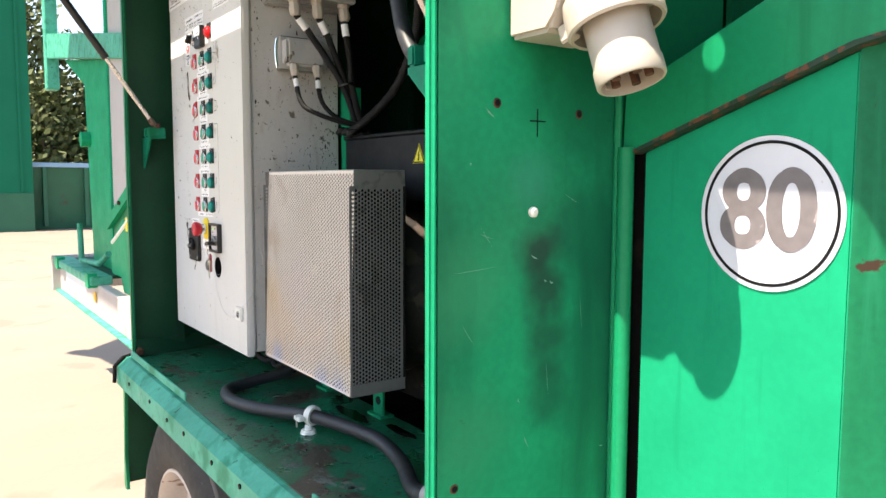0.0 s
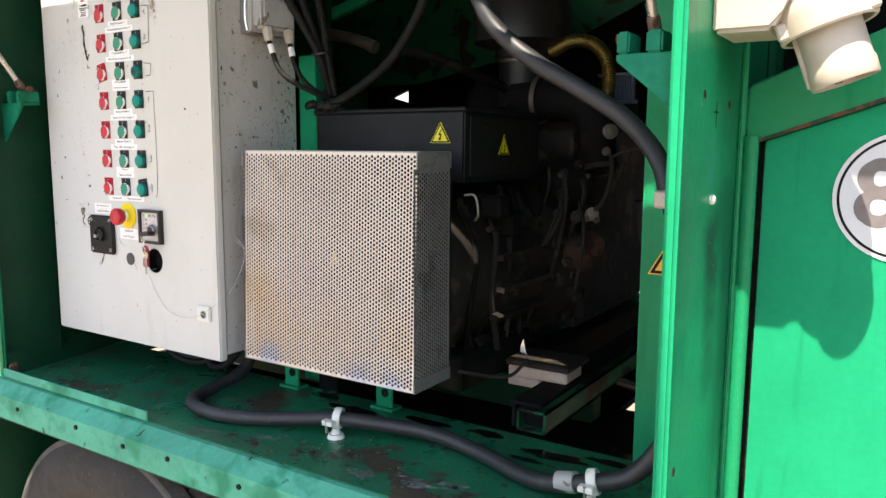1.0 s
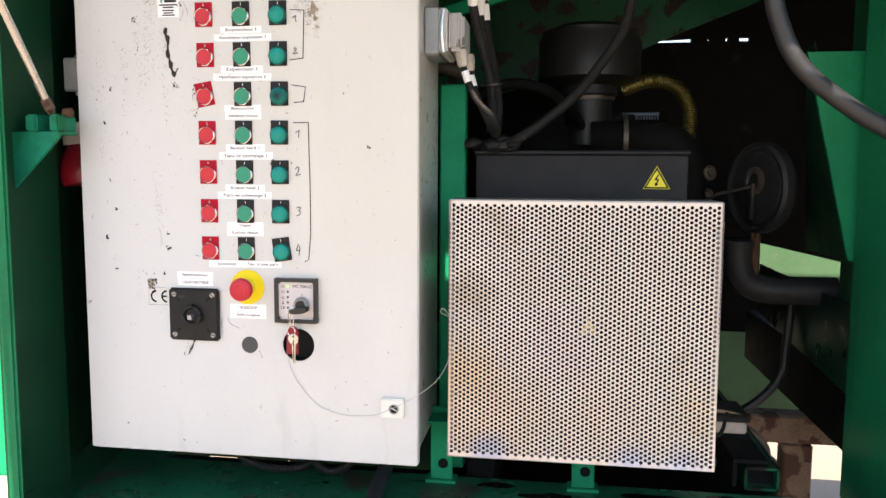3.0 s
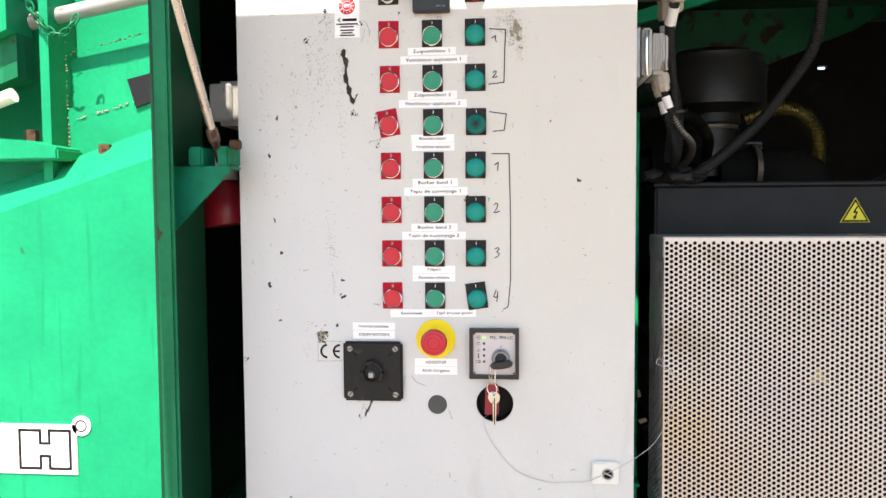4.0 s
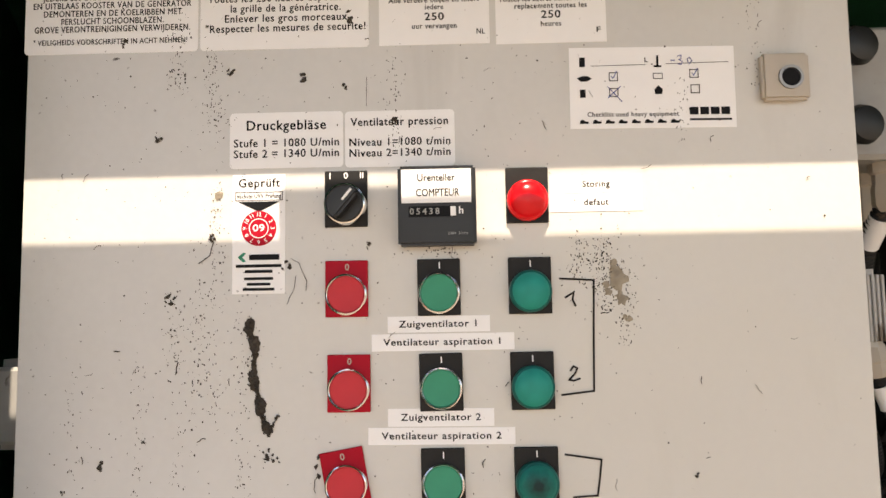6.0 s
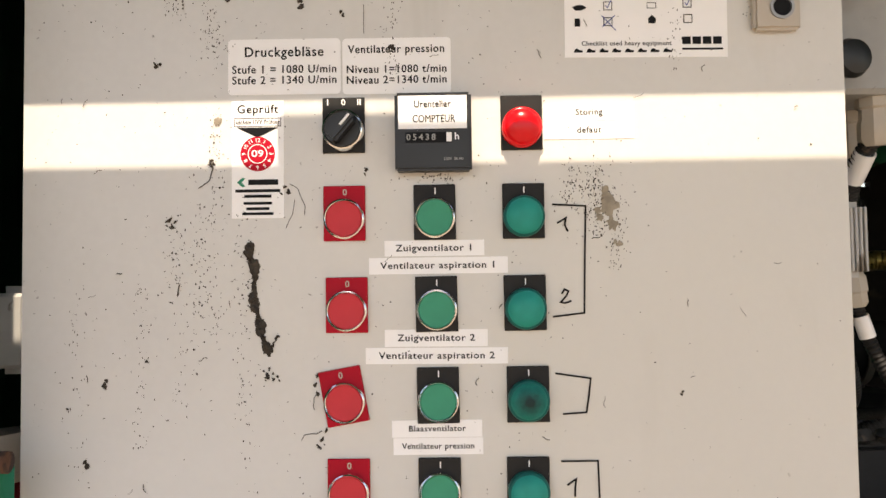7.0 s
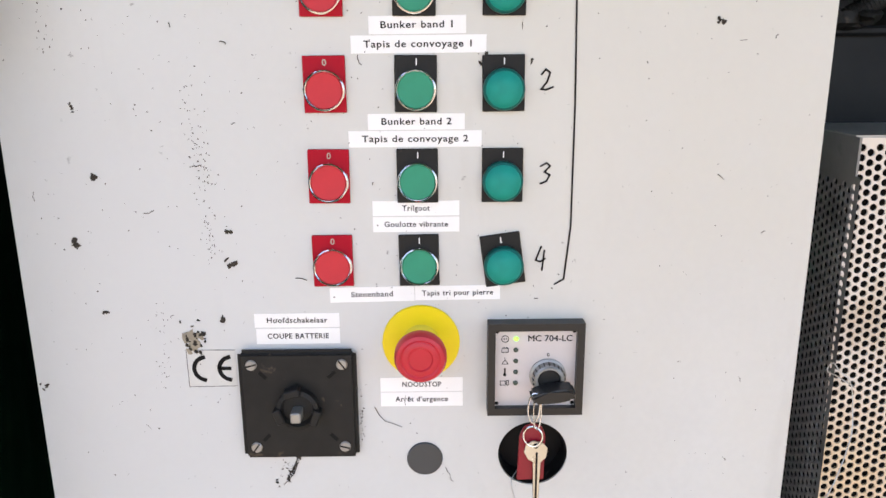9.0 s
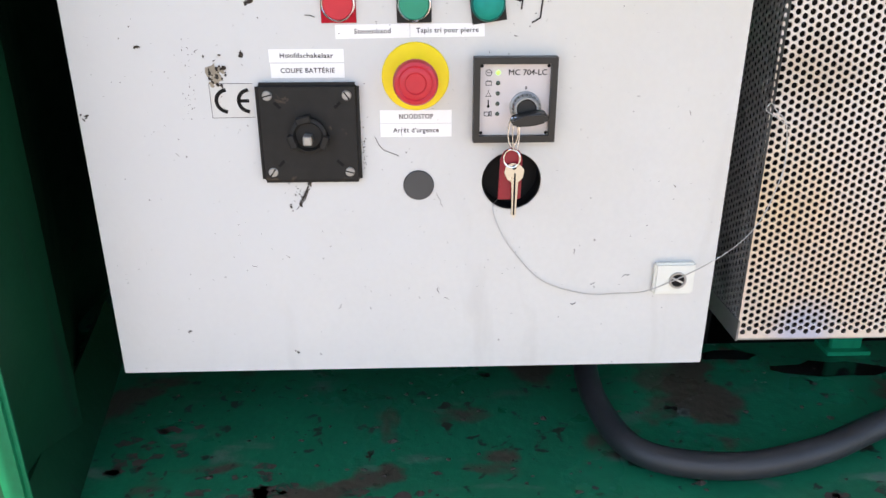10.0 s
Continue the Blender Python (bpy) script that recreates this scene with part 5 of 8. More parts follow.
letters("0", 0.0042, 0.1030, 1.4755, -0.0063, INK, mc)
LED = surface("green_led", (0.25, 0.8, 0.08), 0.3, var=0.02, bump=0.0, emit=0.6)
LED_OFF = surface("led_off", (0.05, 0.07, 0.05), 0.3, var=0.1, bump=0.0)
for k in range(5):
    z = 1.4893 - k * 0.0093
    part("indicator", disc(bm_new(), 0.0775, -0.006, z, 0.0020, 0.001, 14, 0.001), LED if k == 0 else LED_OFF, mc)
    b = bm_new()
    if k == 0:
        b = lathe(b, (0.0690, -0.0062, z), (0, -1, 0), [(0.0024, 0), (0.0024, 0.0001), (0.0030, 0.0001), (0.0030, 0)], 20)
        for dx in (-0.0009, 0.0009):
            disc(b, 0.0690 + dx, -0.0062, z, 0.0006, 0.0002, 8, 0, 0.0001)
    elif k == 1:
        strokes(b, [[(0.0665, z - 0.0018), (0.0715, z - 0.0018), (0.0715, z + 0.0016), (0.0665, z + 0.0016), (0.0665, z - 0.0018)], [(0.0675, z + 0.0022), (0.0685, z + 0.0022)], [(0.0697, z + 0.0022), (0.0707, z + 0.0022)]], -0.0064, 0.0005)
    elif k == 2:
        strokes(b, [[(0.0665, z - 0.0025), (0.0690, z + 0.0010), (0.0715, z - 0.0025), (0.0665, z - 0.0025)], [(0.0690, z + 0.0010), (0.0690, z + 0.0028)]], -0.0064, 0.0005)
    elif k == 3:
        strokes(b, [[(0.0690, z - 0.0024), (0.0690, z + 0.0030)]], -0.0064, 0.0012)
        disc(b, 0.0690, -0.0062, z - 0.0024, 0.0013, 0.0003, 12, 0, 0.0001)
    else:
        strokes(b, [[(0.0655, z - 0.0018), (0.0695, z - 0.0018), (0.0695, z + 0.0018), (0.0655, z + 0.0018), (0.0655, z - 0.0018)], [(0.0705, z - 0.0018), (0.0720, z - 0.0018), (0.0720, z + 0.0022), (0.0705, z + 0.0022), (0.0705, z - 0.0018)]], -0.0064, 0.0006)
    part("pictogram", b, INK, mc)
for sx, sz in ((0.0628, 1.4953), (0.1230, 1.4953), (0.0628, 1.4345), (0.1230, 1.4345)):
    part("screw", disc(bm_new(), sx, -0.006, sz, 0.0018, 0.0006, 12), INK, mc)
DARK_STEEL = surface("darkened_steel", (0.10, 0.10, 0.10), 0.4, 0.7, var=0.2, scale=60, bump=0.0)
lock = part("key_lock", lathe(bm_new(), (0.1030, -0.006, 1.4580), (0, -1, 0), [(0.0145, 0), (0.0145, 0.002), (0.0128, 0.003), (0.0120, 0.009), (0.0105, 0.0105), (0.0092, 0.0105), (0.0088, 0.008), (0, 0.008)], 32), STEEL_EDGE, mc, "steel key switch")
for k in range(20):
    a = 2 * math.pi * k / 20
    part("knurl", box(bm_new(), (-0.0005, -0.0150, 0.0118), (0.0005, -0.0095, 0.0129), m=Matrix.Translation((0.1030, 0, 1.4580)) @ Matrix.Rotation(a, 4, "Y")), DARK_STEEL, lock)
part("barrel", disc(bm_new(), 0.1030, -0.0138, 1.4580, 0.0088, 0.0012, 24), BLACK, lock)
b = prism(bm_new(), [(0.0870, 1.4520), (0.0875, 1.4480), (0.0905, 1.4455), (0.1060, 1.4462), (0.1180, 1.4490), (0.1215, 1.4525), (0.1205, 1.4565), (0.1150, 1.4585), (0.1000, 1.4560)], "y", -0.034, -0.0155, 0.002)
part("key_head", b, BLACK, mc, "black plastic key head")

keys = thing("key_bunch", (0.0905, -0.02, 1.42), "key ring with a dark red tag and a brass key", "keys")
b = sweep(bm_new(), [(0.0900 + 0.0045 * math.cos(a), -0.027 - 0.003 * math.sin(a), 1.4400 + 0.0140 * math.sin(a)) for a in (2 * math.pi * k / 28 for k in range(29))], 0.0006, 6)
part("wire_loop", b, CHROME, keys)
b = sweep(bm_new(), [(0.0925 + 0.003 * math.cos(a), -0.028, 1.4380 + 0.0155 * math.sin(a)) for a in (2 * math.pi * k / 28 for k in range(29))], 0.0005, 6)
part("wire_loop", b, CHROME, keys)
b = sweep(bm_new(), [(0.0900 + 0.0072 * math.cos(a), -0.025 - 0.002 * math.cos(a), 1.4150 + 0.0085 * math.sin(a)) for a in (2 * math.pi * k / 28 for k in range(29))], 0.0008, 6)
part("split_ring", b, CHROME, keys, "steel split ring")
b = prism(bm_new(), [(0.0785, 1.3740), (0.1000, 1.3745), (0.1005, 1.4130), (0.0975, 1.4210), (0.0905, 1.4240), (0.0835, 1.4210), (0.0800, 1.4130)], "y", -0.0205, -0.0180, 0.0008)
part("tag", b, TAG_RED, keys, "dark red plastic tag")
b = prism(bm_new(), [(0.0868, 1.3945), (0.0835, 1.4010), (0.0850, 1.4075), (0.0905, 1.4105), (0.0975, 1.4090), (0.1020, 1.4040), (0.1008, 1.3960), (0.0962, 1.3925), (0.0958, 1.3600), (0.0938, 1.3560), (0.0912, 1.3600), (0.0910, 1.3925)], "y", -0.0245, -0.0225, 0.0004)
key_ = part("key", b, KEY, keys, "pale brass key")
part("groove", box(bm_new(), (0.0926, -0.0250, 1.3600), (0.0942, -0.0243, 1.4010), 0.0003), INK, key_, "dark groove along the key")
part("eyelet", disc(bm_new(), 0.0925, -0.0243, 1.4065, 0.0022, 0.0006, 14, 0, 0.0001), INK, key_, "hole in the key's bow")

plug = solid("blanking_plug", disc(bm_new(), 0.0048, 0, 1.3830, 0.0146, 0.002, 36), GREY_PLASTIC, "dark grey round blanking plug in the door", "plug")
plug.data.materials.clear()
plug.data.materials.append(surface("dark_grey_plug", (0.05, 0.052, 0.055), 0.5, var=0.08, scale=30, bump=0.02))

for cx, cz, w, h, mat_ in ((0.2610, 1.2835, 0.0205, 0.0170, WHITE_PLASTIC), (0.2525, 2.0960, 0.0170, 0.0172, IVORY)):
    lk = thing("door_lock", (cx, 0, cz), "square pale lock plate with a round insert", "lock", "locks on the cabinet door")
    part("plate", box(bm_new(), (cx - w, -0.008, cz - h), (cx + w, 0, cz + h), 0.002, 2), mat_, lk)
    part("insert", lathe(bm_new(), (cx + 0.003, -0.008, cz - 0.001), (0, -1, 0), [(0.0088, 0), (0.0088, 0.0015), (0.0068, 0.0015), (0.0066, 0.0)], 26), STEEL_EDGE, lk, "round steel insert")
    part("keyhole", disc(bm_new(), cx + 0.003, -0.0078, cz - 0.001, 0.0066, 0.0008, 20, 0, 0.0002), INK, lk)
    mm = Matrix.Translation((cx + 0.003, 0, cz - 0.001)) @ Matrix.Rotation(radians(25), 4, "Y")
    if cz < 2:
        part("key_slot", box(bm_new(), (-0.006, -0.0092, -0.0009), (0.006, -0.0080, 0.0009), m=mm), WIRE, lk)

# thin wire hanging from the opening to the guard box
b = sweep(bm_new(), smooth([(0.083, 0.012, 1.3650), (0.076, -0.003, 1.361), (0.082, -0.003, 1.340), (0.096, -0.003, 1.316), (0.129, -0.003, 1.281), (0.173, -0.004, 1.267), (0.205, -0.006, 1.268), (0.239, -0.010, 1.274), (0.300, -0.010, 1.306),
                            (0.340, 0.000, 1.338), (0.362, 0.012, 1.385), (0.366, 0.020, 1.412), (0.362, 0.022, 1.436), (0.352, 0.022, 1.446), (0.344, 0.020, 1.455), (0.340, 0.020, 1.448), (0.350, 0.022, 1.442), (0.368, 0.024, 1.430)], 6), 0.00048, 6)
solid("hanging_wire", b, WIRE, "thin bright steel wire hanging across the door", "wire")

# marker notes
NOTES = [
    [[(0.0870, 1.9540), (0.1110, 1.9525), (0.1095, 1.9100), (0.1085, 1.8745), (0.0860, 1.8720)]],
    [[(0.0905, 1.9405), (0.0965, 1.9440), (0.0955, 1.9390), (0.0975, 1.9345)]],
    [[(0.0925, 1.8890), (0.0945, 1.8918), (0.0972, 1.8905), (0.0958, 1.8872), (0.0915, 1.8825), (0.0945, 1.8818), (0.0988, 1.8832)]],
    [[(0.0870, 1.8310), (0.1120, 1.8272), (0.1105, 1.8150), (0.1085, 1.8028), (0.0920, 1.8018)]],
    [[(0.0900, 1.7680), (0.1160, 1.7680), (0.1170, 1.7200), (0.1180, 1.6720), (0.1180, 1.5780), (0.1140, 1.5360), (0.1070, 1.5320)]],
    [[(0.0940, 1.7512), (0.1000, 1.7552), (0.0992, 1.7490), (0.0990, 1.7432)]],
    [[(0.0930, 1.6905), (0.0960, 1.6940), (0.0992, 1.6918), (0.0970, 1.6850), (0.0930, 1.6800), (0.0965, 1.6795), (0.1015, 1.6815)]],
    [[(0.0940, 1.6240), (0.0985, 1.6262), (0.1010, 1.6240), (0.0970, 1.6195), (0.1010, 1.6172), (0.0985, 1.6125), (0.0940, 1.6108)]],
    [[(0.0960, 1.5620), (0.0920, 1.5515), (0.0955, 1.5502), (0.0992, 1.5525)], [(0.0985, 1.5590), (0.0970, 1.5435)]],
]
for lines in NOTES:
    solid("marker_note", strokes(bm_new(), lines, -0.0006, 0.0014), MARKER, "hand-drawn black marker line on the cabinet door", "writing", "marker notes")

# dried mud and specks
rng = random.Random(7)


def blot(b, x, z, r, squash=1.0, y=-0.0005, lift=0.0012, n=9, turn=None):
    """A low irregular crumb of dirt."""
    turn = rng.uniform(0, 6.28) if turn is None else turn
    mid = b.verts.new((x, y - lift, z))
    ring = []
    for k in range(n):
        a = 2 * math.pi * k / n
        rr = r * rng.uniform(0.45, 1.25)
        u, v = rr * math.cos(a), rr * math.sin(a) * squash
        ring.append(b.verts.new((x + u * math.cos(turn) - v * math.sin(turn), y, z + u * math.sin(turn) + v * math.cos(turn))))
    for k in range(n):
        b.faces.new((mid, ring[k], ring[(k + 1) % n]))


b = bm_new()
track = smooth([(-0.1345, 0, 1.927), (-0.1360, 0, 1.918), (-0.1315, 0, 1.908), (-0.1330, 0, 1.889), (-0.1290, 0, 1.874), (-0.1265, 0, 1.862), (-0.1215, 0, 1.851), (-0.1150, 0, 1.861)], 9)
for k, p in enumerate(track):
    wide = (0.0034 if k < 8 else 0.0007 if k < 12 else 0.0028 + 0.0012 * math.sin(k * 0.5)) * (0.45 if k > 52 else 1.0)
    for _ in range(2):
        blot(b, p.x + rng.gauss(0, 0.0005), p.z + rng.gauss(0, 0.001), wide * rng.uniform(0.75, 1.05), 1.25, lift=rng.uniform(0.001, 0.003), n=12, turn=0.0)
for _ in range(14):
    blot(b, -0.120 + rng.gauss(0, 0.003), 1.838 - abs(rng.gauss(0, 0.008)), rng.uniform(0.0006, 0.0016))
solid("mud_streak", b, DIRT, "dark dried mud streak down the cabinet door", "dirt")
b = bm_new()
for x, z, r in ((-0.193, 1.942, 0.0042), (-0.163, 1.986, 0.0042), (-0.243, 1.827, 0.0036), (-0.254, 1.768, 0.0036), (0.177, 1.816, 0.0018), (0.219, 1.727, 0.0030), (-0.110, 1.966, 0.0050), (-0.268, 1.808, 0.0018), (-0.210, 1.844, 0.0018),
                (-0.050, 1.982, 0.0026), (-0.248, 1.670, 0.0026), (-0.239, 1.617, 0.0040), (-0.258, 1.568, 0.0048), (-0.142, 1.575, 0.0038), (-0.142, 1.551, 0.0044), (-0.152, 1.506, 0.0034), (-0.243, 1.512, 0.0028), (-0.297, 1.451, 0.0040),
                (-0.063, 2.150, 0.0045), (-0.055, 2.168, 0.0030), (-0.205, 2.062, 0.0034), (-0.098, 2.106, 0.0030), (-0.150, 2.112, 0.0032), (-0.065, 2.098, 0.0022), (-0.118, 1.364, 0.0026), (-0.230, 2.135, 0.0022), (-0.232, 1.230, 0.0030), (-0.124, 1.204, 0.0024), (-0.030, 2.0725, 0.0036), (0.085, 1.700, 0.0016)):
    for _ in range(4):
        blot(b, x + rng.gauss(0, r * 0.45), z + rng.gauss(0, r * 0.55), r * rng.uniform(0.35, 0.8), rng.uniform(0.3, 1.0), lift=r * 0.3)
for _ in range(1900):
    x, z = rng.uniform(-0.295, 0.295), 1.19 + 1.03 * rng.random() ** 0.6
    if x > 0.1 and rng.random() < 0.6:
        continue
    blot(b, x, z, rng.uniform(0.00022, 0.0008), rng.uniform(0.2, 1.0), lift=0.0003, n=6)
for x, z, sx, sz, n in ((-0.190, 1.915, 0.004, 0.020, 60), (-0.172, 1.905, 0.004, 0.030, 70), (-0.160, 1.990, 0.004, 0.022, 60), (-0.137, 1.920, 0.005, 0.018, 60), (0.118, 1.962, 0.010, 0.014, 130), (-0.160, 1.650, 0.005, 0.025, 60), (-0.1600, 2.075, 0.006, 0.01, 40), (-0.19, 2.105, 0.006, 0.006, 30), (0.0, 1.975, 0.016, 0.003, 60), (-0.112, 1.380, 0.004, 0.010, 30), (-0.047, 1.420, 0.002, 0.014, 40)):
    for _ in range(n):
        blot(b, x + rng.gauss(0, sx), z + rng.gauss(0, sz), rng.uniform(0.0003, 0.0010), rng.uniform(0.4, 1.0), lift=0.0003, n=5)
for k, (x, z) in enumerate(((-0.0860, 1.8320), (-0.0880, 1.8250), (-0.0860, 1.8180), (-0.0800, 1.7920), (-0.0830, 1.7860), (-0.0855, 1.7800), (-0.098, 1.385), (-0.101, 1.379), (-0.105, 1.372), (-0.108, 1.364), (0.053, 1.705), (0.049, 1.698))):
    blot(b, x, z, 0.0026, 0.5, lift=0.001)
for _ in range(26):
    blot(b, -0.1735 + rng.gauss(0, 0.0040), 1.4875 + rng.gauss(0, 0.0060), rng.uniform(0.0008, 0.0026), rng.uniform(0.4, 1.0), y=-0.0008, lift=0.002, n=7)
for k in range(16):
    blot(b, -0.097 - 0.0008 * k + rng.gauss(0, 0.0008), 1.3875 - 0.0015 * k, rng.uniform(0.0010, 0.0022), rng.uniform(0.4, 0.9), lift=0.0012, n=7)
solid("dirt_specks", b, DIRT, "scattered dirt crumbs on the cabinet door", "dirt", kind="stuff")
b = bm_new()
for x, z, r in ((0.128, 1.952, 0.0075), (0.125, 1.965, 0.0050), (0.131, 1.943, 0.0050), (0.121, 1.947, 0.0040), (-0.174, 1.490, 0.0085), (-0.176, 1.482, 0.0065), (-0.160, 2.019, 0.0040), (0.134, 1.925, 0.0035)):
    for _ in range(3):
        blot(b, x + rng.gauss(0, r * 0.3), z + rng.gauss(0, r * 0.5), r * rng.uniform(0.4, 0.9), 0.8, lift=0.0006, n=11)
solid("dried_mud_patch", b, PALE_DIRT, "pale dried mud patches on the cabinet door", "dirt", kind="stuff")

# faint vertical runs of fine dirt, dry fibres and smears on the door
hrng = random.Random(91)
b = bm_new()
for x, z0, z1, n in ((-0.160, 2.01, 1.86, 70), (-0.186, 1.94, 1.80, 50), (-0.173, 1.99, 1.83, 40), (-0.142, 1.93, 1.80, 60), (-0.136, 1.84, 1.74, 30), (-0.215, 1.90, 1.78, 60), (-0.262, 1.93, 1.70, 60), (0.118, 1.985, 1.93, 120), (0.134, 1.97, 1.905, 90), (0.10, 1.99, 1.95, 60), (-0.155, 1.66, 1.55, 70),
                     (-0.03, 2.12, 2.05, 60), (-0.165, 2.13, 2.08, 70), (-0.19, 2.16, 2.10, 60), (-0.20, 1.52, 1.44, 30), (0.235, 2.16, 2.09, 40), (0.18, 2.10, 2.05, 40)):
    for _ in range(n):
        t = hrng.random()
        px, pz = x + hrng.gauss(0, 0.0035), z0 + (z1 - z0) * t
        r = hrng.uniform(0.0002, 0.0006)
        b.faces.new([b.verts.new((px + r * hrng.uniform(0.5, 1.2) * math.cos(q * 1.2566), -0.0005, pz + r * hrng.uniform(0.8, 2.2) * math.sin(q * 1.2566))) for q in range(5)])
solid("fine_dirt_runs", b, DIRT, "fine dotted dirt runs down the cabinet door", "dirt", kind="stuff")
b = bm_new()
spots = [(-0.088, 1.832, 0.016, -1.3), (-0.083, 1.792, 0.018, -2.0), (-0.087, 1.818, 0.012, -1.5), (-0.100, 1.380, 0.024, -2.2), (-0.106, 1.972, 0.028, -1.1), (-0.102, 1.960, 0.022, -1.3), (-0.162, 1.985, 0.020, -1.6), (0.010, 1.985, 0.018, -1.4), (-0.050, 2.105, 0.022, -0.9), (0.022, 1.375, 0.016, -1.2), (-0.035, 1.43, 0.03, -1.5)]
spots += [(hrng.uniform(-0.29, 0.28), hrng.uniform(1.22, 2.2), hrng.uniform(0.003, 0.009), hrng.uniform(0, 6.28)) for _ in range(70)]
for x, z, l, a in spots:
    pts = [Vector((x, -0.0009, z))]
    for k in range(4):
        a += hrng.gauss(0, 0.45)
        pts.append(pts[-1] + Vector((math.cos(a), 0, math.sin(a))) * l / 4)
    sweep(b, pts, hrng.uniform(0.00016, 0.00034), 4)
solid("dry_fibres", b, DIRT, "thin dry root fibres stuck to the cabinet door", "dirt", kind="stuff")

# ---- gas struts on brackets ----
ROD = surface("pale_worn_rod", (0.62, 0.58, 0.55), 0.28, 0.8, var=0.15, scale=20, wear=(0.20, 0.12, 0.08), wear_at=0.66, wear_scale=40, bump=0.05)
BRACKET = surface("bracket_paint", (0.0, 0.18, 0.105), 0.45, var=0.3, scale=12, wear=(0.03, 0.035, 0.025), wear_at=0.70, wear_scale=40, streak=(0.0, 0.13, 0.055), streak_at=0.5, stretch=(3, 3, 3), bump=0.12, spec=0.12)
FITTING = surface("rust_stained_steel", (0.16, 0.11, 0.085), 0.55, 0.3, var=0.35, scale=40, wear=(0.07, 0.03, 0.02), wear_at=0.55, wear_scale=60, bump=0.2)


def strut(x, by, bz, ty, tz, joint):
    ob = thing("gas_strut", (x, by, bz), "gas strut with bright rod and black cylinder holding the flap", "strut", "flap struts")
    p, q = Vector((x, by, bz)), Vector((x, ty, tz))
    d = (q - p).normalized()
    part("rod", cyl(bm_new(), p + d * 0.02, p + d * (joint + 0.02), 0.0063, seg=18), ROD, ob, "bright rod")
    part("cylinder", cyl(bm_new(), p + d * joint, q, 0.0108, seg=20), BLACK, ob, "black cylinder")
    part("end_fitting", lathe(bm_new(), p - d * 0.026, d, [(0, 0), (0.0058, 0), (0.0062, 0.030), (0.0088, 0.035), (0.0088, 0.052), (0.0070, 0.056), (0, 0.056)], 18), FITTING, ob, "rust-stained end fitting")
    return ob


strut(-0.3205, -0.048, 1.782, -0.448, 2.362, 0.235)
strut(1.258, -0.070, 1.795, -0.437, 2.362, 0.235)
for s, x0, x1, y, dz in ((1, -0.379, -0.291, -0.045, 0.0), (-1, 1.303, 1.216, -0.074, 0.0205)):
    br = thing("strut_bracket", (x0, y, 1.75), "green welded bracket carrying a gas strut", "bracket", "strut brackets")
    part("web", prism(bm_new(), [(x0, 1.7495 + dz), (x1, 1.7495 + dz), (x1, 1.742 + dz), (x1 - 0.004 * s, 1.738 + dz), (x0, 1.655 + dz * 1.7)], "y", y - 0.028, y - 0.022), BRACKET, br)
    b = bm_new()
    for a, c in ((x0 + 0.026 * s, x0 + 0.048 * s), (x0 + 0.070 * s, x1)):
        box(b, (min(a, c), y - 0.030, 1.750 + dz), (max(a, c), y + 0.02, 1.779 + dz), 0.003, 2)
    box(b, (min(x0, x1), y - 0.021, 1.746 + dz), (max(x0, x1), y + 0.02, 1.7515 + dz), 0.001)
    part("channel", b, BRACKET, br)
    part("pin", cyl(bm_new(), (x1 - 0.006 * s, y - 0.004, 1.783 + dz * 0.5), (x1 + 0.008 * s, y - 0.004, 1.783 + dz * 0.5), 0.0075, seg=12), RUST, br, "pin with rusty head")
b = box(bm_new(), (-0.352, -0.118, 1.072), (-0.336, -0.098, 1.098), 0.004, 2)
solid("rusty_latch", b, RUST, "small rusty latch on the fin foot", "latch")

# ---- power inlet on the fin ----
inlet = thing("power_inlet", (1.313, 0.035, 1.80), "ivory wall-mounted power inlet pointing downwards", "inlet")
b = prism(bm_new(), [(1.314, 1.802), (1.390, 1.802), (1.402, 1.826), (1.438, 1.905), (1.446, 1.96), (1.446, 2.08), (1.314, 2.08)], "y", -0.008, 0.108, 0.006)
part("housing", b, IVORY, inlet)
AX = Vector((0.33, 0.02, -0.94)).normalized()
FC = Vector((1.442, 0.050, 1.830))
part("collar", lathe(bm_new(), FC, AX, [(0.030, -0.06), (0.046, -0.03), (0.059, -0.012), (0.0605, 0.0), (0.0605, 0.026), (0.058, 0.029), (0.054, 0.028), (0.054, 0.004), (0.041, 0.002)], 44), IVORY, inlet, "wide round collar")
part("spout", lathe(bm_new(), FC, AX, [(0.0405, 0.0), (0.0405, 0.074), (0.0422, 0.078), (0.0422, 0.098), (0.0410, 0.100), (0.0380, 0.100), (0.0370, 0.040), (0.0, 0.040)], 44), IVORY, inlet, "round shroud")
side = AX.cross(Vector((0, 1, 0))).normalized()
fwd = AX.cross(side).normalized()
for k in range(5):
    a = 2 * math.pi * k / 5 + 0.5
    p = FC + side * 0.022 * math.cos(a) + fwd * 0.022 * math.sin(a)
    part("pin", cyl(bm_new(), p + AX * 0.038, p + AX * 0.0965, 0.0055, seg=12), RUST, inlet, "tarnished brown contact pin")
part("key_nose", box(bm_new(), (-0.006, -0.004, 0), (0.006, 0.006, 0.094), 0.002, 1, Matrix.Translation(FC - side * 0.042) @ AX.to_track_quat("Z", "Y").to_matrix().to_4x4()), IVORY, inlet)
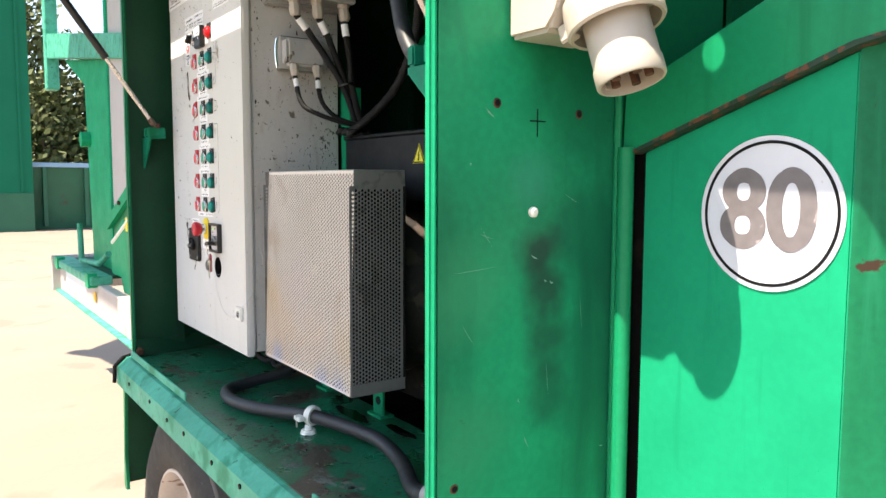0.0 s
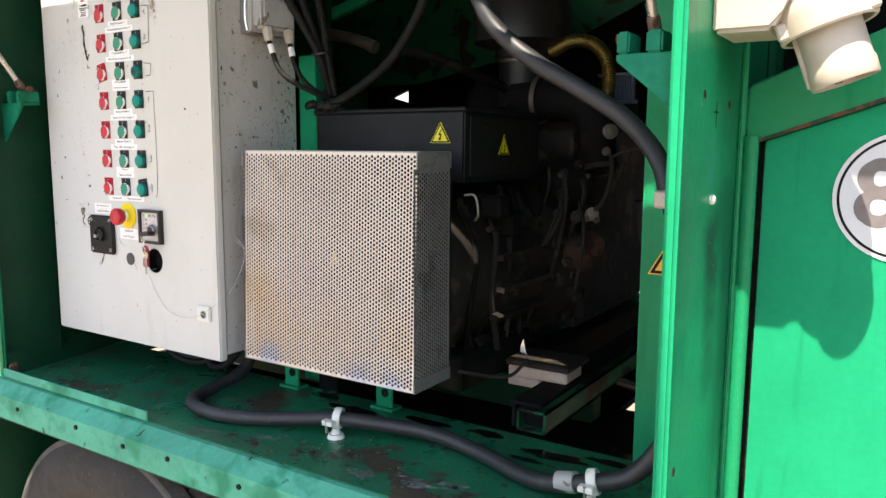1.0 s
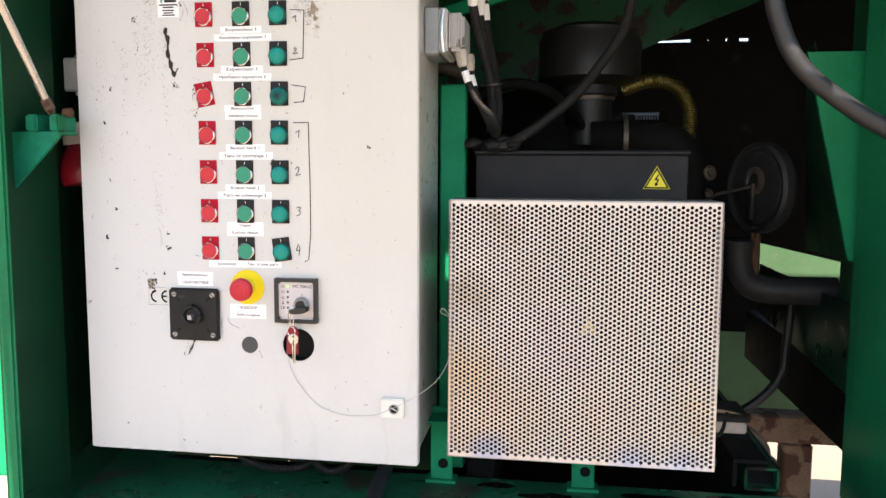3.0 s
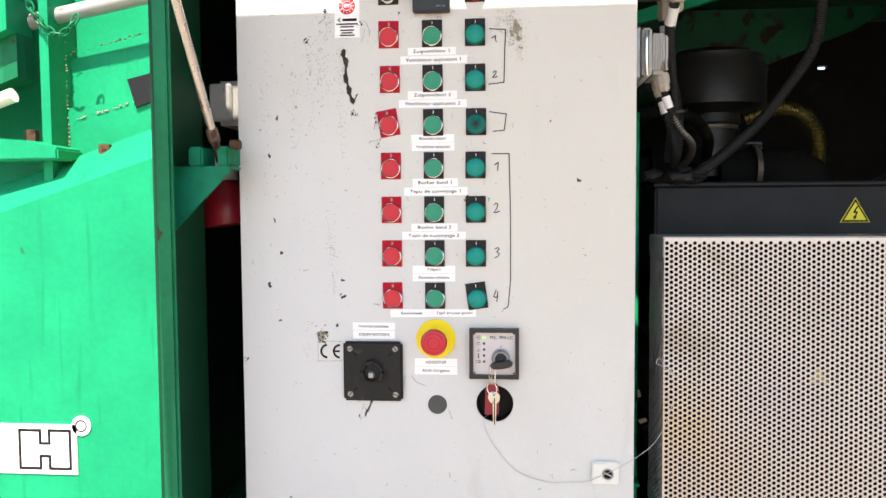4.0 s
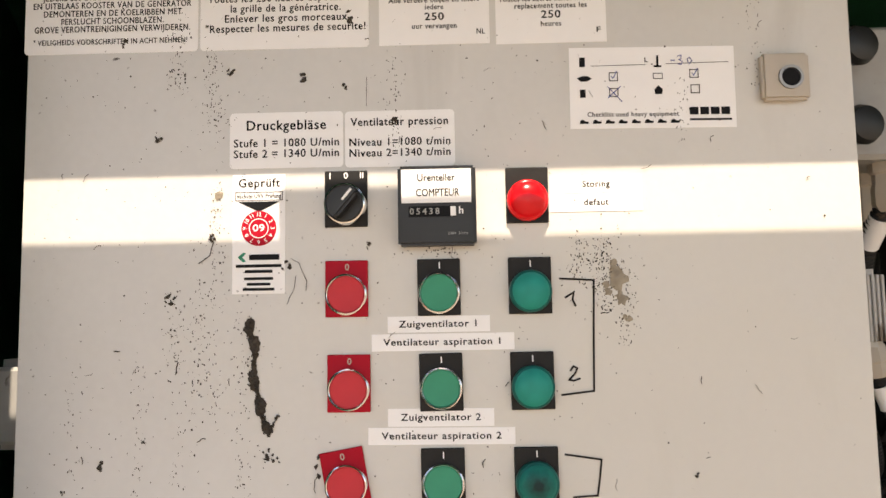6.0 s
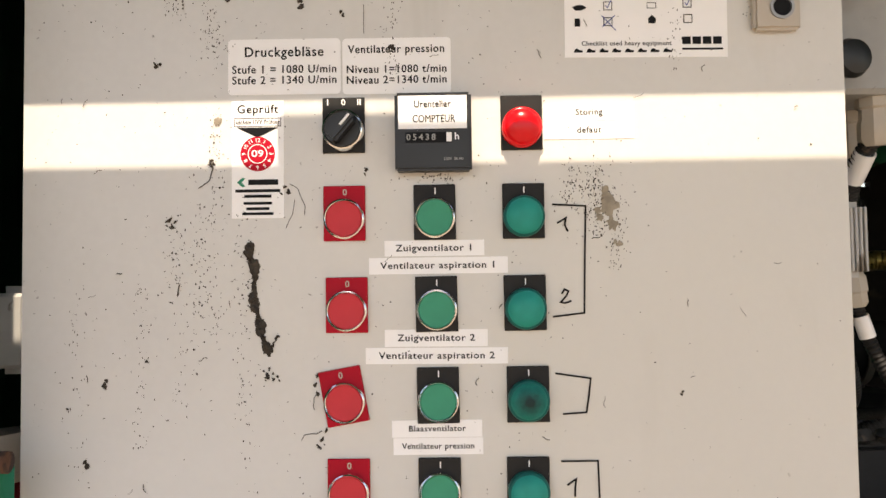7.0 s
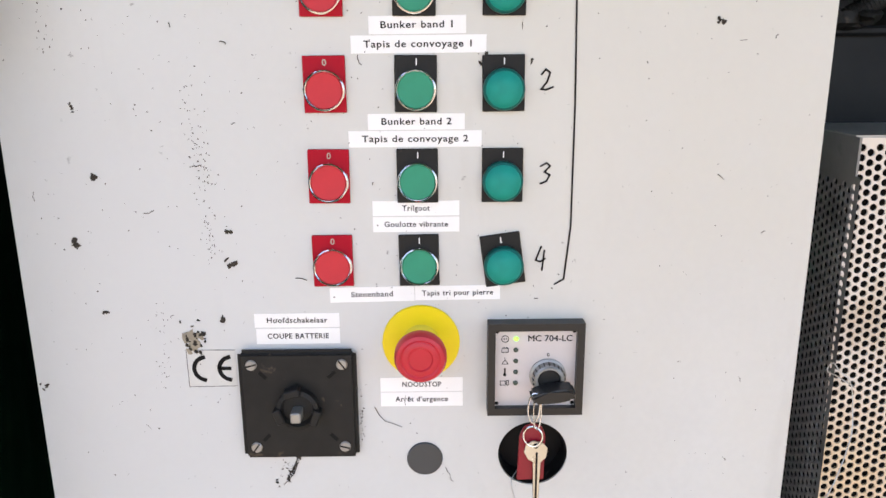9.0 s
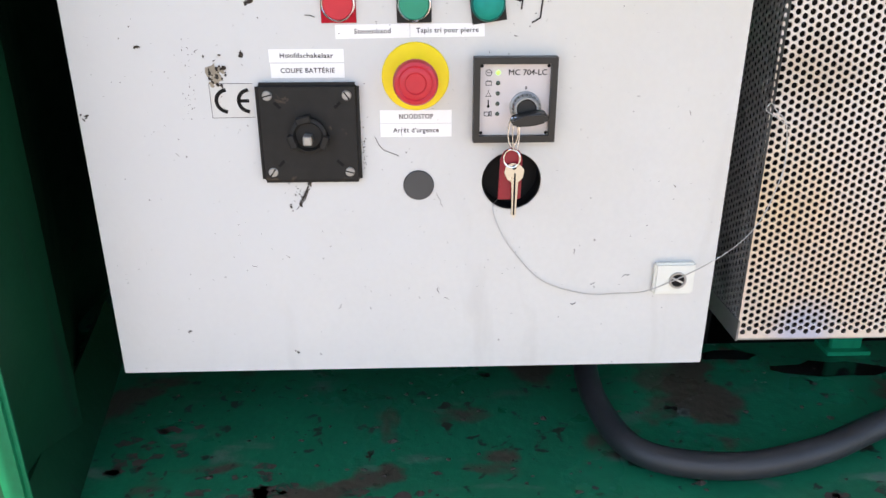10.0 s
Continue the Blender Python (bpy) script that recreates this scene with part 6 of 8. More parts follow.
for k in range(3):
    a = 2 * math.pi * k / 3 + 0.4
    p = FC + side * 0.057 * math.cos(a) + fwd * 0.057 * math.sin(a) + AX * 0.014
    part("lug", box(bm_new(), (-0.008, -0.012, -0.012), (0.008, 0.012, 0.012), 0.003, 1, Matrix.Translation(p) @ AX.to_track_quat("Z", "Y").to_matrix().to_4x4()), IVORY, inlet)
for y, z in ((0.02, 1.838), (-0.005, 1.90)):
    scr = part("cover_screw", lathe(bm_new(), (1.412 + (z - 1.838) * 0.66, y, z), (0.83, 0, -0.55), [(0.0095, -0.004), (0.0095, 0.002), (0, 0.002)], 20), IVORY, inlet, "slotted plastic screw")

# ---- cables and hoses ----
path = smooth([(0.215, 0.20, 1.20), (0.213, 0.15, 1.115), (0.212, 0.06, 1.094), (0.240, -0.028, 1.090), (0.330, -0.055, 1.090), (0.430, -0.036, 1.092), (0.520, 0.002, 1.097), (0.614, 0.030, 1.107), (0.720, 0.068, 1.102), (0.817, 0.085, 1.098), (0.930, 0.065, 1.092),
               (1.060, 0.012, 1.096), (1.162, 0.012, 1.118), (1.225, 0.025, 1.145), (1.272, 0.030, 1.22), (1.288, 0.030, 1.32), (1.288, 0.030, 1.42), (1.276, 0.034, 1.51), (1.256, 0.038, 1.573), (1.228, 0.060, 1.635), (1.165, 0.085, 1.696), (1.085, 0.088, 1.746),
               (1.003, 0.086, 1.794), (0.922, 0.086, 1.862), (0.885, 0.088, 1.935), (0.872, 0.09, 2.00), (0.864, 0.10, 2.12), (0.86, 0.12, 2.28)], 8)
power = thing("power_cable", (0.21, 0.15, 1.09), "thick black rubber power cable looped across the deck", "cable")
part("cable", sweep(bm_new(), [Vector(p) - Vector((0, 0, 0.0016)) for p in path], 0.0149, 16), RUBBER, power)
part("tape", cyl(bm_new(), (1.100, 0.010, 1.103), (1.132, 0.010, 1.110), 0.0178, seg=16), GREY_PLASTIC, power, "frayed grey tape")


def clamp(c, way, base_z):
    ob = thing("cable_clamp", (c[0], c[1], base_z), "white plastic clamp holding the thick cable on the deck", "clamp", "cable clamps")
    part("ring", lathe(bm_new(), Vector(c) - Vector(way).normalized() * 0.008, way, [(0.0152, 0), (0.0208, 0), (0.0216, 0.003), (0.0216, 0.012), (0.0208, 0.015), (0.0152, 0.015)], 28), WHITE_PLASTIC, ob)
    part("stem", cyl(bm_new(), (c[0], c[1] - 0.01, base_z + 0.004), (c[0], c[1] - 0.01, c[2] - 0.018), 0.010, 0.007, 14), WHITE_PLASTIC, ob)
    part("foot", cyl(bm_new(), (c[0], c[1] - 0.01, base_z), (c[0], c[1] - 0.01, base_z + 0.008), 0.018, 0.015, 20), WHITE_PLASTIC, ob)
    part("ear", box(bm_new(), (c[0] - 0.014, c[1] - 0.038, c[2] - 0.006), (c[0] + 0.012, c[1] - 0.022, c[2] + 0.004), 0.002), WHITE_PLASTIC, ob)
    part("screw", cyl(bm_new(), (c[0] - 0.002, c[1] - 0.036, c[2] - 0.020), (c[0] - 0.002, c[1] - 0.036, c[2] + 0.004), 0.0025, seg=8), STEEL_EDGE, ob)


clamp((0.614, 0.030, 1.107), (1, 0.38, -0.05), DZ)
clamp((1.162, 0.012, 1.118), (1, 0.15, 0.25), DZ)
cc = thing("cable_clip", (1.27, 0.04, 1.573), "ivory clip fixing the cable to the side plate", "clamp")
part("jaw", box(bm_new(), (1.240, 0.006, 1.561), (1.286, 0.022, 1.587), 0.003), IVORY, cc)
part("jaw", box(bm_new(), (1.246, 0.050, 1.561), (1.304, 0.064, 1.587), 0.003), IVORY, cc)
part("bridge", box(bm_new(), (1.280, 0.006, 1.563), (1.304, 0.064, 1.585), 0.003), IVORY, cc)
part("bolt", cyl(bm_new(), (1.254, 0.003, 1.574), (1.254, 0.067, 1.574), 0.004, seg=10), STEEL_EDGE, cc)

LIGHT_GREY = surface("light_grey_alloy", (0.44, 0.435, 0.42), 0.45, var=0.12, scale=20, wear=(0.16, 0.13, 0.10), wear_at=0.62, wear_scale=40, bump=0.06)
jb = thing("junction_box", (0.32, 0.09, 1.90), "grey connector housing on the cabinet side with beige glands", "junction box")
part("base", box(bm_new(), (0.297, 0.090, 1.890), (0.326, 0.196, 1.973), 0.003), STEEL_EDGE, jb, "metal base")
part("hood_frame", box(bm_new(), (0.325, 0.080, 1.892), (0.340, 0.200, 1.968), 0.003, 2), LIGHT_GREY, jb, "raised hood frame")
part("cover", box(bm_new(), (0.338, 0.090, 1.897), (0.368, 0.190, 1.962), 0.007, 2), LIGHT_GREY, jb, "grey ribbed cover")
for k in range(6):
    part("rib", box(bm_new(), (0.342 + k * 0.004, 0.0875, 1.902), (0.3445 + k * 0.004, 0.092, 1.957), 0.0006), LIGHT_GREY, jb)
part("lever", sweep(bm_new(), smooth([(0.333, 0.078, 1.893), (0.331, 0.0755, 1.915), (0.331, 0.0755, 1.945), (0.333, 0.078, 1.963)]), 0.0030, 8), CHROME, jb, "bright locking lever")
for p in ((0.361, 0.110, 1.897), (0.366, 0.168, 1.897)):
    part("gland", lathe(bm_new(), Vector(p), (0.15, 0.0, -1), [(0.0100, -0.004), (0.0118, 0), (0.0118, 0.012), (0.0102, 0.014), (0.0102, 0.022), (0.0072, 0.026), (0.0, 0.026)], 8), IVORY, jb, "beige cable gland")

HOSES = [
    [(0.364, 0.110, 1.874), (0.374, 0.111, 1.845), (0.390, 0.112, 1.812), (0.413, 0.125, 1.787), (0.421, 0.190, 1.765), (0.412, 0.250, 1.757)],
    [(0.369, 0.168, 1.874), (0.378, 0.166, 1.843), (0.392, 0.172, 1.805), (0.405, 0.200, 1.775), (0.411, 0.252, 1.757)],
    [(0.381, 0.103, 2.020), (0.378, 0.135, 1.985), (0.390, 0.180, 1.920), (0.404, 0.215, 1.860), (0.408, 0.240, 1.800), (0.410, 0.250, 1.765)],
    [(0.389, 0.159, 2.018), (0.385, 0.185, 1.978), (0.395, 0.205, 1.920), (0.404, 0.226, 1.860), (0.403, 0.250, 1.800), (0.402, 0.260, 1.765)],
    [(0.387, 0.231, 2.020), (0.392, 0.236, 1.975), (0.402, 0.240, 1.920), (0.414, 0.238, 1.860), (0.418, 0.250, 1.800), (0.414, 0.262, 1.765)],
]
for k, h in enumerate(HOSES):
    ob = thing("corrugated_hose", h[0], "black corrugated cable conduit beside the cabinet", "hose", "cable conduits")
    part("conduit", sweep(bm_new(), smooth(h, 10), 0.0062 if k < 2 else 0.0086, 12, 0.0010, 0.0040), BLACK_DUSTY, ob)
    p, q = Vector(h[0]), Vector(h[1])
    part("tape_label", cyl(bm_new(), p.lerp(q, 0.35), p.lerp(q, 1.0), 0.0069 if k < 2 else 0.0093, seg=14), WHITE, ob, "white paper tape label")
solid("cable_tie", lathe(bm_new(), (0.407, 0.226, 1.858), (0.05, 0.2, -1), [(0.0205, 0), (0.0215, 0.001), (0.0215, 0.005), (0.0205, 0.006)], 18), BLACK, "black cable tie round the conduits", "cable tie")
top = thing("connector_housing", (0.36, 0.11, 2.03), "grey multi-pin connector housing with black levers and glands", "connector")
part("housing", box(bm_new(), (0.298, 0.055, 2.045), (0.335, 0.255, 2.225), 0.004, 2), GREY_PLASTIC, top)
part("plate", box(bm_new(), (0.335, 0.080, 2.052), (0.410, 0.255, 2.165), 0.004), GREY_PLASTIC, top)
for z in (2.075, 2.140):
    part("lever", lathe(bm_new(), (0.338, 0.062, z), (0.2, -1, 0), [(0, 0), (0.015, 0), (0.0165, 0.006), (0.014, 0.012), (0.007, 0.014), (0, 0.014)], 18), BLACK, top, "black locking lever")
for k, h in enumerate(HOSES[2:]):
    p = Vector(h[0])
    part("gland", lathe(bm_new(), p + Vector((0, -0.002, 0.045)), (0.05, 0.08, -1), [(0.0115, 0), (0.0148, 0.004), (0.0148, 0.020), (0.0125, 0.022), (0.0125, 0.030), (0.0140, 0.034), (0.0140, 0.048), (0.0095, 0.054), (0, 0.054)], 8), IVORY, top, "beige cable gland")
big = thing("corrugated_hose", (0.45, 0.23, 1.75), "thicker black corrugated hose over the generator", "hose", "cable conduits")
part("conduit", sweep(bm_new(), smooth([(0.660, 0.25, 2.27), (0.668, 0.265, 2.14), (0.667, 0.272, 2.03), (0.655, 0.275, 1.965), (0.622, 0.280, 1.910), (0.566, 0.275, 1.838), (0.505, 0.255, 1.785), (0.455, 0.232, 1.750), (0.42, 0.23, 1.735)], 10), 0.0105, 14, 0.0011, 0.0042), BLACK_DUSTY, big)

# merged lumps stand for the taped end of the conduits
b = bm_new()
for k in range(16):
    p = Vector((0.412 + rng.gauss(0, 0.020), 0.252 + rng.gauss(0, 0.012), 1.733 + abs(rng.gauss(0, 0.008))))
    r = bmesh.ops.create_icosphere(b, subdivisions=2, radius=rng.uniform(0.010, 0.017), matrix=Matrix.Translation(p) @ Matrix.Diagonal((1.4, 1.1, 0.75, 1)))
    for v in r["verts"]:
        v.co += Vector((1, 1, 1)) * 0.006 * noise.noise(v.co * 90)
solid("hose_end_lump", b, BLACK_DUSTY, "black lump standing for the taped end where the conduits meet", "dirt", kind="stuff")

# hoses drooping below the cabinet
for pts in ([(-0.12, 0.20, 1.20), (-0.10, 0.17, 1.12), (-0.02, 0.16, 1.095), (0.06, 0.17, 1.11), (0.09, 0.19, 1.20)], [(0.02, 0.18, 1.20), (0.07, 0.16, 1.11), (0.12, 0.16, 1.10), (0.16, 0.18, 1.14), (0.17, 0.2, 1.20)]):
    ob = solid("corrugated_hose", sweep(bm_new(), smooth(pts, 10), 0.0085, 10, 0.001, 0.0046), BLACK_DUSTY, "black conduit drooping below the cabinet", "hose", "cable conduits")

# pipes behind, seen over the terminal box
ob = solid("pale_pipe", sweep(bm_new(), smooth([(0.16, 0.54, 1.955), (0.28, 0.52, 1.925), (0.335, 0.52, 1.905)]), 0.0165, 14), DULL_STEEL, "pale grey pipe behind the cabinet", "pipe")
ob = solid("black_pipe", sweep(bm_new(), smooth([(0.32, 0.55, 1.86), (0.42, 0.50, 1.885), (0.50, 0.52, 1.875), (0.56, 0.62, 1.84), (0.60, 0.80, 1.80)]), 0.013, 12), ENGINE_DARK, "black bent pipe above the generator", "pipe")

# ---- warning signs ----
def triangle_sign(name, apex, u, v, w, material, inner, label, normal, pen=0.05):
    """A triangle with a black rim; apex at the top, u along the base, v downwards."""
    apex, u, v, nrm = Vector(apex), Vector(u), Vector(v), Vector(normal)
    h = w * 0.866
    ob = thing(name, apex, label, "sign", "warning signs")

    def tri(s, lift, a=apex):
        c = a + v * h * 2 / 3
        b = bm_new()
        pts = [c + (p - c) * s for p in (a, a + v * h + u * w / 2, a + v * h - u * w / 2)]
        lo = [b.verts.new(p) for p in pts]
        hi = [b.verts.new(p + nrm * lift) for p in pts]
        b.faces.new(hi)
        b.faces.new(lo[::-1])
        for k in range(3):
            b.faces.new((lo[k], lo[(k + 1) % 3], hi[(k + 1) % 3], hi[k]))
        return b

    part("edge", tri(1.0, 0.0010), material, ob)
    part("rim", tri(0.93, 0.0013), INK, ob, "black rim")
    part("field", tri(0.74, 0.0016), material, ob)
    b = bm_new()
    c = apex + v * h * 0.62
    for pts in inner:
        for (x0, y0), (x1, y1), ww in [(p, q, pen) for p, q in zip(pts, pts[1:])]:
            p, q = c + (u * x0 - v * y0) * w, c + (u * x1 - v * y1) * w
            d = (q - p).normalized()
            s = d.cross(nrm) * w * ww / 2
            b.faces.new([b.verts.new(k + nrm * 0.0019) for k in (p - s - d * 0.0006, q - s + d * 0.0006, q + s + d * 0.0006, p + s - d * 0.0006)])
    part("symbol", b, INK, ob)
    return ob


BOLT = [[(0.06, 0.22), (-0.05, 0.02)], [(-0.05, 0.02), (0.06, 0.03)], [(0.06, 0.03), (-0.03, -0.20)], [(-0.03, -0.20), (-0.05, -0.12)], [(-0.03, -0.20), (0.03, -0.14)]]
HEAT = [[(dx + 0.022 * math.sin(k * 0.63), 0.15 - k * 0.0125) for k in range(21)] for dx in (-0.10, 0.0, 0.10)] + [[(-0.2, -0.17), (0.2, -0.17)]]
triangle_sign("shock_warning_sign", (0.719, 0.2395, 1.700), (1, 0, 0), (0, 0, -1), 0.050, SIGN_YELLOW, BOLT, "yellow triangle with a black lightning bolt", (0, -1, 0))
triangle_sign("shock_warning_sign", (0.7784, 0.407, 1.6765), (0, 1, 0), (0, 0, -1), 0.050, SIGN_YELLOW, BOLT, "yellow triangle with a black lightning bolt, dusty", (1, 0, 0))
triangle_sign("heat_warning_sign", (1.222, 0.2045, 1.512), (1, 0, 0), (0, 0, -1), 0.094, SIGN_ORANGE, HEAT, "amber triangle with three black heat waves", (0, -1, 0), 0.028)

# ---- fittings in the gap beside the cabinet ----
beacon = thing("red_beacon", (-0.37, 0.10, 1.66), "dark red beacon tucked beside the cabinet", "beacon")
part("lens", lathe(bm_new(), (-0.372, 0.10, 1.735), (0.15, 0, -1), [(0.020, 0), (0.030, 0.01), (0.042, 0.035), (0.046, 0.06), (0.040, 0.075), (0, 0.08)], 28), TAG_RED, beacon)
part("base", cyl(bm_new(), (-0.372, 0.10, 1.735), (-0.375, 0.10, 1.775), 0.028, seg=20), IVORY, beacon)
sock = thing("wall_socket", (-0.36, 0.10, 1.86), "grey outlet box on the cabinet side", "socket")
part("body", box(bm_new(), (-0.372, 0.075, 1.826), (-0.297, 0.155, 1.900), 0.008, 2), GREY_PLASTIC, sock)
part("lid", box(bm_new(), (-0.378, 0.068, 1.832), (-0.34, 0.076, 1.894), 0.003), GREY_PLASTIC, sock)
b = bm_new()
foot = [(-0.336, -0.112), (-0.415, 0.30)]
quad = [Vector((x + dx, y, DZ + dz)) for dx, dz in ((0, 0), (-0.030, 0.052)) for x, y in foot]
vs = [b.verts.new(p) for p in quad] + [b.verts.new(p + Vector((-0.006, 0, -0.002))) for p in quad]
for f in ((0, 1, 3, 2), (4, 5, 7, 6), (0, 1, 5, 4), (2, 3, 7, 6), (0, 2, 6, 4), (1, 3, 7, 5)):
    b.faces.new([vs[k] for k in f])
solid("corner_strip", b, GREEN_DARK, "slanted green strip along the deck corner", "trim", kind="structure")

# ---- wheel and mudguard ----
wheel = thing("wheel", (-0.045, -0.06, GZ), "worn trailer tyre on a pale dusty rim", "wheel")
WC = (-0.045, -0.075, 0.520)
b = lathe(bm_new(), WC, (0, 1, 0), [(0.262, 0.0), (0.275, -0.010), (0.300, -0.018), (0.340, -0.022), (0.375, -0.017), (0.404, -0.002), (0.413, 0.004), (0.414, 0.012), (0.414, 0.262), (0.405, 0.290), (0.340, 0.31), (0.262, 0.30)], 72)
tyre = part("tyre", b, TYRE, wheel)
# tread ribs in a paler rubber than the sidewall
TREAD = surface("pale_tread_rubber", (0.085, 0.080, 0.074), 0.85, var=0.3, scale=18, wear=(0.16, 0.15, 0.135), wear_at=0.62, wear_scale=30, bump=0.3)
for k, (ya, yb) in enumerate(((0.004, 0.050), (0.062, 0.108), (0.118, 0.164), (0.174, 0.220), (0.230, 0.270))):
    b = bm_new()
    n = 60 if k else 1
    if not k:
        lathe(b, WC, (0, 1, 0), [(0.410, ya), (0.424, ya + 0.002), (0.428, ya + 0.006), (0.430, yb - 0.003), (0.427, yb), (0.410, yb)], 72)
    else:
        for q in range(n):
            m = Matrix.Translation(WC) @ Matrix.Rotation(2 * math.pi * (q + 0.3 * (k % 2)) / n, 4, "Y")
            box(b, (0.408, ya, -0.0205), (0.430, yb - (0.004 if q % 2 else 0), 0.0205), m=m)
    part("tread_rib", b, TREAD, tyre, "pale worn tread rib")
rim_ = part("rim", lathe(bm_new(), WC, (0, 1, 0), [(0.268, 0.004), (0.266, -0.006), (0.258, -0.008), (0.252, 0.0), (0.246, 0.03), (0.240, 0.075), (0.205, 0.085), (0.165, 0.07), (0.145, 0.045), (0.10, 0.04), (0.098, 0.005), (0.06, -0.005), (0, -0.005)], 56), RIM, wheel, "pale dished rim")
for k in range(10):
    a = 2 * math.pi * k / 10
    p = Vector((WC[0] + 0.135 * math.cos(a), WC[1] + 0.04, WC[2] + 0.135 * math.sin(a)))
    part("wheel_nut", cyl(bm_new(), p, p - Vector((0, 0.026, 0)), 0.014, 0.012, 6), RUST, rim_)
guardm = thing("mudguard", (-0.43, 0.05, 0.61), "bent green mudguard plate with chipped edge", "mudguard")
part("sheet", prism(bm_new(), [(-0.385, 1.050), (-0.452, 0.940), (-0.478, 0.630), (-0.470, 0.628), (-0.443, 0.938), (-0.372, 1.045)], "y", -0.128, 0.32), GREEN_DARK, guardm)
part("front_lip", prism(bm_new(), [(-0.386, 1.055), (-0.458, 0.945), (-0.485, 0.625), (-0.478, 0.606), (-0.448, 0.612), (-0.462, 0.72), (-0.436, 0.935), (-0.366, 1.02)], "y", -0.138, -0.128), GREEN_MID, guardm)
b = prism(bm_new(), [(-0.385, 0.975), (1.33, 0.975), (1.33, 0.985), (-0.385, 0.985)], "y", -0.16, 0.30)
part("top_sheet", b, GREEN_DARK, guardm)
part("axle", cyl(bm_new(), (WC[0], 0.2, 0.52), (WC[0], 1.6, 0.52), 0.06, seg=20), ENGINE_DARK, wheel)

# ---- belly plates and beams below the engine ----
for lo, hi in (((-0.60, 0.24, 0.93), (0.26, 0.55, 0.95)), ((0.26, 0.24, 0.93), (0.92, 1.50, 0.95)), ((-0.6, 0.645, 0.93), (0.26, 1.5, 0.95)), ((0.92, 0.24, 0.93), (1.32, 0.36, 0.95)), ((0.92, 0.36, 0.93), (1.05, 0.83, 0.95))):
    solid("belly_plate", box(bm_new(), lo, hi), ENGINE_DARK, "oily black belly plate under the engine", "plate", kind="structure")
for lo, hi in (((0.36, 0.25, 1.0), (0.42, 1.45, 1.12)), ((0.70, 0.62, 1.0), (0.78, 1.45, 1.12))):
    solid("engine_bearer", box(bm_new(), lo, hi, 0.004), ENGINE_DARK, "near-black steel bearer under the generator", "beam", kind="structure")
solid("rusty_beam", box(box(bm_new(), (0.90, 1.16, 0.856), (1.44, 1.24, 0.945), 0.008), (1.248, 1.165, 0.66), (1.335, 1.235, 0.854), 0.006), surface("dusty_rusty_steel", (0.17, 0.12, 0.09), 0.8, var=0.4, scale=10, wear=(0.06, 0.03, 0.02), wear_at=0.5, wear_scale=14, bump=0.3), "dusty rust-brown beam across the frame", "beam", kind="structure")
for pts in ([(0.93, 0.62, 1.10), (1.00, 0.74, 1.045), (1.08, 0.86, 0.98), (1.14, 0.96, 0.90), (1.15, 1.0, 0.80)], [(1.172, 0.90, 1.40), (1.166, 0.90, 1.29), (1.160, 0.90, 1.207), (1.153, 0.90, 1.147), (1.112, 0.90, 1.081), (1.041, 0.90, 1.028), (0.94, 0.93, 0.99)]):
    solid("fuel_hose", sweep(bm_new(), smooth(pts), 0.012, 10), RUBBER, "black fuel hose low in the bay", "hose", "fuel hoses")
# wheel shape added to fill in for unclear dark clutter
far = thing("clutter_wheel", (1.05, 1.4, GZ), "dark wheel shape filling in unclear clutter below the bay", "wheel")
part("tyre", lathe(bm_new(), (1.05, 1.33, 0.45), (0, 1, 0), [(0.20, 0.0), (0.23, -0.02), (0.29, -0.02), (0.33, 0.0), (0.355, 0.03), (0.36, 0.10), (0.355, 0.18), (0.33, 0.2), (0.20, 0.2)], 56), TYRE, far)
part("rim", lathe(bm_new(), (1.05, 1.33, 0.45), (0, 1, 0), [(0.205, 0.0), (0.195, -0.01), (0.185, 0.05), (0.10, 0.06), (0.08, 0.0), (0, 0.0)], 40), ENGINE_DARK, far)

# sheet metal deep in the bay
DARK_GLOSS = surface("glossy_dark_green", (0.004, 0.045, 0.022), 0.3, var=0.35, scale=5, wear=(0.012, 0.01, 0.008), wear_at=0.62, wear_scale=9, bump=0.05, spec=0.5)
duct = thing("sheet_duct", (1.15, 0.7, 1.5), "dark green folded sheet duct beside the engine", "duct")
part("side", prism(bm_new(), [(1.055, 1.945), (1.215, 1.945), (1.215, 1.50), (1.16, 1.50)], "y", 0.495, 0.505), SHADED_GREEN, duct)
b = bm_new()
ends = [[b.verts.new((x + o, y, z)) for x, y, z in ((1.055, 0.5055, 1.945), (1.160, 0.5055, 1.50), (1.245, 1.05, 1.47), (1.235, 1.05, 2.06))] for o in (0.0, 0.006)]
b.faces.new(ends[0])
b.faces.new(ends[1][::-1])
for q in range(4):
    b.faces.new((ends[0][q], ends[1][q], ends[1][(q + 1) % 4], ends[0][(q + 1) % 4]))
part("cheek", b, GREEN_DARK, duct, "dark sloping cheek")
part("side_sheet", prism(bm_new(), [(0.475, 1.19), (1.30, 1.245), (1.30, 1.40), (0.475, 1.396)], "x", 1.186, 1.192), DARK_GLOSS, duct, "glossy dark green side sheet")
part("side_beam", box(bm_new(), (1.20, 0.335, 1.045), (1.27, 1.50, 1.215), 0.004), ENGINE_DARK, duct, "black longitudinal beam")
solid("roof_beam", prism(bm_new(), [(0.10, 2.010), (0.78, 2.208), (0.78, 2.238), (0.10, 2.040)], "y", 0.62, 0.64), GREEN, "green slanted roof beam inside the bay", "beam", kind="structure")
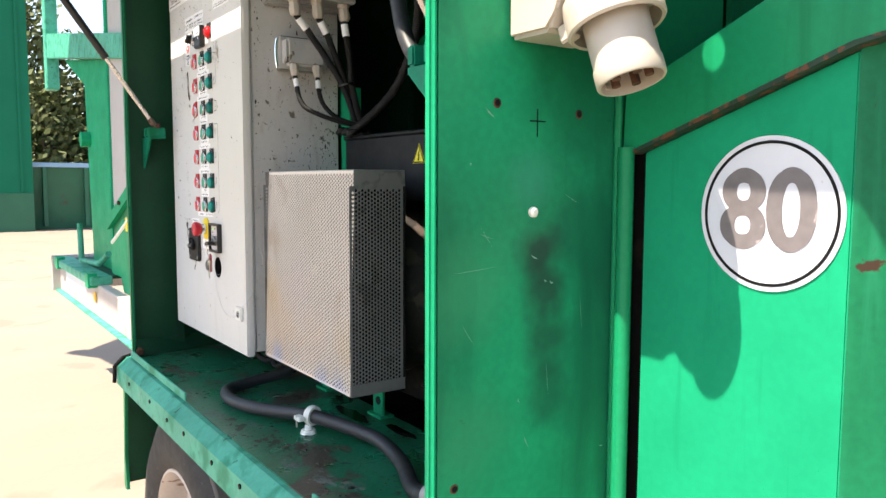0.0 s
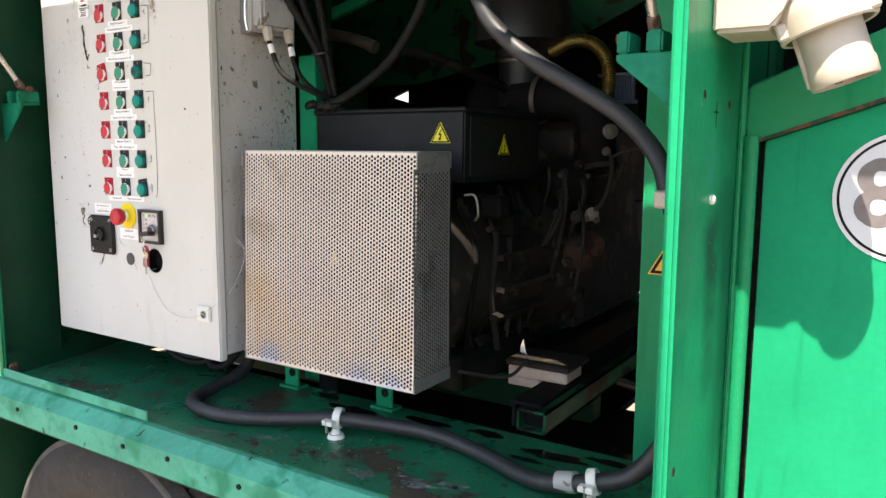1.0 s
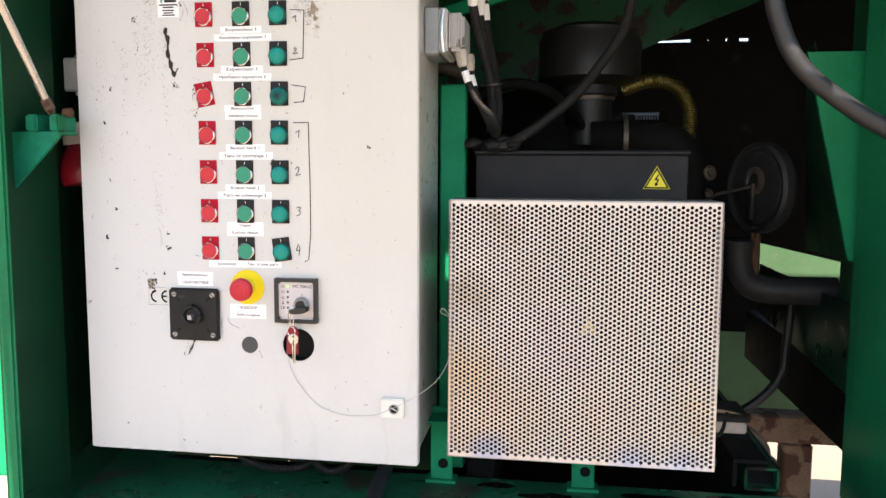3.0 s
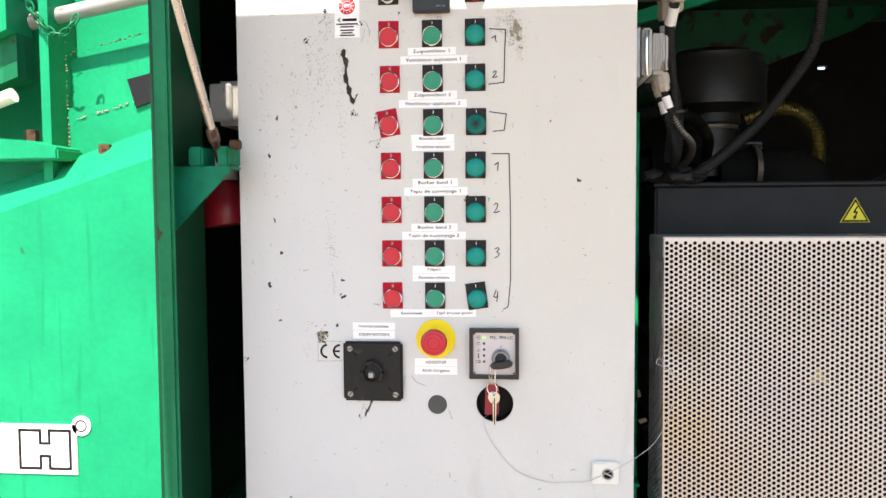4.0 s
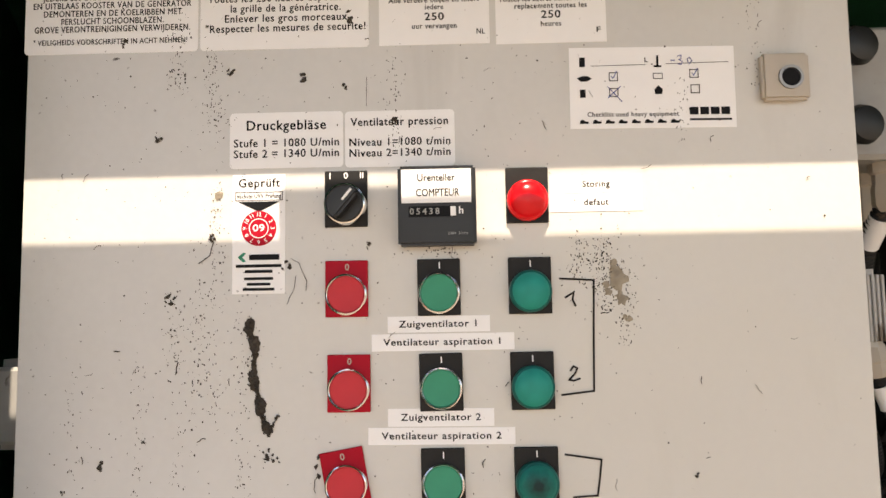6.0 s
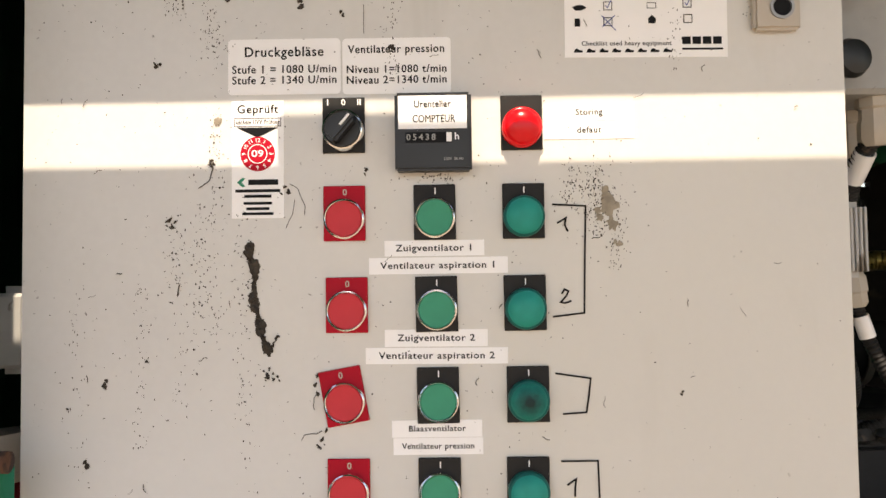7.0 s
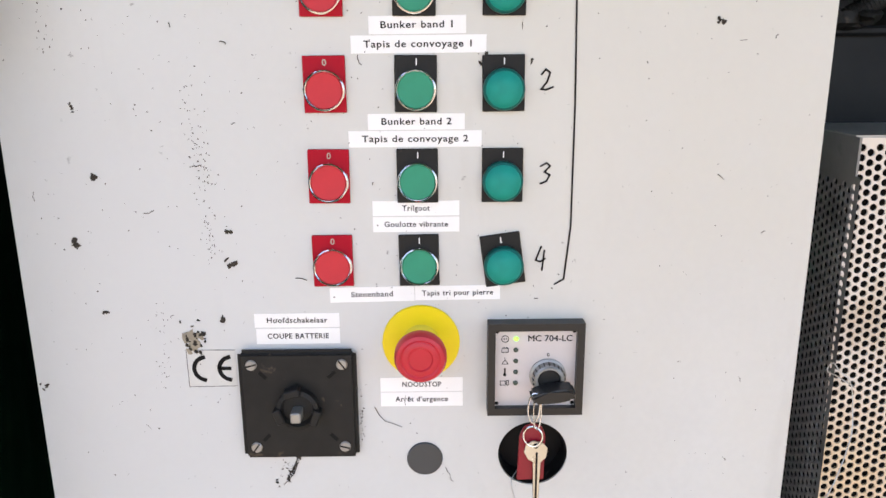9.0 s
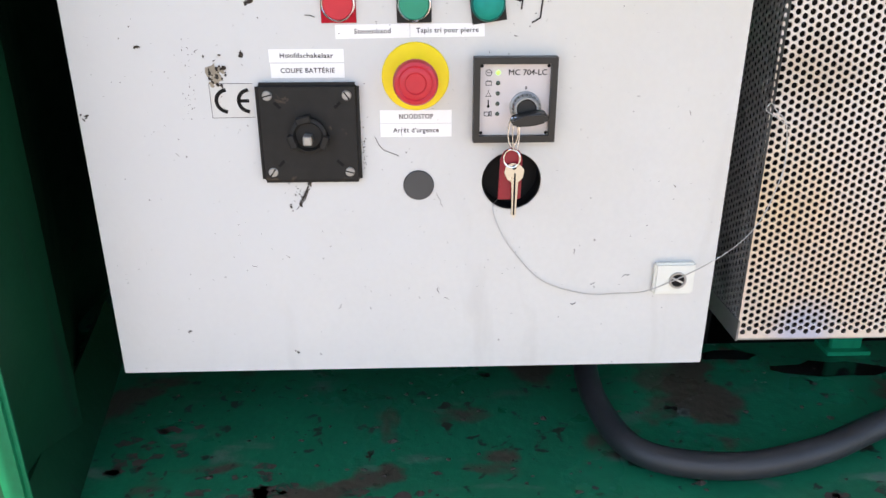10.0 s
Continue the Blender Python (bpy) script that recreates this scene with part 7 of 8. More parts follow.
solid("inner_upright", box(bm_new(), (0.300, 0.266, 1.075), (0.352, 0.30, 1.86), 0.003), GREEN, "green upright strip behind the cabinet", "post", kind="structure")

# dark sloped sheet, looms and engine clutter
solid("bay_sheet", prism(bm_new(), [(-0.50, 1.872), (0.02, 1.872), (0.60, 1.985), (0.784, 2.062), (0.837, 2.088), (1.117, 2.198), (1.19, 2.245), (1.19, 2.262), (-0.50, 2.262)], "y", 1.18, 1.19), TUBE_PAINT, "dark green sloping sheet behind the air filter", "panel", kind="structure")
lrng = random.Random(5)
loom = thing("wiring_loom", (0.80, 0.45, 1.35), "tangle of oily black cables beside the generator", "cables")
for k in range(22):
    y = 0.30 + 0.028 * k + lrng.uniform(-0.01, 0.01)
    x = 0.735 + lrng.uniform(-0.012, 0.018)
    z0 = 1.56 - lrng.uniform(0, 0.05)
    pts = [(x - 0.02, y, z0), (x + lrng.uniform(0, 0.02), y + lrng.uniform(-0.02, 0.02), z0 - 0.10), (x + lrng.uniform(0.0, 0.03), y + lrng.uniform(-0.03, 0.03), z0 - 0.22), (x + lrng.uniform(-0.06, 0.02), y + lrng.uniform(-0.02, 0.04), z0 - 0.36)]
    part("cable", sweep(bm_new(), smooth(pts, 6), lrng.uniform(0.003, 0.008), 8), ENGINE if k % 4 else ENGINE_DARK, loom)
for x, z, d in ((0.775, 1.545, 0.34), (0.775, 1.50, 0.40)):
    part("clip", box(bm_new(), (x - 0.02, d, z - 0.05), (x + 0.03, d + 0.05, z), 0.006), ENGINE_DARK, loom)
part("bent_strap", sweep(bm_new(), smooth([(0.765, 0.26, 1.55), (0.785, 0.27, 1.548), (0.788, 0.28, 1.51), (0.775, 0.29, 1.495)], 6), 0.003, 8), STEEL_EDGE, loom, "bright bent steel strap")
part("bent_strap", sweep(bm_new(), smooth([(0.79, 0.20, 1.19), (0.86, 0.28, 1.17), (0.885, 0.33, 1.20)], 6), 0.004, 8), ENGINE, loom)
part("torn_foil", prism(bm_new(), [(0.852, 1.205), (0.868, 1.20), (0.864, 1.212), (0.859, 1.235), (0.853, 1.22)], "y", 0.36, 0.365), CHROME, loom, "scrap of bright foil")
for k in range(18):
    c = Vector((0.79 + lrng.uniform(-0.05, 0.06), 0.70 + lrng.uniform(-0.08, 0.06), 1.46 + lrng.uniform(-0.20, 0.16)))
    ax = Vector((lrng.gauss(0.5, 0.5), lrng.gauss(-0.7, 0.5), lrng.gauss(0, 0.5))).normalized()
    r = lrng.uniform(0.006, 0.018)
    part("engine_fitting", lathe(bm_new(), c, ax, [(0, -r), (r, -r), (r * 1.2, -r * 0.3), (r * 1.2, r * 0.2), (r * 0.6, r * 0.4), (r * 0.6, r * 1.4), (0, r * 1.4)], 12), ENGINE, engine)
for k in range(8):
    a = Vector((0.80 + lrng.uniform(-0.04, 0.06), 0.68 + lrng.uniform(-0.06, 0.06), 1.56 + lrng.uniform(-0.05, 0.05)))
    b2 = a + Vector((lrng.uniform(-0.06, 0.04), lrng.uniform(-0.05, 0.05), -lrng.uniform(0.10, 0.28)))
    part("fuel_line", sweep(bm_new(), smooth([a, a.lerp(b2, 0.4) + Vector((0.025, -0.02, 0.01)), b2], 6), lrng.uniform(0.003, 0.006), 8), ENGINE, engine)
oil = bm_new()
for x, y, r in ((0.55, 0.16, 0.05), (0.72, 0.19, 0.04), (0.86, 0.20, 0.035), (1.02, 0.17, 0.05), (1.12, 0.20, 0.03), (0.98, 0.13, 0.025), (0.42, 0.20, 0.03)):
    n = 14
    ring = [oil.verts.new((x + r * 1.6 * lrng.uniform(0.6, 1.1) * math.cos(2 * math.pi * q / n), y + r * 0.5 * lrng.uniform(0.6, 1.1) * math.sin(2 * math.pi * q / n), DZ + 0.0012)) for q in range(n)]
    oil.faces.new(ring)
solid("oil_puddle", oil, surface("black_oil", (0.008, 0.009, 0.008), 0.12, var=0.1, bump=0.0), "thin black oil film on the deck", "oil", kind="stuff")
rngd = random.Random(21)
b = bm_new()
for _ in range(420):
    x, y = rngd.uniform(-0.33, 1.28), rngd.uniform(-0.115, 0.19)
    r = rngd.uniform(0.0008, 0.004) * (1.8 if rngd.random() < 0.08 else 1)
    n = 6
    mid = b.verts.new((x, y, DZ + r * 0.6))
    ring = [b.verts.new((x + r * rngd.uniform(0.5, 1.3) * math.cos(2 * math.pi * q / n), y + r * rngd.uniform(0.4, 1.1) * math.sin(2 * math.pi * q / n), DZ + 0.0005)) for q in range(n)]
    for q in range(n):
        b.faces.new((mid, ring[q], ring[(q + 1) % n]))
solid("deck_crumbs", b, DIRT, "dark crumbs of dirt scattered over the deck", "dirt", kind="stuff")

# spatter on the cabinet side
srng = random.Random(33)
b = bm_new()
for _ in range(1100):
    y = 0.255 - abs(srng.gauss(0, 0.055)) if srng.random() < 0.75 else srng.uniform(0.03, 0.235)
    z = srng.uniform(1.2, 2.2)
    if y < 0.03 or (z < 1.6 and srng.random() < 0.55):
        continue
    r = srng.uniform(0.0004, 0.0014) * (2.0 if srng.random() < 0.08 else 1.0)
    st = srng.uniform(1.0, 3.2)
    ring = [b.verts.new((0.2974, y + r * srng.uniform(0.5, 1.2) * math.cos(q * 0.785), z + st * r * srng.uniform(0.5, 1.2) * math.sin(q * 0.785))) for q in range(8)]
    b.faces.new(ring)
solid("side_spatter", b, surface("black_oil_spatter", (0.03, 0.027, 0.025), 0.6, var=0.5, scale=60, bump=0.0), "black oily spatter on the cabinet side", "dirt", kind="stuff")
# scuffed patches on the deck, and a small pale patch at (0.323, 0.07)
b = bm_new()
for x, y, rx, ry, n in ((0.77, -0.088, 0.03, 0.014, 30), (0.86, -0.07, 0.05, 0.022, 34), (0.93, -0.04, 0.03, 0.015, 18), (0.323, 0.07, 0.010, 0.008, 8), (0.38, -0.10, 0.05, 0.01, 14), (1.04, -0.07, 0.05, 0.02, 16)):
    for _ in range(n):
        cx, cy, r = x + srng.gauss(0, rx * 0.5), y + srng.gauss(0, ry * 0.5), srng.uniform(0.0015, 0.006)
        if cy < -0.12:
            continue
        b.faces.new([b.verts.new((cx + 1.6 * r * srng.uniform(0.5, 1.2) * math.cos(q * 0.9), cy + r * srng.uniform(0.4, 1.2) * math.sin(q * 0.9), DZ + 0.0009)) for q in range(7)])
solid("scuffs_and_pale_patch", b, surface("grey_scuff_and_patch", (0.17, 0.20, 0.18), 0.6, var=0.3, scale=40, bump=0.2), "pale scuff marks and one small pale patch on the deck paint", "scuffs", kind="stuff")

b = bm_new()
for x, y, rx, ry, n in ((-0.30, 0.0, 0.05, 0.05, 26), (-0.18, -0.05, 0.06, 0.04, 26), (-0.02, -0.07, 0.06, 0.03, 14), (0.62, -0.07, 0.06, 0.03, 34), (0.71, -0.03, 0.04, 0.03, 24), (0.50, -0.09, 0.06, 0.02, 18), (1.05, -0.06, 0.06, 0.03, 18)):
    for _ in range(n):
        cx, cy, r = x + srng.gauss(0, rx * 0.6), y + srng.gauss(0, ry * 0.6), srng.uniform(0.002, 0.010)
        if cy < -0.115 or cx < -0.335:
            continue
        b.faces.new([b.verts.new((cx + 1.5 * r * srng.uniform(0.3, 1.2) * math.cos(q * 0.698), cy + r * srng.uniform(0.3, 1.2) * math.sin(q * 0.698), DZ + 0.0006)) for q in range(9)])
solid("rust_patches", b, surface("worn_through_rust", (0.075, 0.05, 0.042), 0.5, var=0.4, scale=40, wear=(0.01, 0.07, 0.04), wear_at=0.52, wear_scale=120, bump=0.3), "brown patches where the deck paint is worn through", "rust", kind="stuff")

# ---- the rest of the machine beyond the fin ----
body = thing("machine_side", (-1.5, 0.35, 0.97), "bright sunlit green side body of the machine with white lettering blocks", "machine body")
b = prism(bm_new(), [(-0.52, 0.97), (-0.52, 1.814), (-0.66, 1.77), (-2.42, 1.19), (-2.60, 1.05), (-2.55, 0.97)], "y", 0.31, 0.33)
part("lower_panel", b, GREEN, body)
b = bm_new()
a0, a1 = Vector((-0.52, 0.31, 1.814)), Vector((-2.42, 0.31, 1.19))
q = [a0, a1, a1 + Vector((0, 0.10, 0.085)), a0 + Vector((0, 0.10, 0.085))]
b.faces.new([b.verts.new(p) for p in q])
r = bmesh.ops.extrude_face_region(b, geom=b.faces[:])
bmesh.ops.translate(b, verts=[v for v in r["geom"] if isinstance(v, bmesh.types.BMVert)], vec=(0, 0.012, -0.012))
part("folded_trim", b, GREEN, body)
for k, (z0, z1) in enumerate(((1.70, 1.925), (1.929, 2.035), (2.039, 2.5))):
    part("upper_sheet", prism(bm_new(), [(-0.53, z0), (-0.53, z1 + 0.013), (-0.86, z1 - 0.02), (-0.86, z0 - 0.05 * (k > 0))], "y", 0.42 + 0.02 * k, 0.44 + 0.02 * k), GREEN, body)
krng = random.Random(17)
for (xa, za), (xb, zb), n in (((-0.835, 2.021), (-0.54, 2.092), 46), ((-0.838, 1.879), (-0.56, 1.951), 40), ((-0.838, 1.80), (-0.838, 2.08), 44)):
    crust = bm_new()
    for k in range(n):
        u, r = krng.random(), krng.uniform(0.0006, 0.0024)
        cx, cz = xa + (xb - xa) * u + krng.gauss(0, 0.001), za + (zb - za) * u + krng.gauss(0, 0.0015)
        bmesh.ops.create_icosphere(crust, subdivisions=1, radius=r, matrix=Matrix.Translation((cx, 0.418, cz)) @ Matrix.Diagonal((1.5, 0.8, 0.8, 1)))
    part("seam_crust", crust, krng.choice((PALE_DIRT, RUST)), body, "crumbling rust and moss along a seam")
part("edge_rib", prism(bm_new(), [(-0.86, 1.70), (-0.84, 1.70), (-0.84, 2.5), (-0.86, 2.5)], "y", 0.36, 0.47), GREEN, body)
part("cheek_plate", prism(bm_new(), [(-0.86, 1.72), (-1.5, 1.5), (-1.5, 2.6), (-0.86, 2.6)], "y", 0.55, 0.56), GREEN, body)
part("tag", prism(bm_new(), [(-0.700, 1.965), (-0.645, 1.978), (-0.632, 1.922), (-0.682, 1.905)], "y", 0.414, 0.420), ANTHRACITE, body, "dark square rubber tag")
part("tie_rod", cyl(bm_new(), (-0.95, 0.40, 2.080), (-0.40, 0.40, 2.180), 0.017, seg=18), GREY_PLASTIC, body, "pale round tie rod")
part("hinge_shelf", prism(bm_new(), [(-1.05, 1.845), (-0.86, 1.83), (-0.81, 1.815), (-0.81, 1.79), (-1.05, 1.79)], "y", 0.33, 0.43, 0.004), GREEN, body)
for x, y, z in ((-0.89, 0.37, 1.842), (-0.745, 0.40, 1.812)):
    part("bolt", cyl(bm_new(), (x, y, z - 0.01), (x, y, z + 0.014), 0.014, seg=6), RUST, body, "rusty bolt head")
part("eye_plate", prism(bm_new(), [(-1.02, 2.02), (-0.93, 2.02), (-0.91, 2.10), (-0.94, 2.16), (-1.0, 2.16), (-1.03, 2.10)], "y", 0.35, 0.365, 0.003), GREEN, body)
chain = [(-0.90, 0.36, 2.16), (-0.86, 0.35, 2.09), (-0.82, 0.35, 2.05), (-0.79, 0.355, 2.06), (-0.77, 0.36, 2.10)]
pts = resample(smooth(chain, 10), 0.017)
for k, p in enumerate(pts[:-1]):
    d = (pts[k + 1] - p).normalized()
    s = d.cross(Vector((0, 1, 0))).normalized() if k % 2 else Vector((0, 1, 0))
    c = (p + pts[k + 1]) / 2
    ring = [c + d * 0.013 * math.cos(a) + s * 0.007 * math.sin(a) for a in (2 * math.pi * j / 14 for j in range(15))]
    part("chain_link", sweep(bm_new(), ring, 0.0022, 6), GREEN_MID, body)
# white block lettering shapes
W = part("logo_block", prism(bm_new(), [(-1.20, 1.14), (-0.775, 1.14), (-0.775, 1.245), (-1.20, 1.245)], "y", 0.3075, 0.3095), WHITE, body, "white block shape with grey outline")
b = bm_new()
strokes(b, [[(-0.79, 1.232), (-0.835, 1.232), (-0.835, 1.205), (-0.855, 1.205), (-0.855, 1.232), (-0.90, 1.232), (-0.90, 1.152), (-0.855, 1.152), (-0.855, 1.178), (-0.835, 1.178), (-0.835, 1.152), (-0.79, 1.152), (-0.79, 1.232)]], 0.3070, 0.006)
part("outline", b, ANTHRACITE, W)
part("logo_dot", lathe(bm_new(), (-0.765, 0.3095, 1.243), (0, -1, 0), [(0.021, 0), (0.021, 0.002), (0, 0.002)], 30), WHITE, body)
part("logo_ring", lathe(bm_new(), (-0.765, 0.3070, 1.243), (0, -1, 0), [(0.010, 0), (0.010, 0.0004), (0.0125, 0.0004), (0.0125, 0)], 30), ANTHRACITE, body)
for pts in ([(-1.86, 1.09), (-1.80, 1.09), (-1.70, 1.32), (-1.74, 1.32)], [(-1.88, 1.33), (-1.84, 1.33), (-1.74, 1.10), (-1.80, 1.12)], [(-1.94, 1.26), (-1.91, 1.26), (-1.80, 1.18), (-1.83, 1.15)]):
    part("leaf_shape", prism(bm_new(), pts, "y", 0.306, 0.3095), WHITE, body, "white leaf-like shape")
part("logo_letter_block", prism(bm_new(), [(-1.58, 1.13), (-1.24, 1.135), (-1.24, 1.24), (-1.58, 1.235)], "y", 0.3075, 0.3095), WHITE, body)

chassis = thing("chassis_beam", (-2.4, 0.25, 0.77), "long dusty pale chassis side beam in full sun", "chassis")
part("beam", box(bm_new(), (-4.42, 0.235, 0.775), (-0.366, 0.30, 0.975), 0.006), CHASSIS, chassis)
part("top_flange", box(bm_new(), (-4.42, 0.19, 0.975), (-2.9, 0.32, 1.03), 0.006), TEAL, chassis, "faded green top flange")
part("bottom_flange", box(bm_new(), (-4.42, 0.20, 0.765), (-0.366, 0.30, 0.777), 0.002), TEAL, chassis)
part("end_plate", box(bm_new(), (-4.46, 0.18, 0.77), (-4.42, 0.9, 1.04), 0.004), RIM, chassis)
part("white_plate", box(bm_new(), (-4.1, 0.231, 0.83), (-3.3, 0.236, 0.95), 0.001), SIGN_BLUE_WHITE, chassis)
part("reflector", box(bm_new(), (-3.02, 0.226, 0.865), (-2.96, 0.236, 0.925), 0.003), SIGN_ORANGE, chassis, "amber reflector")
part("bracket", box(bm_new(), (-3.02, 0.18, 0.96), (-2.92, 0.236, 1.05), 0.003), GREEN, chassis)
part("bracket", box(bm_new(), (-4.25, 0.18, 0.96), (-4.15, 0.236, 1.05), 0.003), GREEN, chassis)

conv = thing("side_conveyor", (-2.2, 0.45, 1.2), "green slanted conveyor frame with pale grey cover sheets", "conveyor")


def slope(x, dz=0.0):
    return 1.645 + 0.352 * (x + 2.26) + dz


part("diagonal_beam", prism(bm_new(), [(-3.0, slope(-3.0, -0.07)), (-0.9, slope(-0.9, -0.07)), (-0.9, slope(-0.9)), (-3.0, slope(-3.0))], "y", 0.315, 0.40), GREEN, conv)
part("shadow_channel", prism(bm_new(), [(-3.0, slope(-3.0, -0.16)), (-0.9, slope(-0.9, -0.16)), (-0.9, slope(-0.9, -0.07)), (-3.0, slope(-3.0, -0.07))], "y", 0.345, 0.40), GREEN_MID, conv)
part("pipe", cyl(bm_new(), (-2.9, 0.33, slope(-2.9, -0.18)), (-0.9, 0.33, slope(-0.9, -0.20)), 0.015, seg=16), WHITE_PLASTIC, conv, "thin pale pipe")
for x in (-2.6, -2.2, -1.8, -1.4):
    part("bolt", cyl(bm_new(), (x, 0.300, slope(x, -0.035)), (x, 0.32, slope(x, -0.035)), 0.012, seg=6), RUST, conv)
SHEET = surface("pale_cover_sheet", (0.40, 0.365, 0.35), 0.6, var=0.06, scale=4, wear=(0.38, 0.33, 0.31), wear_at=0.64, wear_scale=5, bump=0.05)
for x0, x1 in ((-2.95, -1.865), (-1.835, -0.90)):
    part("cover_sheet", prism(bm_new(), [(x0, slope(x0)), (x1, slope(x1)), (x1, 3.1), (x0, 3.1)], "y", 0.35, 0.36), SHEET, conv, "pale grey cover sheet")
part("divider", box(bm_new(), (-1.865, 0.335, 1.78), (-1.835, 0.37, 3.1), 0.004), TEAL, conv)
part("end_strip", box(bm_new(), (-3.00, 0.335, 1.25), (-2.95, 0.40, 3.1), 0.004), GREEN, conv)
part("tall_post", prism(bm_new(), [(-3.95, 1.02), (-3.30, 1.02), (-3.14, 1.53), (-3.14, 2.39), (-4.95, 2.62), (-4.06, 2.33), (-3.99, 1.54)], "y", 0.40, 0.46, 0.006), GREEN, conv, "tall green post plate")
part("hinge_boss", cyl(bm_new(), (-3.95, 0.34, 1.92), (-3.95, 0.5, 1.92), 0.055, seg=18), GREEN, conv)
part("cross_arm", prism(bm_new(), [(-5.3, 2.67), (-2.25, 2.275), (-2.25, 2.41), (-5.3, 2.88)], "y", 0.31, 0.395, 0.006), TEAL, conv, "sunlit cross arm")
part("arm_end", box(bm_new(), (-5.33, 0.30, 2.40), (-5.20, 0.40, 3.3), 0.008), TEAL, conv)
part("belt_edge", prism(bm_new(), [(-4.9, 3.3), (-4.7, 3.3), (-3.2, 2.75), (-3.4, 2.75)], "y", 0.50, 0.53), RUBBER, conv, "black belt edge")
part("gear_box", prism(bm_new(), [(-2.95, 1.04), (-2.05, 1.04), (-2.05, 1.40), (-2.62, 1.40), (-2.95, 1.22)], "y", 0.325, 0.40, 0.008), GREEN, conv, "green drive cover")
part("yellow_tag", box(bm_new(), (-2.50, 0.318, 1.33), (-2.42, 0.326, 1.41), 0.002), YELLOW, conv, "yellow tag")
part("drum", cyl(bm_new(), (-2.85, 0.36, 1.38), (-2.85, 0.6, 1.38), 0.10, seg=24), GREEN_DARK, conv)
part("handle_bar", sweep(bm_new(), [(-3.75, 0.28, 1.32), (-3.72, 0.28, 1.06), (-3.2, 0.30, 1.08), (-3.0, 0.32, 1.16)], 0.02, 10), TEAL, conv, "bent green handle bar")
part("tray", prism(bm_new(), [(-4.4, 0.33), (-3.0, 0.33), (-3.0, 1.2), (-4.4, 1.2)], "z", 1.0, 1.02), GREEN_DARK, conv)
part("tray_edge", prism(bm_new(), [(-4.4, 1.02), (-3.0, 1.02), (-3.0, 1.18), (-3.9, 1.10)], "y", 0.60, 0.62), GREEN, conv)

# overhanging discharge chute, outside the picture, whose shadow lies on the yard
chute = thing("discharge_chute", (-4.5, -0.6, 3.6), "green discharge chute reaching over the yard", "chute")
tip = [(-5.28 + 0.10 * math.cos(radians(a)), -1.40 + 0.10 * math.sin(radians(a))) for a in range(120, 281, 20)]
part("trough", prism(bm_new(), tip + [(-4.95, -1.30), (-4.4, -1.22), (-2.4, -1.22), (-2.4, 0.7), (-2.8, 0.7), (-4.4, -0.5), (-5.75, -0.95)], "z", 3.7, 3.76), GREEN, chute)
part("carrier", box(bm_new(), (-2.8, 0.45, 3.0), (-2.4, 0.7, 3.72), 0.01), GREEN, chute)

# ---- yard background ----
hall = thing("green_hall", (-25, -3, GZ), "tall dark green clad hall at the edge of the yard", "building")
part("wall", box(bm_new(), (-27, -9, GZ), (-24, 2.28, 9.5)), HALL, hall)
part("plinth", box(bm_new(), (-24.0, -9, GZ), (-23.95, 2.28, 1.25)), SKIP, hall, "darker plinth strip")
for k in range(12):
    part("cladding_rib", box(bm_new(), (-24.0, -8.5 + k * 0.95, 1.3), (-23.96, -8.42 + k * 0.95, 9.5)), HALL, hall)
skip = thing("skip_container", (-25.5, 6, GZ), "green steel skip with a pale blue rim", "container")
part("body", prism(bm_new(), [(-26.5, GZ), (-24.9, GZ), (-24.6, 2.05), (-26.8, 2.05)], "y", 2.32, 10.5, 0.02), SKIP, skip)
part("rim", box(bm_new(), (-26.9, 2.30, 2.05), (-24.5, 10.6, 2.20), 0.02), SKY_BLUE, skip)
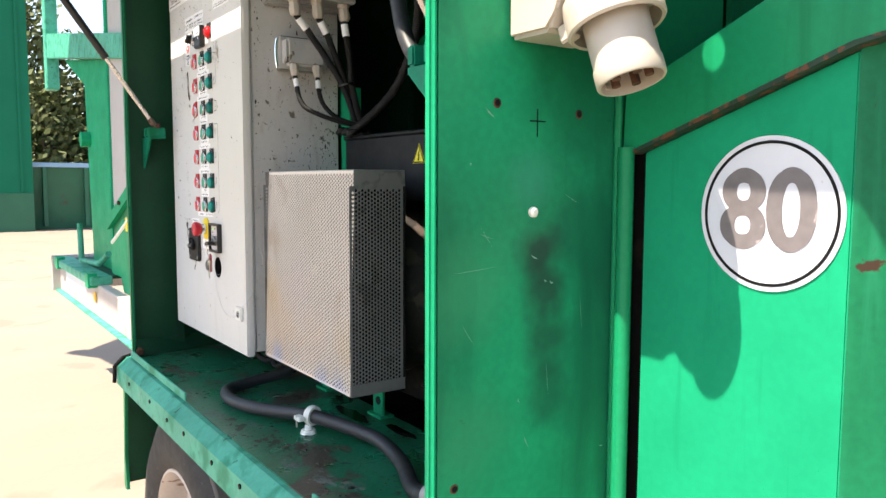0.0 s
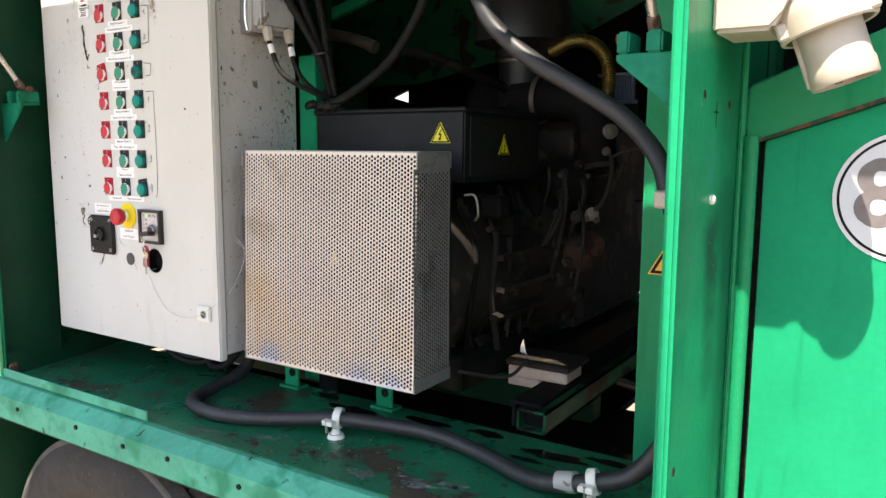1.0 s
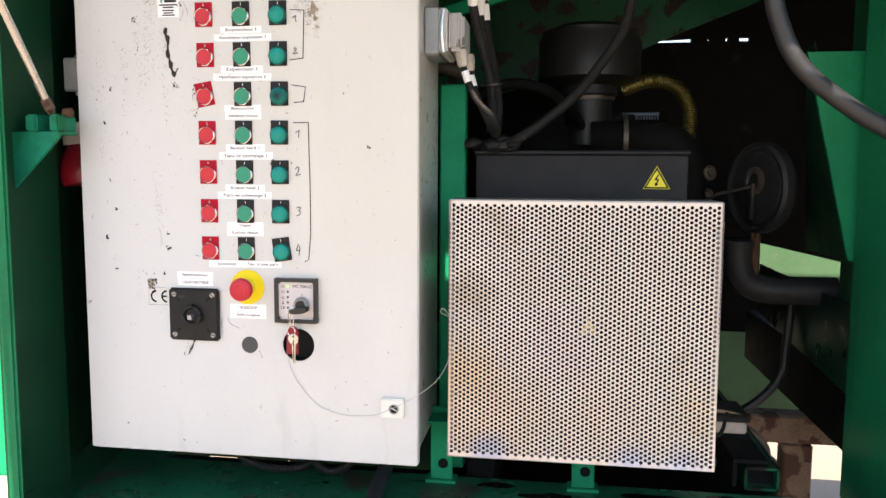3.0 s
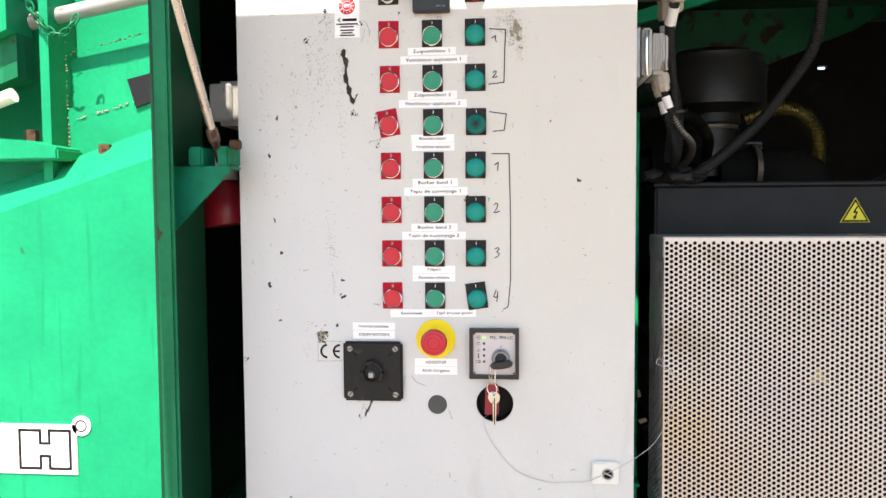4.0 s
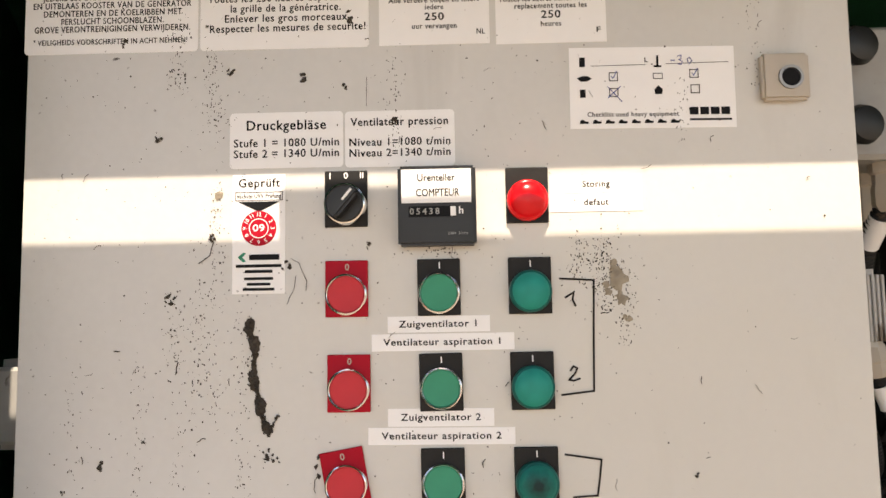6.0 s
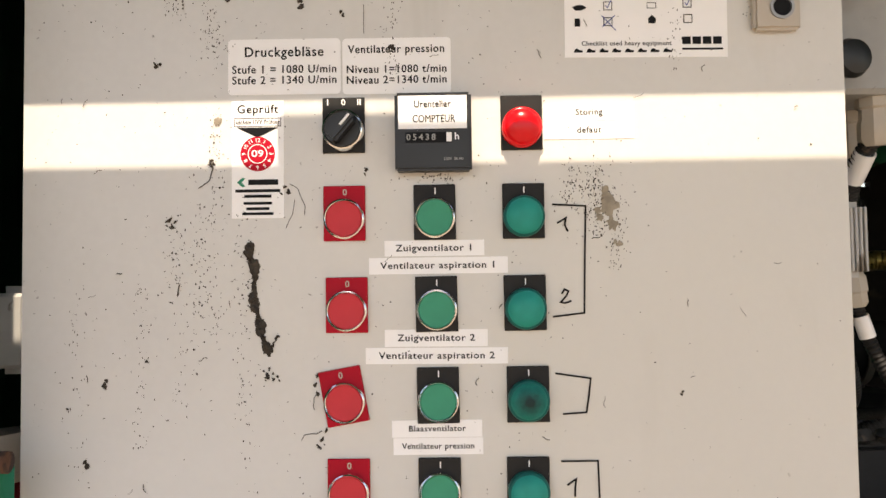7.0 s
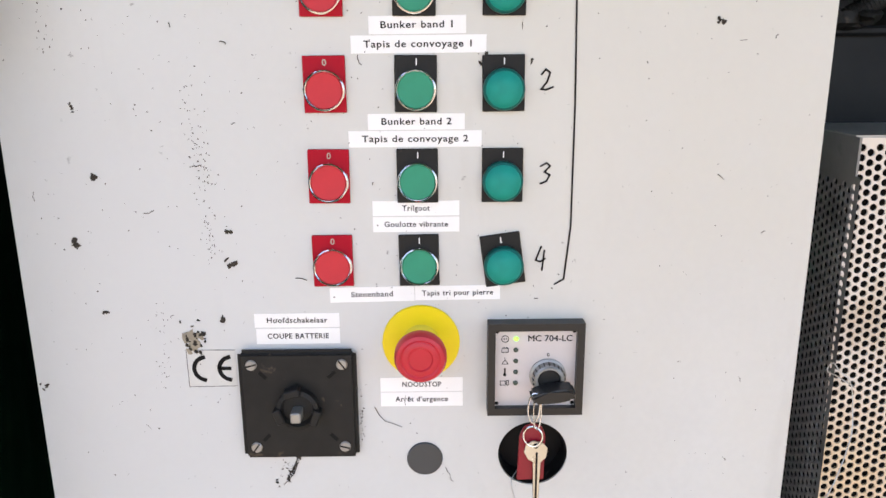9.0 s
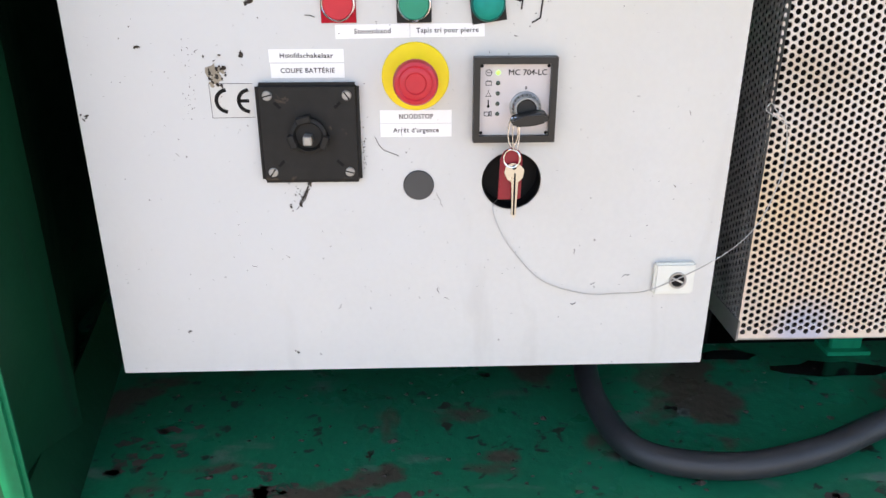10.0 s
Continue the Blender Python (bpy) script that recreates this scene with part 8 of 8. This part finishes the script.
for k in range(7):
    part("rib", box(bm_new(), (-24.72, 2.6 + k * 1.2, 0.2), (-24.5, 2.72 + k * 1.2, 2.05), 0.01), SKIP, skip)
trng = random.Random(11)


def tree(x, y, h, r):
    ob = thing("tree", (x, y, GZ), "broad dark leafy tree behind the yard", "tree", "trees behind the yard")
    b = bm_new()
    sweep(b, smooth([(x, y, GZ), (x + 0.1, y, h * 0.3), (x - 0.1, y + 0.1, h * 0.6)]), 0.22, 8)
    for k in range(6):
        a = trng.uniform(0, 6.28)
        cyl(b, (x, y, h * (0.25 + 0.06 * k)), (x + r * 0.7 * math.cos(a), y + r * 0.7 * math.sin(a), h * (0.45 + 0.07 * k)), 0.09, 0.03, 6)
    part("trunk", b, BARK, ob)
    verts, faces = [], []
    clumps = []
    for _ in range(46):
        a, t = trng.uniform(0, 6.28), trng.uniform(0.08, 1.0)
        rr = r * (1 - 0.55 * abs(t - 0.45)) * trng.uniform(0.35, 1.0)
        clumps.append(Vector((x + rr * math.cos(a), y + rr * math.sin(a), GZ + h * t)))
    for c in clumps:
        for _ in range(90):
            p = c + Vector((trng.gauss(0, 0.42), trng.gauss(0, 0.42), trng.gauss(0, 0.34)))
            p.z = max(p.z, GZ + 0.05)
            d = Vector((trng.gauss(0, 1), trng.gauss(0, 1), trng.gauss(0, 1))).normalized()
            e = d.orthogonal().normalized()
            f = d.cross(e)
            s = trng.uniform(0.09, 0.2)
            n0 = len(verts)
            verts += [tuple(p + e * s - Vector(ob.location)), tuple(p + f * s * 0.6 - Vector(ob.location)), tuple(p - e * s - Vector(ob.location)), tuple(p - f * s * 0.6 - Vector(ob.location))]
            faces.append((n0, n0 + 1, n0 + 2, n0 + 3))
    me = bpy.data.meshes.new("crown")
    me.from_pydata(verts, [], faces)
    me.materials.append(LEAF)
    crown = new("crown", me)
    crown.parent = ob


for x, y, h, r in ((-33, 2.2, 8.6, 2.2), (-34, 5.0, 7.4, 2.3), (-33, 7.8, 9.0, 2.4), (-32, 10.8, 8.4, 2.4), (-31.0, 3.6, 5.4, 1.8), (-31, 6.2, 5.0, 1.8)):
    tree(x, y, h, r)
